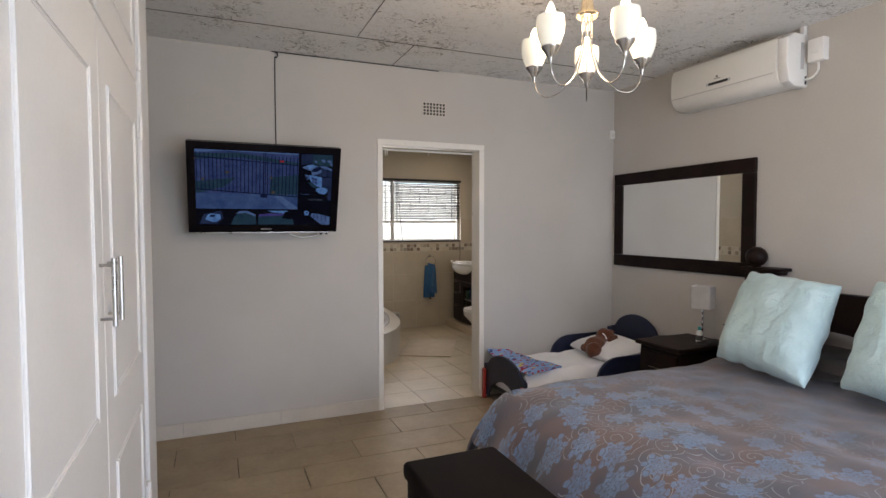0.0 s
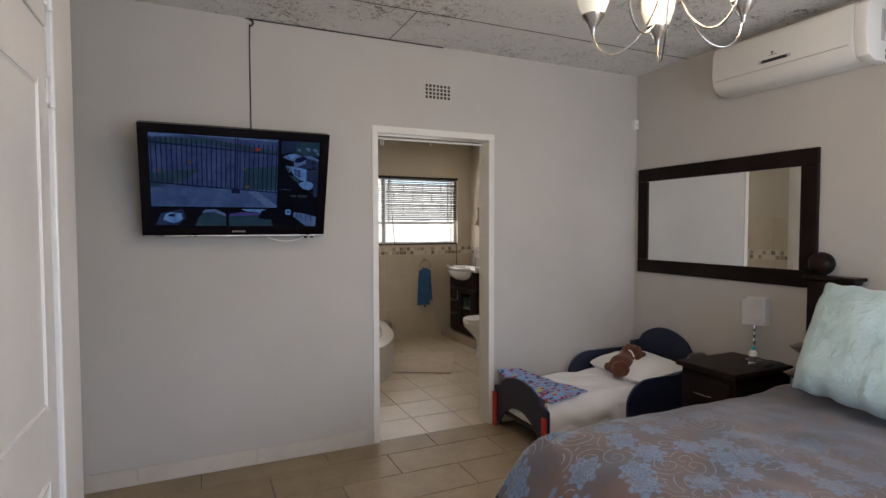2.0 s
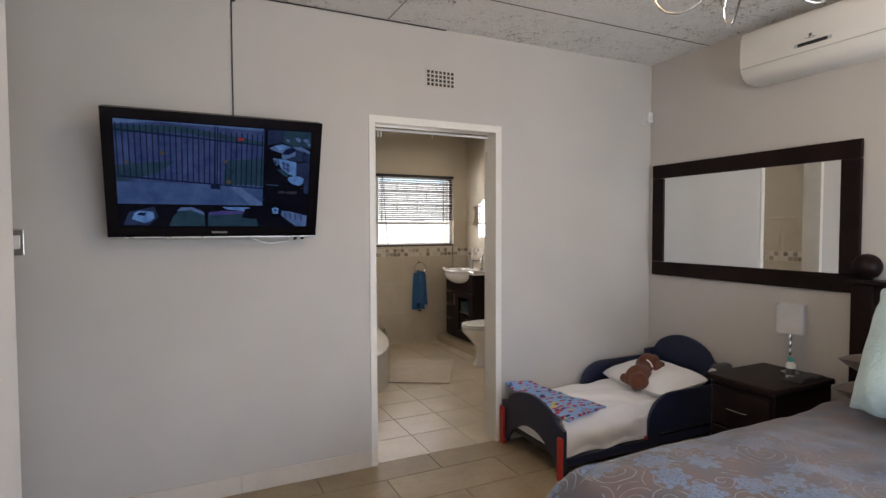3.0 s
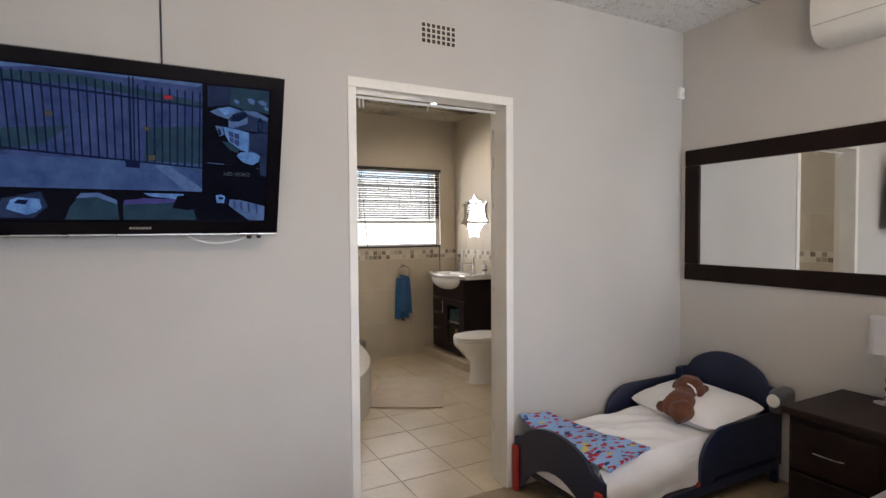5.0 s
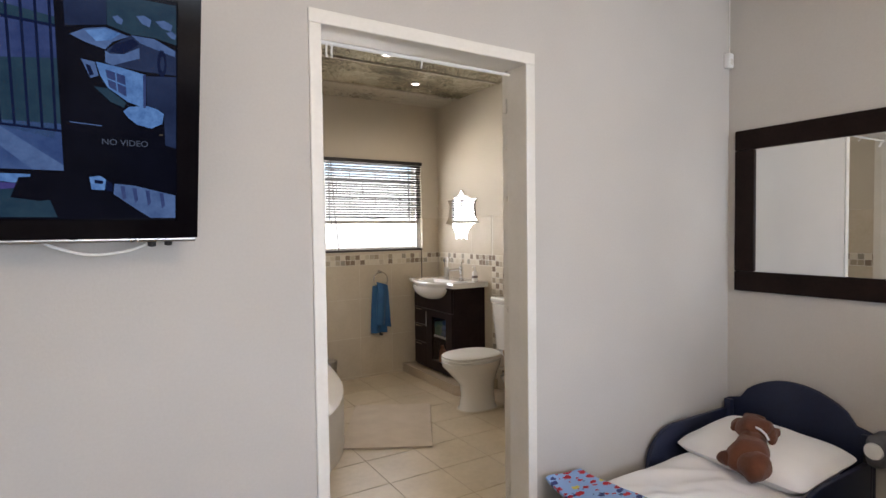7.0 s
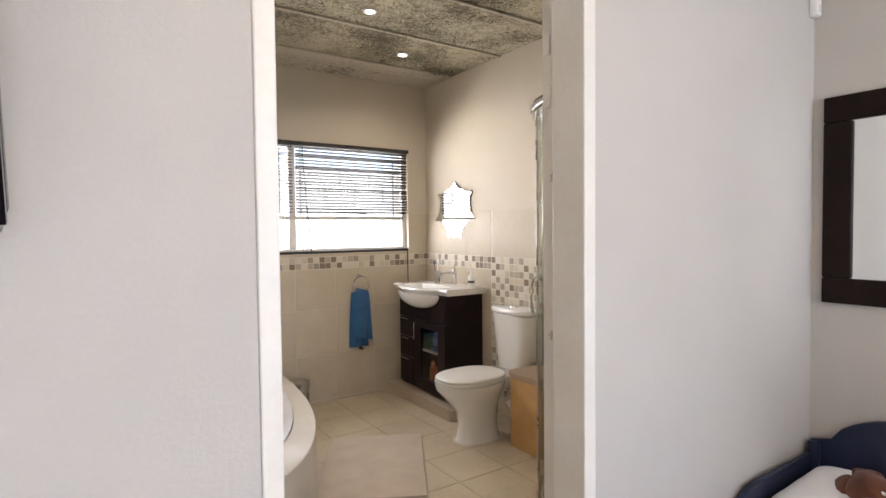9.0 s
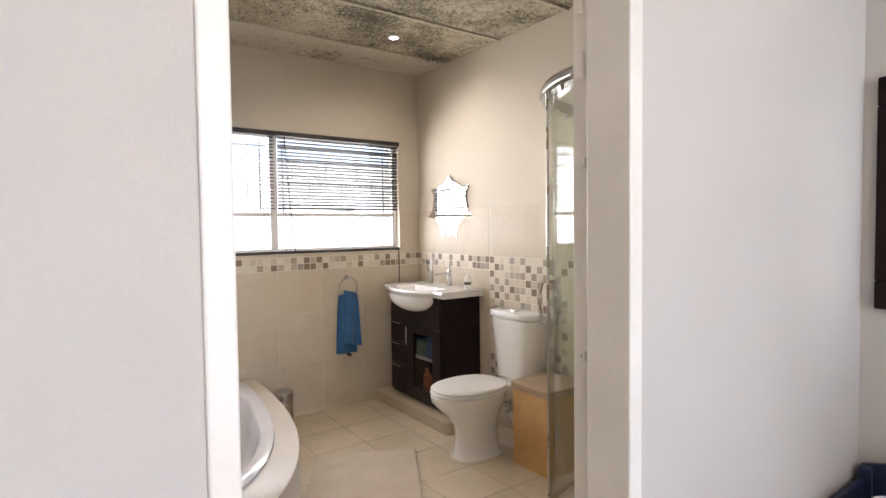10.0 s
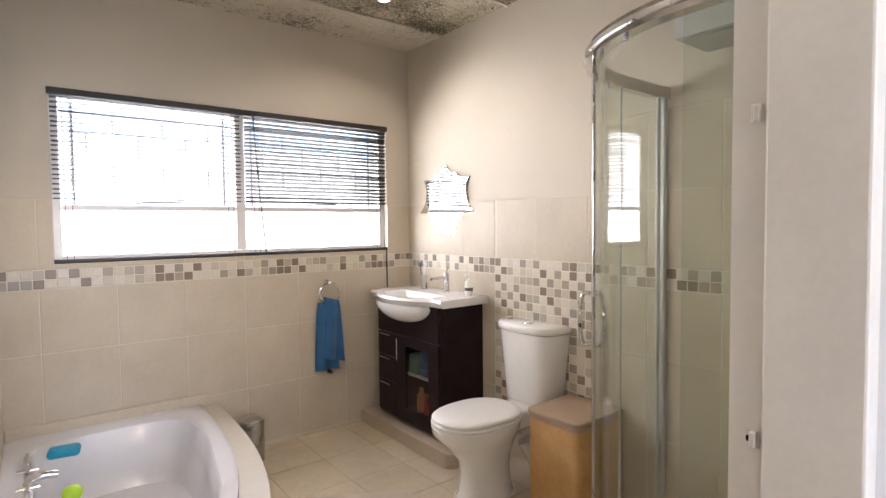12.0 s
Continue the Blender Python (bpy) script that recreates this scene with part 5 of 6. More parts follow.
for x0, x1, tilt in ((WX0 - 0.005, MX + 0.004, -6), (MX + 0.008, WX1 + 0.005, -27)):
    vb = thing("venetian_blind", "dark venetian blind lowered over the window", "blind", "blinds over the bathroom window", at=(0, FY + 0.012, 0))
    part("headrail", rblock((x0, -0.03, WZ1 - 0.02), (x1, 0.008, WZ1 + 0.012), 0.003, 1), M["slat"], vb)
    part("bottom_rail", rblock((x0, -0.02, WZ0 - 0.004), (x1, 0.010, WZ0 + 0.016), 0.004, 1), M["slat"], vb)
    n = 22
    slat = None
    for k in range(n):
        z = 1.525 + k * (WZ1 - 1.525 - 0.035) / (n - 1)
        if slat is None:
            h = 0.0125
            slat = mesh_of("slat", blocks(((x0 + 0.012, -h, -0.0017), (x1 - 0.012, h, 0.0017))), M["slat"])
        ob = new("slat", slat)
        ob.parent = vb
        ob.matrix_local = Matrix.Translation((0.003 * noise.noise((k * 2.0, x0, 0)), -0.006, z)) @ Matrix.Rotation(radians(tilt + 5 * noise.noise((k * 1.3, x0, 5))), 4, "X") @ Matrix.Rotation(radians(0.25 * noise.noise((k * 1.7, x0, 9))), 4, "Y")
    for x in (x0 + 0.06, x0 + 0.09, x1 - 0.09, x1 - 0.06):
        part("ladder_cord", tube([(x, -0.019, WZ0), (x, -0.019, WZ1)], 0.0014, 5), M["slat"], vb)
    if x0 > 2:
        part("pull_cord", tube(bent([(x0 + 0.06, -0.026, WZ1), (x0 + 0.085, -0.027, 1.65), (x0 + 0.125, -0.026, WZ0 + 0.0)]), 0.004, 6), M["slat"], vb)

# downlights; the third, nearest the door, is out of view and added
for x, y in ((2.15, 5.85), (2.69, 6.42), (1.55, 5.3)):
    dl = thing("downlight", "small lit downlight set in the board ceiling", "downlight", "bathroom downlights", at=(x, y, CZ))
    part("ring", lathe([(0.028, -0.0005), (0.042, -0.0005), (0.042, -0.005), (0.03, -0.008), (0.028, -0.004)], 20, caps=False), M["white"], dl, smooth=True)
    part("lens", lathe([(0.0, -0.0006), (0.023, -0.0006), (0.023, -0.003), (0.0, -0.004)], 18), M["spot_glow"], dl, "glowing lens", smooth=True)
    lamp("downlight_beam", "SPOT", look((x, y, CZ - 0.012), (x, y, 0)), 2.6, (1.0, 0.88, 0.70), cone=155, radius=0.025)

# corner tub
TA, TBB, TN = 0.99, 2.0, 2.5


tub = thing("corner_bath", "white corner bath in a curved beige tiled surround", "bathtub", at=(0, 0, 0))
ZT = 0.333
NR = 72
full = []
for k in range(NR):
    a = 2 * math.pi * k / NR
    full.append(a)


def inner(k, f, z):
    a = full[k]
    cx, cy = LX + 0.44, FY - 0.80
    d = Vector((0.43 * math.copysign(abs(math.cos(a)) ** 0.75, math.cos(a)), 0.86 * math.copysign(abs(math.sin(a)) ** 0.8, math.sin(a))))
    room = reach(d.normalized(), 0.90) - 0.085      # keeps an even lip round the bowl
    soft = (d.length ** -6 + room ** -6) ** (-1 / 6)
    d = d.normalized() * soft * f
    return Vector((cx + d.x, cy + d.y, z))


def reach(d, f):
    """How far the tub's outline lies from the bowl's middle in one direction."""
    cx, cy = LX + 0.44, FY - 0.80
    lo, hi = 0.0, 3.0
    for _ in range(30):
        m_ = (lo + hi) / 2
        x, y = cx + d.x * m_, cy + d.y * m_
        ok = x > LX + 0.012 and y < FY - 0.012 and (max(0, x - LX) / (TA * f)) ** TN + (max(0, FY - y) / (TBB * f)) ** TN < 1
        lo, hi = (m_, hi) if ok else (lo, m_)
    return lo


def outer(k, f, z):
    d = Vector((math.cos(full[k]), math.sin(full[k])))
    q = reach(d, f)
    return Vector((LX + 0.44 + d.x * q, FY - 0.80 + d.y * q, z))


def ringed(rows, bm=None):
    bm = bm or bmesh.new()
    g = [[bm.verts.new(p) for p in row] for row in rows]
    for a, b in zip(g, g[1:]):
        for k in range(len(a)):
            bm.faces.new((a[k], a[(k + 1) % len(a)], b[(k + 1) % len(b)], b[k]))
    return bm, g


bm, g = ringed([[outer(k, 0.90, ZT - 0.03) for k in range(NR)], [outer(k, 0.90, ZT + 0.012) for k in range(NR)], [outer(k, 0.885, ZT + 0.022) for k in range(NR)], [inner(k, 1.04, ZT + 0.020) for k in range(NR)], [inner(k, 1.0, ZT + 0.008) for k in range(NR)], [inner(k, 0.95, ZT - 0.10) for k in range(NR)], [inner(k, 0.88, 0.16) for k in range(NR)], [inner(k, 0.78, 0.08) for k in range(NR)], [inner(k, 0.55, 0.065) for k in range(NR)]])
bm.faces.new(g[-1])
bmesh.ops.recalc_face_normals(bm, faces=bm.faces[:])
part("tub_shell", bm, M["acrylic"], tub, "white acrylic shell", smooth=True)
bm, g = ringed([[outer(k, 1.0, 0.0) for k in range(NR)], [outer(k, 1.0, ZT - 0.004) for k in range(NR)], [outer(k, 0.997, ZT) for k in range(NR)], [outer(k, 0.902, ZT) for k in range(NR)], [outer(k, 0.902, ZT - 0.02) for k in range(NR)]])
bmesh.ops.recalc_face_normals(bm, faces=bm.faces[:])
part("surround", bm, M["plinth_pale"], tub, "pale tiled surround", smooth=True)
tp = thing("bath_mixer", "chrome bath mixer on the tub's corner", "tap", at=(1.03, 6.36, ZT + 0.02))
part("spout", tube(bent([(0, 0, 0), (0, 0, 0.05), (0.045, 0.0, 0.068), (0.095, 0.0, 0.06)]), 0.016, 12), M["chrome"], tp, smooth=True)
for y in (-0.09, 0.09):
    bm = tube([(0, y, 0), (0, y, 0.06)], 0.013, 10)
    tube([(-0.035, y, 0.065), (0.035, y, 0.065)], 0.007, 8, bm), tube([(0, y - 0.035, 0.065), (0, y + 0.035, 0.065)], 0.007, 8, bm)
    part("tap_head", bm, M["chrome"], tp, "cross-shaped tap head", smooth=True)
bar = thing("grab_handle", "slim chrome grab handle on the tub's edge", "handle", at=(1.02, 6.64, ZT + 0.02))
part("bar", tube(bent([(0, -0.08, 0), (0.01, -0.07, 0.045), (0.01, 0.07, 0.045), (0, 0.08, 0)]), 0.008, 8), M["chrome"], bar, smooth=True)
ob = whole("bath_sponge", rblock((-0.062, -0.045, -0.019), (0.062, 0.045, 0.019), 0.017, 4), M["blue_toy"], "bright blue bath sponge on the tub's edge", "sponge", smooth=True)
ob.matrix_world = Matrix.Translation((1.16, 6.72, ZT + 0.042)) @ Matrix.Rotation(radians(-8), 4, "Z")
whole("tub_upstand", rblock((LX + 0.013, FY - 0.03, ZT + 0.015), (1.86, FY - 0.013, ZT + 0.075), 0.004, 1), M["wall_tile"], "cream tile strip along the tub's back edge", "tile strip", kind="structure")
bm = bmesh.new()
blob(bm, (0, 0, 0.035), (0.06, 0.045, 0.04))
blob(bm, (0.035, 0, 0.085), (0.032, 0.03, 0.03))
ob = whole("bath_toy", bm, M["green_toy"], "lime green rubber bath toy", "toy", smooth=True)
ob.location = (1.12, 6.08, ZT + 0.018)

# pedal bin
pb = thing("pedal_bin", "small steel pedal bin beside the tub", "bin", at=(2.07, 6.95, 0))
part("bin_body", lathe([(0, 0), (0.066, 0), (0.066, 0.225), (0, 0.225)], 28), M["steel"], pb, smooth=True)
part("lid", lathe([(0, 0.226), (0.069, 0.226), (0.068, 0.243), (0.045, 0.256), (0, 0.259)], 28), M["steel"], pb, smooth=True)
part("pedal", rblock((-0.018, -0.09, 0.006), (0.018, -0.0665, 0.016), 0.003), M["rubber"], pb)

# towel ring and towel
tr = thing("towel_ring", "chrome towel ring on the tiled wall", "towel ring", at=(2.63, FY - 0.012, 1.0))
part("ring", tube([(0.072 * math.sin(2 * math.pi * k / 28), -0.04, -0.072 + 0.072 * math.cos(2 * math.pi * k / 28)) for k in range(29)], 0.0045, 8, ends=False), M["chrome"], tr, smooth=True)
part("mount", lathe([(0, 0), (0.020, 0), (0.018, 0.012), (0.010, 0.02), (0.010, 0.045), (0, 0.045)], 16, m=Matrix.Rotation(radians(90), 4, "X")), M["chrome"], tr, smooth=True)


def towel(front):
    def fn(u, v):
        w = (0.056 if front else 0.066) + 0.016 * v
        x = 2.625 + (u - 0.5) * 2 * w + (0.018 if front else -0.014)
        L = 0.40 if front else 0.455
        z = 0.872 - v * L + (0.035 * (1 - u) if front else 0)
        y = FY - 0.052 + (-0.022 if front else 0.012) * min(1, v * 6) + 0.014 * math.sin(u * 9 + v * 2) * min(1, 0.3 + v)
        return Vector((x, y, z))
    return fn


tw = sheet(towel(True), 16, 20, thick=0.008)
sheet(towel(False), 16, 20, tw)
whole("hand_towel", tw, M["towel"], "blue towel folded through the towel ring", "towel", smooth=True)

peg = thing("wall_peg", "small dark peg on the tiles under the towel", "peg", at=(2.636, FY - 0.012, 0.40))
part("peg", lathe([(0, 0), (0.014, 0), (0.012, 0.008), (0.009, 0.03), (0.012, 0.036), (0, 0.038)], 14, m=Matrix.Rotation(radians(90), 4, "X")), M["rubber"], peg, smooth=True)

# floor mat
mc = Vector((2.118, 5.823))
ob = whole("bath_mat", rblock((-0.295, -0.425, 0.0005), (0.295, 0.425, 0.014), 0.006, 2), M["mat"], "beige tufted bath mat on the floor", "bath mat", smooth=True)
ob.matrix_world = Matrix.Translation((mc.x, mc.y, 0.002)) @ Matrix.Rotation(radians(-29), 4, "Z")

# vanity with basin
va = thing("vanity_cabinet", "dark wooden vanity cabinet with a glazed door and drawers", "vanity", at=(0, 0, 0))
VX, VY0, VY1, VZ0, VZ1 = 2.945, 6.29, 6.97, 0.10, 0.885
CY0, CY1, CX1 = VY0 + 0.075, VY1 - 0.30, VX + 0.19       # open compartment behind the glazed door
part("cabinet_body", blocks(((VX + 0.02, VY0, VZ0), (RX - 0.014, CY0, VZ1)), ((VX + 0.02, CY1, VZ0), (RX - 0.014, VY1, VZ1)), ((VX + 0.02, CY0, VZ0), (RX - 0.014, CY1, 0.19)), ((VX + 0.02, CY0, 0.62), (RX - 0.014, CY1, VZ1)), ((CX1, CY0, 0.19), (RX - 0.014, CY1, 0.62))), M["wenge"], va)
for z0, z1 in ((0.12, 0.33), (0.335, 0.50), (0.505, 0.66)):
    d = part("drawer", rblock((VX, VY1 - 0.215, z0), (VX + 0.0195, VY1 - 0.003, z1), 0.003, 1), M["wenge"], va)
    part("handle", tube([(VX - 0.014, VY1 - 0.17, z1 - 0.012), (VX - 0.014, VY1 - 0.05, z1 - 0.012)], 0.004, 8), M["chrome"], d, "slim chrome handle", smooth=True)
part("front_panel", rblock((VX, VY0 + 0.003, 0.665), (VX + 0.0195, VY1 - 0.003, VZ1 - 0.003), 0.003, 1), M["wenge"], va)
gy0, gy1 = VY0 + 0.003, VY1 - 0.22
door = part("door", blocks(((VX, gy0, 0.12), (VX + 0.0195, gy0 + 0.10, 0.66)), ((VX, gy1 - 0.11, 0.12), (VX + 0.0195, gy1, 0.66)), ((VX, gy0 + 0.10, 0.12), (VX + 0.0195, gy1 - 0.11, 0.20)), ((VX, gy0 + 0.10, 0.60), (VX + 0.0195, gy1 - 0.11, 0.66))), M["wenge"], va)
part("door_glass", blocks(((VX + 0.006, gy0 + 0.10, 0.20), (VX + 0.010, gy1 - 0.11, 0.60))), M["smoked_glass"], door, "dim glass pane")
part("shelf", blocks(((VX + 0.024, CY0, 0.412), (CX1, CY1, 0.424))), M["plastic"], va, "white inner shelf")
for k in range(3):
    whole("folded_towel", rblock((VX + 0.03, CY0 + 0.01, 0.4245 + 0.052 * k), (CX1 - 0.02, CY0 + 0.17 - 0.01 * k, 0.475 + 0.052 * k), 0.02, 3), M["towel"], "folded blue towel on the vanity shelf", "towel", "towels in the vanity", smooth=True)
whole("folded_towel", rblock((VX + 0.03, CY0 + 0.18, 0.4245), (CX1 - 0.02, CY1 - 0.02, 0.55), 0.02, 3), M["green_cloth"], "folded green cloth on the vanity shelf", "towel", smooth=True)
for x, y, h_, q, k in ((0.06, 0.05, 0.15, 0.030, "orange_plastic"), (0.07, 0.12, 0.11, 0.032, "red"), (0.06, 0.185, 0.15, 0.028, "orange_plastic"), (0.12, 0.09, 0.16, 0.028, "brown_cloth"), (0.12, 0.16, 0.14, 0.028, "orange_plastic")):
    ob = whole("toiletry_bottle", lathe([(0, 0), (q, 0), (q, h_ * 0.7), (q * 0.5, h_ * 0.8), (q * 0.5, h_), (0, h_)], 14), M[k], "small plastic toiletry bottle in the vanity", "bottle", "bottles in the vanity", smooth=True)
    ob.matrix_world = Matrix.Translation((VX + x, CY0 + y, 0.1905))
part("handle", tube([(VX - 0.016, gy1 - 0.035, 0.50), (VX - 0.016, gy1 - 0.035, 0.64)], 0.004, 8), M["chrome"], door, "slim chrome handle", smooth=True)
whole("vanity_plinth", slab([(RX - 0.002, FY - 0.014), (2.875, FY - 0.014)] + [(2.925 - 0.05 * math.cos(a), 6.16 - 0.05 * math.sin(a)) for a in [math.pi / 2 * k / 6 for k in range(7)]] + [(RX - 0.002, 6.11)], "z", 0, 0.085, 0.004), M["plinth"], "low tiled plinth under the vanity", "plinth", kind="structure")
for y in (VY0 + 0.06, VY1 - 0.06):
    for x in (VX + 0.05, RX - 0.08):
        part("foot", blocks(((x - 0.015, y - 0.015, 0.0855), (x + 0.015, y + 0.015, VZ0 - 0.0005))), M["chrome"], va)
SY0, SY1 = 6.235, 7.03


def front_of(t, low=0.0):
    """The basin's front edge: straight ends with a round belly."""
    s = max(0.0, 1 - ((t - 0.5) / 0.36) ** 2)
    return 0.375 + 0.115 * s ** 0.8 - low


bs = thing("wash_basin", "white ceramic vanity basin with a round belly", "basin", at=(0, 0, 0))
NB = 40
outl = [(RX - 0.014 - front_of(k / NB), SY0 + (SY1 - SY0) * k / NB) for k in range(NB + 1)]
loop = outl + [(RX - 0.014, SY1), (RX - 0.014, SY0)]
bm = bmesh.new()
lo_ = [bm.verts.new((x + (0.02 if k <= NB else 0), y, 0.886)) for k, (x, y) in enumerate(loop)]
mi_ = [bm.verts.new((x, y, 0.918)) for x, y in loop]
hi_ = [bm.verts.new((x + (0.008 if k <= NB else 0), y, 0.932)) for k, (x, y) in enumerate(loop)]
cx, cy = RX - 0.27, (SY0 + SY1) / 2
def bowl(k, f, z):
    n_ = len(loop)
    x, y = loop[k]
    d = Vector((x - cx, y - cy))
    e = Vector((0.158 * d.x / max(d.length, 1e-4), 0.26 * d.y / max(d.length, 1e-4)))
    return bm.verts.new((cx + e.x * f - 0.03, cy + e.y * f, z))
b1 = [bowl(k, 1.0, 0.932) for k in range(len(loop))]
b2 = [bowl(k, 0.94, 0.915) for k in range(len(loop))]
b3 = [bowl(k, 0.75, 0.84) for k in range(len(loop))]
b4 = [bowl(k, 0.3, 0.805) for k in range(len(loop))]
for a, b in ((lo_, mi_), (mi_, hi_), (hi_, b1), (b1, b2), (b2, b3), (b3, b4)):
    for k in range(len(loop)):
        q = (k + 1) % len(loop)
        bm.faces.new((a[k], a[q], b[q], b[k]))
bm.faces.new(b4), bm.faces.new(lo_)
bmesh.ops.recalc_face_normals(bm, faces=bm.faces[:])
part("basin_top", bm, M["ceramic"], bs, smooth=True)


def belly(u, v):
    y = cy + (u - 0.5) * 2 * 0.285
    s = math.sqrt(max(0.0, 1 - ((y - cy) / 0.287) ** 2))
    a = v * math.pi / 2
    x = RX - 0.014 - 0.36 - 0.115 * s * math.cos(a) * (1 if v < 1 else 1)
    return Vector((min(x, VX + 0.03), y, 0.887 - 0.125 * s * math.sin(a)))


part("basin_belly", sheet(belly, 30, 12), M["ceramic"], bs, smooth=True)
# black disc stands for the dark inside of the overflow opening
part("overflow", lathe([(0, 0), (0.009, 0), (0.009, 0.002), (0, 0.002)], 12, m=Matrix.Translation((RX - 0.125, cy, 0.885)) @ Matrix.Rotation(radians(-70), 4, "Y")), M["rubber"], bs)
mx = thing("basin_mixer", "chrome basin mixer tap", "tap", at=(RX - 0.085, 6.56, 0.932))
part("tap_body", lathe([(0, 0), (0.024, 0), (0.024, 0.008), (0.019, 0.012), (0.018, 0.12), (0.014, 0.125), (0, 0.126)], 18), M["chrome"], mx, smooth=True)
part("spout", tube([(0, 0, 0.098), (-0.06, 0, 0.096), (-0.125, 0, 0.092)], 0.011, 12), M["chrome"], mx, smooth=True)
part("lever", tube([(0, 0, 0.126), (0.004, 0, 0.165)], 0.007, 8), M["chrome"], mx, smooth=True)
cup = thing("toothbrush_holder", "steel tumbler with toothbrushes on the basin", "toothbrush holder", at=(RX - 0.10, 6.80, 0.932))
part("tumbler", lathe([(0, 0), (0.026, 0), (0.029, 0.10), (0.026, 0.10), (0.024, 0.006), (0, 0.006)], 18), M["steel"], cup, smooth=True)
for x, y, h_, k in ((0.01, 0.006, 0.19, "plastic"), (-0.012, 0.004, 0.175, "grey_plastic"), (0.002, -0.014, 0.18, "plastic")):
    bm = tube([(x * 0.5, y * 0.5, 0.01), (x * 1.6, y * 1.6, h_)], 0.004, 6)
    box(bm, (x * 1.6 - 0.006, y * 1.6 - 0.006, h_ - 0.02), (x * 1.6 + 0.006, y * 1.6 + 0.006, h_ + 0.008))
    part("toothbrush", bm, M[k], cup)
so = thing("soap_dispenser", "white soap dispenser with a printed label", "soap dispenser", at=(RX - 0.09, 6.33, 0.932))
part("bottle", lathe([(0, 0), (0.024, 0), (0.026, 0.01), (0.024, 0.08), (0.012, 0.095), (0.008, 0.10), (0, 0.10)], 16), M["plastic"], so, smooth=True)
bm = tube([(0, 0, 0.10), (0, 0, 0.13)], 0.005, 8)
tube([(0.004, 0, 0.13), (-0.03, 0, 0.128)], 0.005, 8, bm)
part("pump", bm, M["plastic"], so, smooth=True)
part("label", lathe([(0.0255, 0.03), (0.0259, 0.03), (0.0256, 0.05), (0.0252, 0.05)], 16, caps=False), M["brown_cloth"], so, "small brown print")
part_pipe = tube([(3.10, FY - 0.018, 0.93), (3.10, FY - 0.018, WZ0 + 0.0)], 0.0045, 6)
whole("blind_cord", part_pipe, M["slat"], "dark blind cord hanging down the tiles", "cord", smooth=True)

# star-shaped bathroom mirror
bmr = thing("bathroom_mirror", "frameless mirror with a scalloped star outline", "mirror", at=(RX, 6.655, 1.54))
key = [(0.0, 0.24), (0.085, 0.175), (0.20, 0.145), (0.175, 0.04), (0.235, -0.085), (0.12, -0.13), (0.075, -0.245), (0.0, -0.235), (-0.075, -0.245), (-0.12, -0.13), (-0.235, -0.085), (-0.175, 0.04), (-0.20, 0.145), (-0.085, 0.175)]
outl = []
for (a0, b0), (a1, b1_) in zip(key, key[1:] + key[:1]):
    for k in range(5):
        t = k / 5
        q = 1 - 0.10 * math.sin(math.pi * t)
        outl.append(((a0 + (a1 - a0) * t) * q * 1.25, (b0 + (b1_ - b0) * t) * q))
part("mirror_back", slab([(a * 0.97, b * 0.97) for a, b in outl], "x", -0.010, -0.0005), M["rubber"], bmr)
part("mirror_glass", slab(outl, "x", -0.016, -0.0105, 0.003), M["mirror"], bmr, "bevelled mirror glass")

# toilet
wc = thing("toilet", "white close-coupled toilet with its lid down", "toilet", at=(RX - 0.012, 5.81, 0))


def tank(w, d, straight):
    """Plan of the cistern: flat at the wall, rounded to the front."""
    arc = [math.pi * k / 20 for k in range(21)]
    return [(-0.001, -w), (-0.001, w)] + [(-straight - (d - straight) * math.sin(a) ** 0.75, w * math.copysign(abs(math.cos(a)) ** 0.5, math.cos(a))) for a in arc]


part("cistern", slab(tank(0.20, 0.183, 0.04), "z", 0.41, 0.79, 0.008), M["ceramic"], wc, smooth=True)
for v in wc.children[0].data.vertices:
    k = (0.79 - v.co.z) / 0.38
    v.co.y *= 1 - 0.20 * k
    v.co.x *= 1 - 0.12 * k
lid = part("cistern_lid", slab(tank(0.212, 0.197, 0.04), "z", 0.791, 0.834, 0.016), M["ceramic"], wc, smooth=True)
part("flush_button", lathe([(0, 0.8345), (0.03, 0.8345), (0.028, 0.841), (0, 0.842)], 18, m=Matrix.Translation((-0.10, 0, 0))), M["chrome"], lid, smooth=True)
NS = 30


def oval(cx_, lx, ly, z, k, sq=0.85):
    a = 2 * math.pi * k / NS
    x = cx_ + lx * math.copysign(abs(math.cos(a)) ** sq, math.cos(a)) * (1 if math.cos(a) < 0 else 0.8)
    return Vector((x, ly * math.copysign(abs(math.sin(a)) ** sq, math.sin(a)), z))


rows = [(-0.41, 0.178, 0.112, 0.0), (-0.41, 0.176, 0.110, 0.012), (-0.41, 0.165, 0.098, 0.03), (-0.41, 0.155, 0.090, 0.12), (-0.415, 0.165, 0.096, 0.20), (-0.44, 0.222, 0.138, 0.29), (-0.455, 0.262, 0.172, 0.35), (-0.455, 0.268, 0.178, 0.385), (-0.455, 0.255, 0.165, 0.395)]
bm, g = ringed([[oval(c, a, b, z, k) for k in range(NS)] for c, a, b, z in rows])
bm.faces.new(g[0]), bm.faces.new(g[-1])
bmesh.ops.recalc_face_normals(bm, faces=bm.faces[:])
part("bowl", bm, M["ceramic"], wc, smooth=True)
part("bowl_bridge", rblock((-0.30, -0.10, 0.30), (-0.05, 0.10, 0.409), 0.03, 3), M["ceramic"], wc, smooth=True)
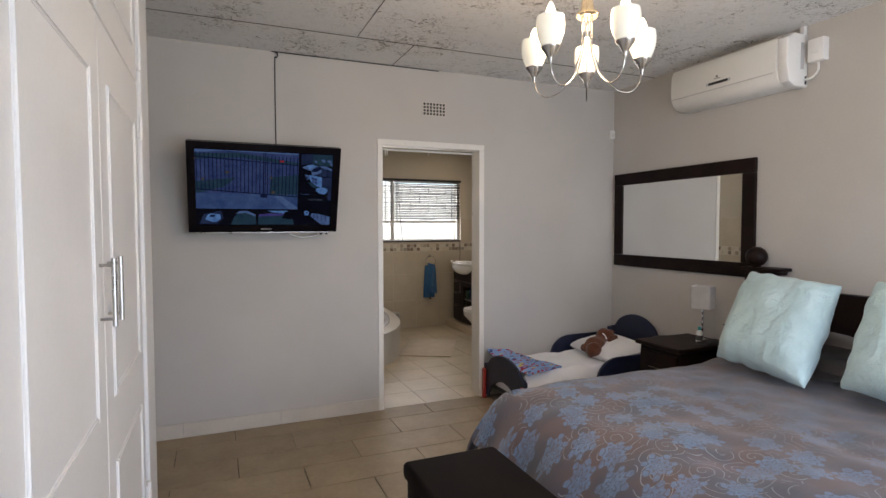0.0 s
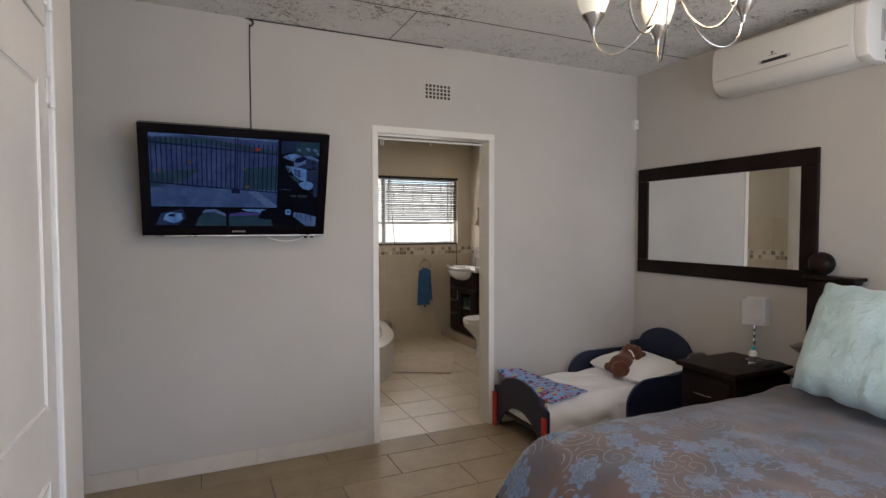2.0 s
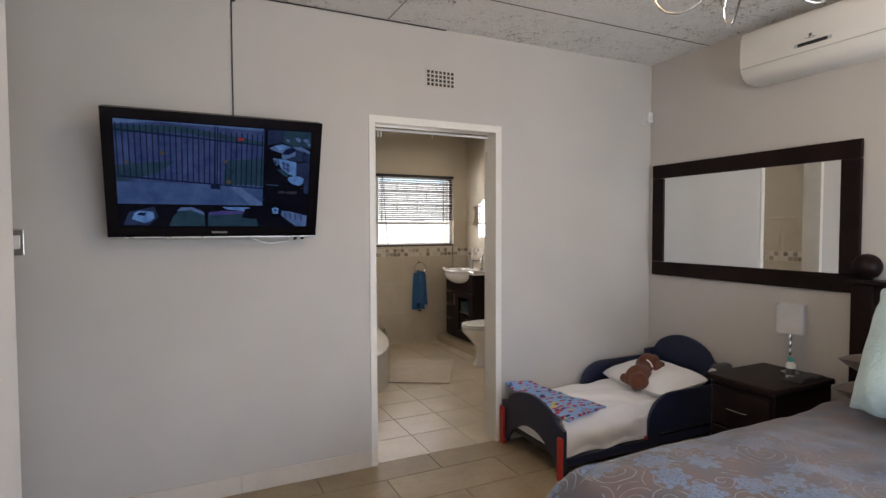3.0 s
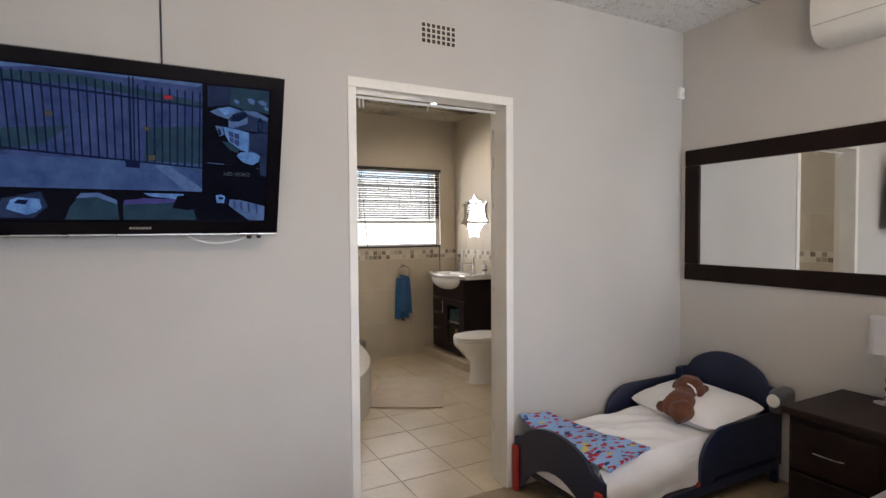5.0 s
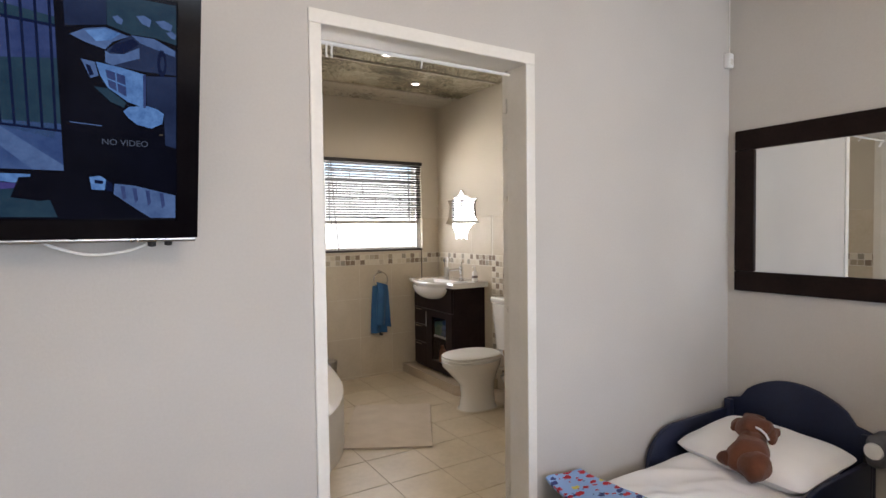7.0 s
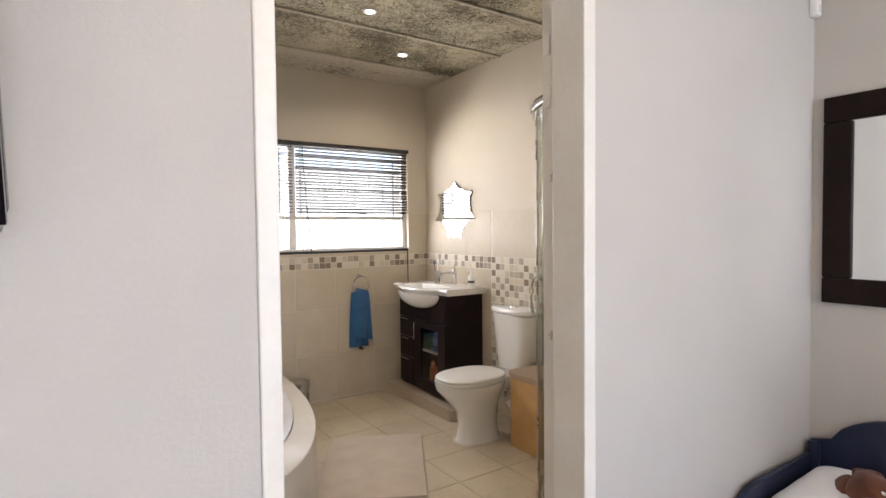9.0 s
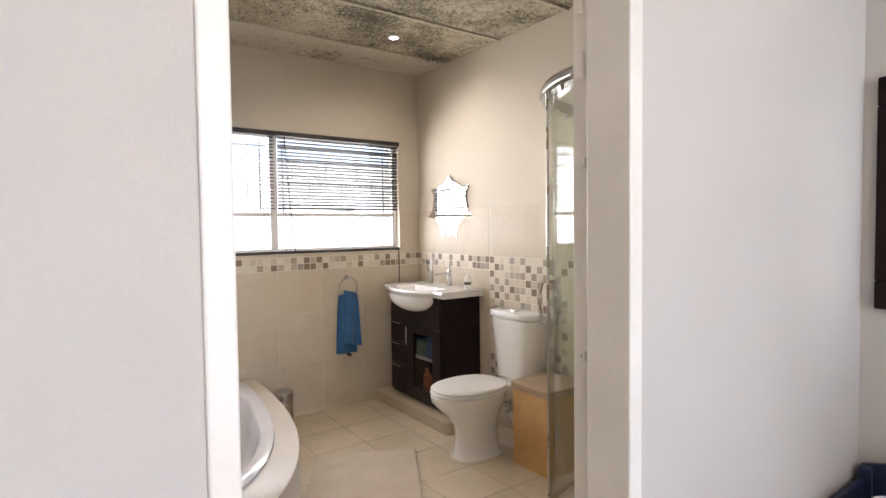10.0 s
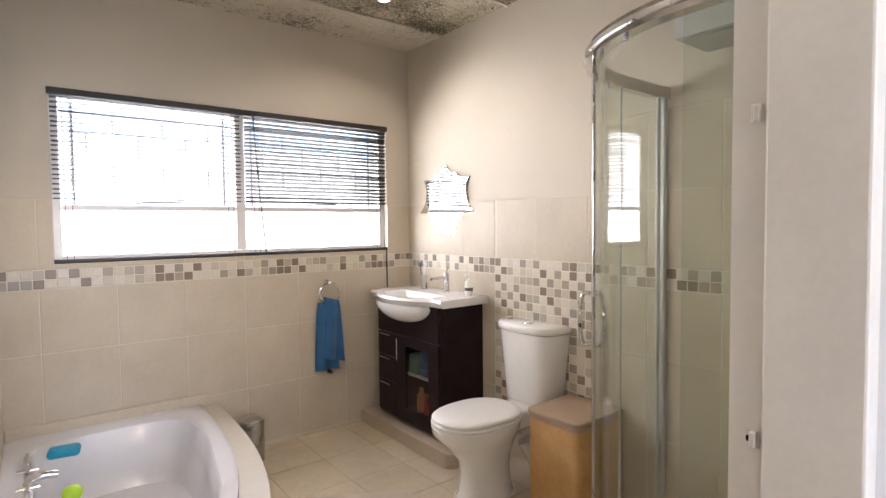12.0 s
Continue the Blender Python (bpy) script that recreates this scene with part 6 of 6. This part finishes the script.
for name, z0, z1, k in (("seat", 0.397, 0.412, 1.0), ("seat_lid", 0.414, 0.434, 0.985)):
    bm, g = ringed([[oval(-0.455, 0.268 * k * s, 0.182 * k * s, z, q) for q in range(NS)] for s, z in ((0.97, z0), (1.0, z0 + 0.004), (1.0, z1 - 0.006), (0.97, z1), (0.80, z1 + (0.004 if name == "seat_lid" else 0)))])
    bm.faces.new(g[0]), bm.faces.new(g[-1])
    bmesh.ops.recalc_face_normals(bm, faces=bm.faces[:])
    part(name, bm, M["plastic"], wc, smooth=True)
part("waste_pipe", tube(bent([(-0.22, -0.09, 0.25), (-0.18, -0.115, 0.16), (-0.14, -0.11, 0.09), (-0.06, -0.06, 0.10), (-0.01, -0.05, 0.10)]), 0.045, 12), M["ceramic"], wc, "white waste pipe", smooth=True)
part("supply_hose", tube(bent([(-0.04, 0.12, 0.42), (-0.03, 0.16, 0.33), (-0.012, 0.17, 0.22), (-0.004, 0.16, 0.18)]), 0.006, 8), M["steel"], wc, "braided hose", smooth=True)
part("valve", rblock((-0.04, 0.145, 0.155), (-0.001, 0.185, 0.195), 0.006), M["chrome"], wc)
part("base_seal", slab([(oval(-0.41, 0.19, 0.124, 0, k).x, oval(-0.41, 0.19, 0.124, 0, k).y) for k in range(NS)], "z", 0.0, 0.004), M["grout"], wc, "grey sealing strip")

# hamper
hp = thing("laundry_hamper", "bamboo laundry hamper with a brown lid", "hamper", at=(RX - 0.014, 5.445, 0))


def dshape(s):
    """Plan of the hamper: a square with rounded front corners."""
    d, w, r = 0.345 * s, 0.16 * s, 0.035
    arc = [math.pi / 2 * k / 5 for k in range(6)]
    return [(-0.002, -w), (-0.002, w)] + [(-d + r - r * math.sin(a), w - r + r * math.cos(a)) for a in arc] + [(-d + r - r * math.cos(a), -w + r - r * math.sin(a)) for a in arc]


part("hamper_body", slab(dshape(0.97), "z", 0.0, 0.435), M["bamboo"], hp, smooth=True)
part("liner_edge", slab(dshape(0.99), "z", 0.4355, 0.455), M["hamper_lid"], hp, "brown cloth liner edge")
part("hamper_lid", slab(dshape(1.0), "z", 0.4555, 0.478, 0.006), M["hamper_lid"], hp, "brown lid")
bm = bmesh.new()
blob(bm, (0, 0, 0.012), (0.06, 0.035, 0.012)), blob(bm, (0.05, 0, 0.05), (0.03, 0.03, 0.05))
ob = whole("slipper", bm, M["brown_cloth"], "small brown slipper beside the toilet", "slipper", smooth=True)
ob.matrix_world = Matrix.Translation((3.06, 5.655, 0.07)) @ Matrix.Rotation(radians(20), 4, "Z") @ Matrix.Rotation(radians(-70), 4, "Y") @ Matrix.Rotation(radians(90), 4, "X")

# quadrant shower
sh = thing("shower_enclosure", "curved glass corner shower with chrome rails", "shower", at=(0, 0, 0))
QX, QY, QR = 2.40, 5.08, 0.56


def qpath(inset=0.0, n=18):
    """Plan line of the enclosure from the basin wall to the door wall."""
    r = QR - inset
    cx_, cy_ = QX + QR, QY - QR
    return [(RX - 0.014, QY - inset)] + [(cx_ + r * math.cos(a), cy_ + r * math.sin(a)) for a in [math.pi / 2 + math.pi / 2 * k / n for k in range(n + 1)]] + [(QX + inset, BY + 0.004)]


def ribbon(path, z0, z1, w):
    bm = bmesh.new()
    rows_ = []
    for k, (x, y) in enumerate(path):
        a, b = Vector(path[max(k - 1, 0)]), Vector(path[min(k + 1, len(path) - 1)])
        d = (b - a).normalized()
        nrm = Vector((-d.y, d.x)) * (w / 2)
        rows_.append([bm.verts.new((x + s * nrm.x, y + s * nrm.y, z)) for s, z in ((-1, z0), (1, z0), (1, z1), (-1, z1))])
    for a, b in zip(rows_, rows_[1:]):
        for k in range(4):
            bm.faces.new((a[k], a[(k + 1) % 4], b[(k + 1) % 4], b[k]))
    bm.faces.new(rows_[0]), bm.faces.new(rows_[-1])
    bmesh.ops.recalc_face_normals(bm, faces=bm.faces[:])
    return bm


pth = qpath()
part("tray", slab([(RX - 0.014, BY + 0.004)] + [(x, y) for x, y in qpath(-0.02)[0:]], "z", 0.0, 0.06, 0.006), M["ceramic"], sh, "white shower tray")
part("top_rail", ribbon(pth, 1.905, 1.955, 0.045), M["chrome"], sh, "chrome top rail", smooth=True)
part("top_rail_trim", ribbon(qpath(-0.012), 1.925, 1.94, 0.035), M["steel"], sh, smooth=True)
part("bottom_rail", ribbon(pth, 0.061, 0.085, 0.03), M["chrome"], sh, "chrome bottom rail", smooth=True)
straight = [pth[0], pth[1]]
curve1 = pth[1:11]
curve2 = qpath(0.02)[10:21]
for name, pl in (("fixed_pane", straight), ("sliding_pane", curve1), ("sliding_pane", curve2), ("fixed_pane", pth[-2:])):
    g = part(name, ribbon(pl, 0.086, 1.904, 0.006), M["shower_glass"], sh, "clear greenish glass", smooth=True)
    g.visible_shadow = False
for x, y, q in ((*pth[1], 0.004), (pth[0][0] - 0.008, pth[0][1], 0.011), (pth[0][0] - 0.060, pth[0][1], 0.009)):
    part("seal_strip", tube([(x, y, 0.086), (x, y, 1.904)], q, 12), M["satin"], sh, smooth=True)
part("seal_strip", tube([(*pth[10], 0.086), (*pth[10], 1.904)], 0.005, 8), M["steel"], sh, smooth=True)
hx, hy = pth[8]
out = Vector((hx - (QX + QR), hy - (QY - QR), 0)).normalized()
for s in (1, -1):
    part("handle", tube(bent([Vector((hx, hy, 1.12)) + out * 0.004 * s, Vector((hx, hy, 1.115)) + out * 0.032 * s, Vector((hx, hy, 1.03)) + out * 0.042 * s, Vector((hx, hy, 0.945)) + out * 0.032 * s, Vector((hx, hy, 0.94)) + out * 0.004 * s]), 0.008, 8), M["chrome"], sh, "chrome bow handle", smooth=True)
for k in (3, 6, 12, 15):
    x, y = qpath(0.0)[k]
    part("roller", tube([(x, y, 1.893), (x, y, 1.904)], 0.008, 10), M["satin"], sh)
bm = lathe([(0, 0), (0.05, 0), (0.046, 0.006), (0, 0.008)], 20)
for v in bm.verts:
    v.co.y *= 1.0
    v.co.x *= 0.55
nx, ny = pth[7]
part("suction_hook", bm, M["plastic"], sh, "white oval suction plate", smooth=True)
sh.children[-1].matrix_local = Matrix.Translation((nx, ny, 0.70)) @ Matrix.Translation(out * 0.0045) @ out.to_track_quat("Z", "Y").to_matrix().to_4x4() @ Matrix.Rotation(radians(0), 4, "Z")
hd = thing("rain_shower", "square chrome rain shower head on a wall arm", "shower", at=(3.09, 4.72, 2.06))
part("head", rblock((-0.125, -0.14, -0.02), (0.125, 0.14, 0.06), 0.004), M["satin"], hd)
part("nozzle_plate", blocks(((-0.10, -0.12, -0.024), (0.10, 0.12, -0.0205))), M["satin"], hd)
part("arm", tube([(0.0, 0, 0.0605), (0.0, 0, 0.08), (RX - 0.012 - 3.09, 0, 0.085)], 0.012, 10), M["chrome"], hd, smooth=True)

# ---- garden outside ----
whole("ground", blocks(((-300, -300, -0.30), (300, 300, -0.16))), M["lawn"], "mown lawn outside", "ground", kind="structure")
whole("floor_slab", blocks(((LEFT - T, BACK - T, -0.1595), (RX + T, FY + T, -0.010))), M["grout_dark"], "dark grout bed under the floor tiles", "floor", kind="structure")
# invented wall: a sunlit backdrop that whitens the view through the bathroom window
whole("garden_wall", rblock((-8, 10.2, -0.16), (12, 10.42, 2.25), 0.01), M["plaster_out"], "pale plastered wall added as a bright backdrop outside the window", "garden wall", kind="structure")

# ---- pieces: floor and wall tiles ----
SHARED = {}


def tile(parent, name, material, size, at, turn=None):
    """One tile of a size (w, h, thickness), laid flat unless turned; alike tiles share a mesh."""
    k = (name, material.name, tuple(round(v, 4) for v in size))
    if k not in SHARED:
        w, h, t = size
        bm = bmesh.new()
        c = min(0.0022, w * 0.05)
        lo = [bm.verts.new((sx * w / 2, sy * h / 2, 0)) for sx, sy in ((-1, -1), (1, -1), (1, 1), (-1, 1))]
        md = [bm.verts.new((sx * w / 2, sy * h / 2, t - c * 0.6)) for sx, sy in ((-1, -1), (1, -1), (1, 1), (-1, 1))]
        hi = [bm.verts.new((sx * (w / 2 - c), sy * (h / 2 - c), t)) for sx, sy in ((-1, -1), (1, -1), (1, 1), (-1, 1))]
        for a, b in ((lo, md), (md, hi)):
            for q in range(4):
                bm.faces.new((a[q], a[(q + 1) % 4], b[(q + 1) % 4], b[q]))
        bm.faces.new(hi)
        SHARED[k] = mesh_of(name, bm, material)
    ob = new(name, SHARED[k])
    ob.parent = parent
    ob.matrix_local = Matrix.Translation(at) @ (turn or Matrix())
    return ob


def cuts(a, b, pitch, origin):
    """Joint places from a to b: a, every origin + n * pitch between, b."""
    k0 = math.ceil((a - origin) / pitch + 1e-6)
    out = [a]
    while origin + k0 * pitch < b - 1e-4:
        out.append(origin + k0 * pitch)
        k0 += 1
    return [q for j, q in enumerate(out) if j == 0 or q - out[j - 1] > 0.004] + [b]


J = 0.0045
floor = thing("floor", "brown stone-look floor tiles laid in half bond", "floor", kind="structure", at=(0, 0, 0))
ys = cuts(BACK, DW + 0.02, 0.285, 3.80)
for j, (y0, y1) in enumerate(zip(ys, ys[1:])):
    row = round((y1 - 3.80) / 0.285)
    x_off = -0.39 if row % 2 == 0 else -0.04
    xs = cuts(LEFT, BX, 0.705, x_off)
    for x0, x1 in zip(xs, xs[1:]):
        tile(floor, "floor_tile", M["floor_tile"], (x1 - x0 - J, y1 - y0 - J, 0.0095), ((x0 + x1) / 2, (y0 + y1) / 2, -0.0095))
whole("bath_grout_bed", blocks(((LX, DW + 0.02, -0.0099), (RX, FY, -0.0025))), M["tan_grout"], "tan grout bed under the bathroom tiles", "floor", kind="structure")
bfloor = thing("bath_floor", "cream square floor tiles in the bathroom", "floor", kind="structure", at=(0, 0, 0))
xs, ys = cuts(LX, RX, 0.3355, 1.73), cuts(DW + 0.02, FY, 0.3355, 5.02)
for x0, x1 in zip(xs, xs[1:]):
    for y0, y1 in zip(ys, ys[1:]):
        tile(bfloor, "floor_tile", M["bath_floor"], (x1 - x0 - J, y1 - y0 - J, 0.0095), ((x0 + x1) / 2, (y0 + y1) / 2, -0.0095))

BZ0, BZ1, TZ1 = 1.072, 1.170, 1.516     # mosaic band and tile top


def facing(d):
    """Turns a flat tile so that its face looks along d, its height up."""
    z = Vector(d)
    y = Vector((0, 0, 1))
    x = y.cross(z)
    return Matrix((x, y, z)).transposed().to_4x4()


def tiled(name, label, d, along, a, b, plane, origin, skip=None, top=TZ1, band=True, zorigin=0.387, hole=None):
    """Tiles a wall strip from a to b along x or y, with its mosaic band."""
    wall = thing(name, label, "wall tiles", kind="structure", at=(0, 0, 0))
    turn = facing(d)
    out = Vector(d)
    def spot(u, z):
        return Vector((u, plane, z)) if along == "x" else Vector((plane, u, z))
    def bed_of(u0, u1, z0, z1):
        bm = bmesh.new()
        p0, p1 = spot(u0, z0), spot(u1, z1) + out * 0.0099
        box(bm, [min(q, w) for q, w in zip(p0, p1)], [max(q, w) for q, w in zip(p0, p1)])
        part("grout_bed", bm, M["grout"], wall)
    def field(u0, u1, z0, z1, pitch_u, pitch_z, ou, oz, nm, mat_, th):
        for i, (p, q) in enumerate(zip(cuts(u0, u1, pitch_u, ou), cuts(u0, u1, pitch_u, ou)[1:])):
            for j, (r_, s) in enumerate(zip(cuts(z0, z1, pitch_z, oz), cuts(z0, z1, pitch_z, oz)[1:])):
                if q - p < 0.008 or s - r_ < 0.008:
                    continue
                gap = 0.0045 if nm == "mosaic_tile" else 0.003
                tile(wall, nm, mat_ or mosaic_of(i, j), (q - p - gap, s - r_ - gap, th), spot((p + q) / 2, (r_ + s) / 2), turn)
    spans = [(a, b, 0.0, BZ0), (a, b, BZ1, top)] if band else [(a, b, 0.0, top)]
    if hole:
        h0, h1, hz = hole
        spans = [(a, b, 0.0, BZ0), (a, h0, BZ1, top), (h1, b, BZ1, top), (h0, h1, BZ1, hz)]
        bed_of(a, b, 0, hz), bed_of(a, h0, hz, top), bed_of(h1, b, hz, top)
    else:
        bed_of(a, b, 0, top)
    for u0, u1, z0, z1 in spans:
        if u1 - u0 > 0.01 and z1 - z0 > 0.01:
            field(u0, u1, z0, z1, 0.333, 0.365 if z1 <= BZ0 else 0.346, origin, zorigin if z1 <= BZ0 else BZ1, "wall_tile", M["wall_tile"], 0.0115)
    if band:
        field(a, b, BZ0 + 0.001, BZ1 - 0.001, 0.0487, 0.048, a, BZ0 + 0.001, "mosaic_tile", None, 0.0112)
    return wall


tiled("far_wall_tiles", "cream glazed wall tiles with a brown mosaic band", (0, -1, 0), "x", LX, RX, FY, 1.10, hole=(WX0, WX1, WZ0 - 0.005))
tiled("basin_wall_tiles", "cream glazed wall tiles with a brown mosaic band", (-1, 0, 0), "y", 5.46 + 0.72, FY - 0.012, RX, 6.162)
w_ = tiled("shower_wall_tiles", "cream glazed wall tiles with a brown mosaic band", (-1, 0, 0), "y", BY, 5.46, RX, 5.497, top=1.88)
tiled("tub_wall_tiles", "cream glazed wall tiles with a brown mosaic band", (1, 0, 0), "y", BY, FY - 0.012, LX, 6.4)
tiled("door_wall_tiles", "cream glazed wall tiles with a brown mosaic band", (0, 1, 0), "x", DX1 + 0.06, RX - 0.012, BY, 2.2, top=1.88)

# mosaic panel behind the toilet
mp_ = thing("mosaic_panel", "brown and cream mosaic panel behind the toilet", "wall mosaic", kind="structure", at=(0, 0, 0))
PY0, PY1 = 5.461, 6.179
part("grout_bed", blocks(((RX - 0.0099, PY0, 0.0), (RX, PY1, TZ1))), M["grout"], mp_)
ny_, nz_ = 14, 19
for a in range(ny_):
    for b in range(nz_):
        w, h = (PY1 - PY0) / ny_, 0.0487
        z = BZ1 - 0.001 - h * (b + 0.5)
        tile(mp_, "mosaic_tile", mosaic_of(a, b), (w - 0.0045, h - 0.0045, 0.0112), (RX, PY0 + w * (a + 0.5), z), facing((-1, 0, 0)))
for p, q in ((PY0, 5.497), (5.497, 5.83), (5.83, 6.163), (6.163, PY1)):
    if q - p > 0.03:
        tile(mp_, "wall_tile", M["wall_tile"], (q - p - 0.0025, TZ1 - BZ1 - 0.0025, 0.0115), (RX, (p + q) / 2, (TZ1 + BZ1) / 2), facing((-1, 0, 0)))
    tile(mp_, "wall_tile", M["wall_tile"], (max(0.01, q - p - 0.0025), 0.243, 0.0115), (RX, (p + q) / 2, 0.122), facing((-1, 0, 0)))
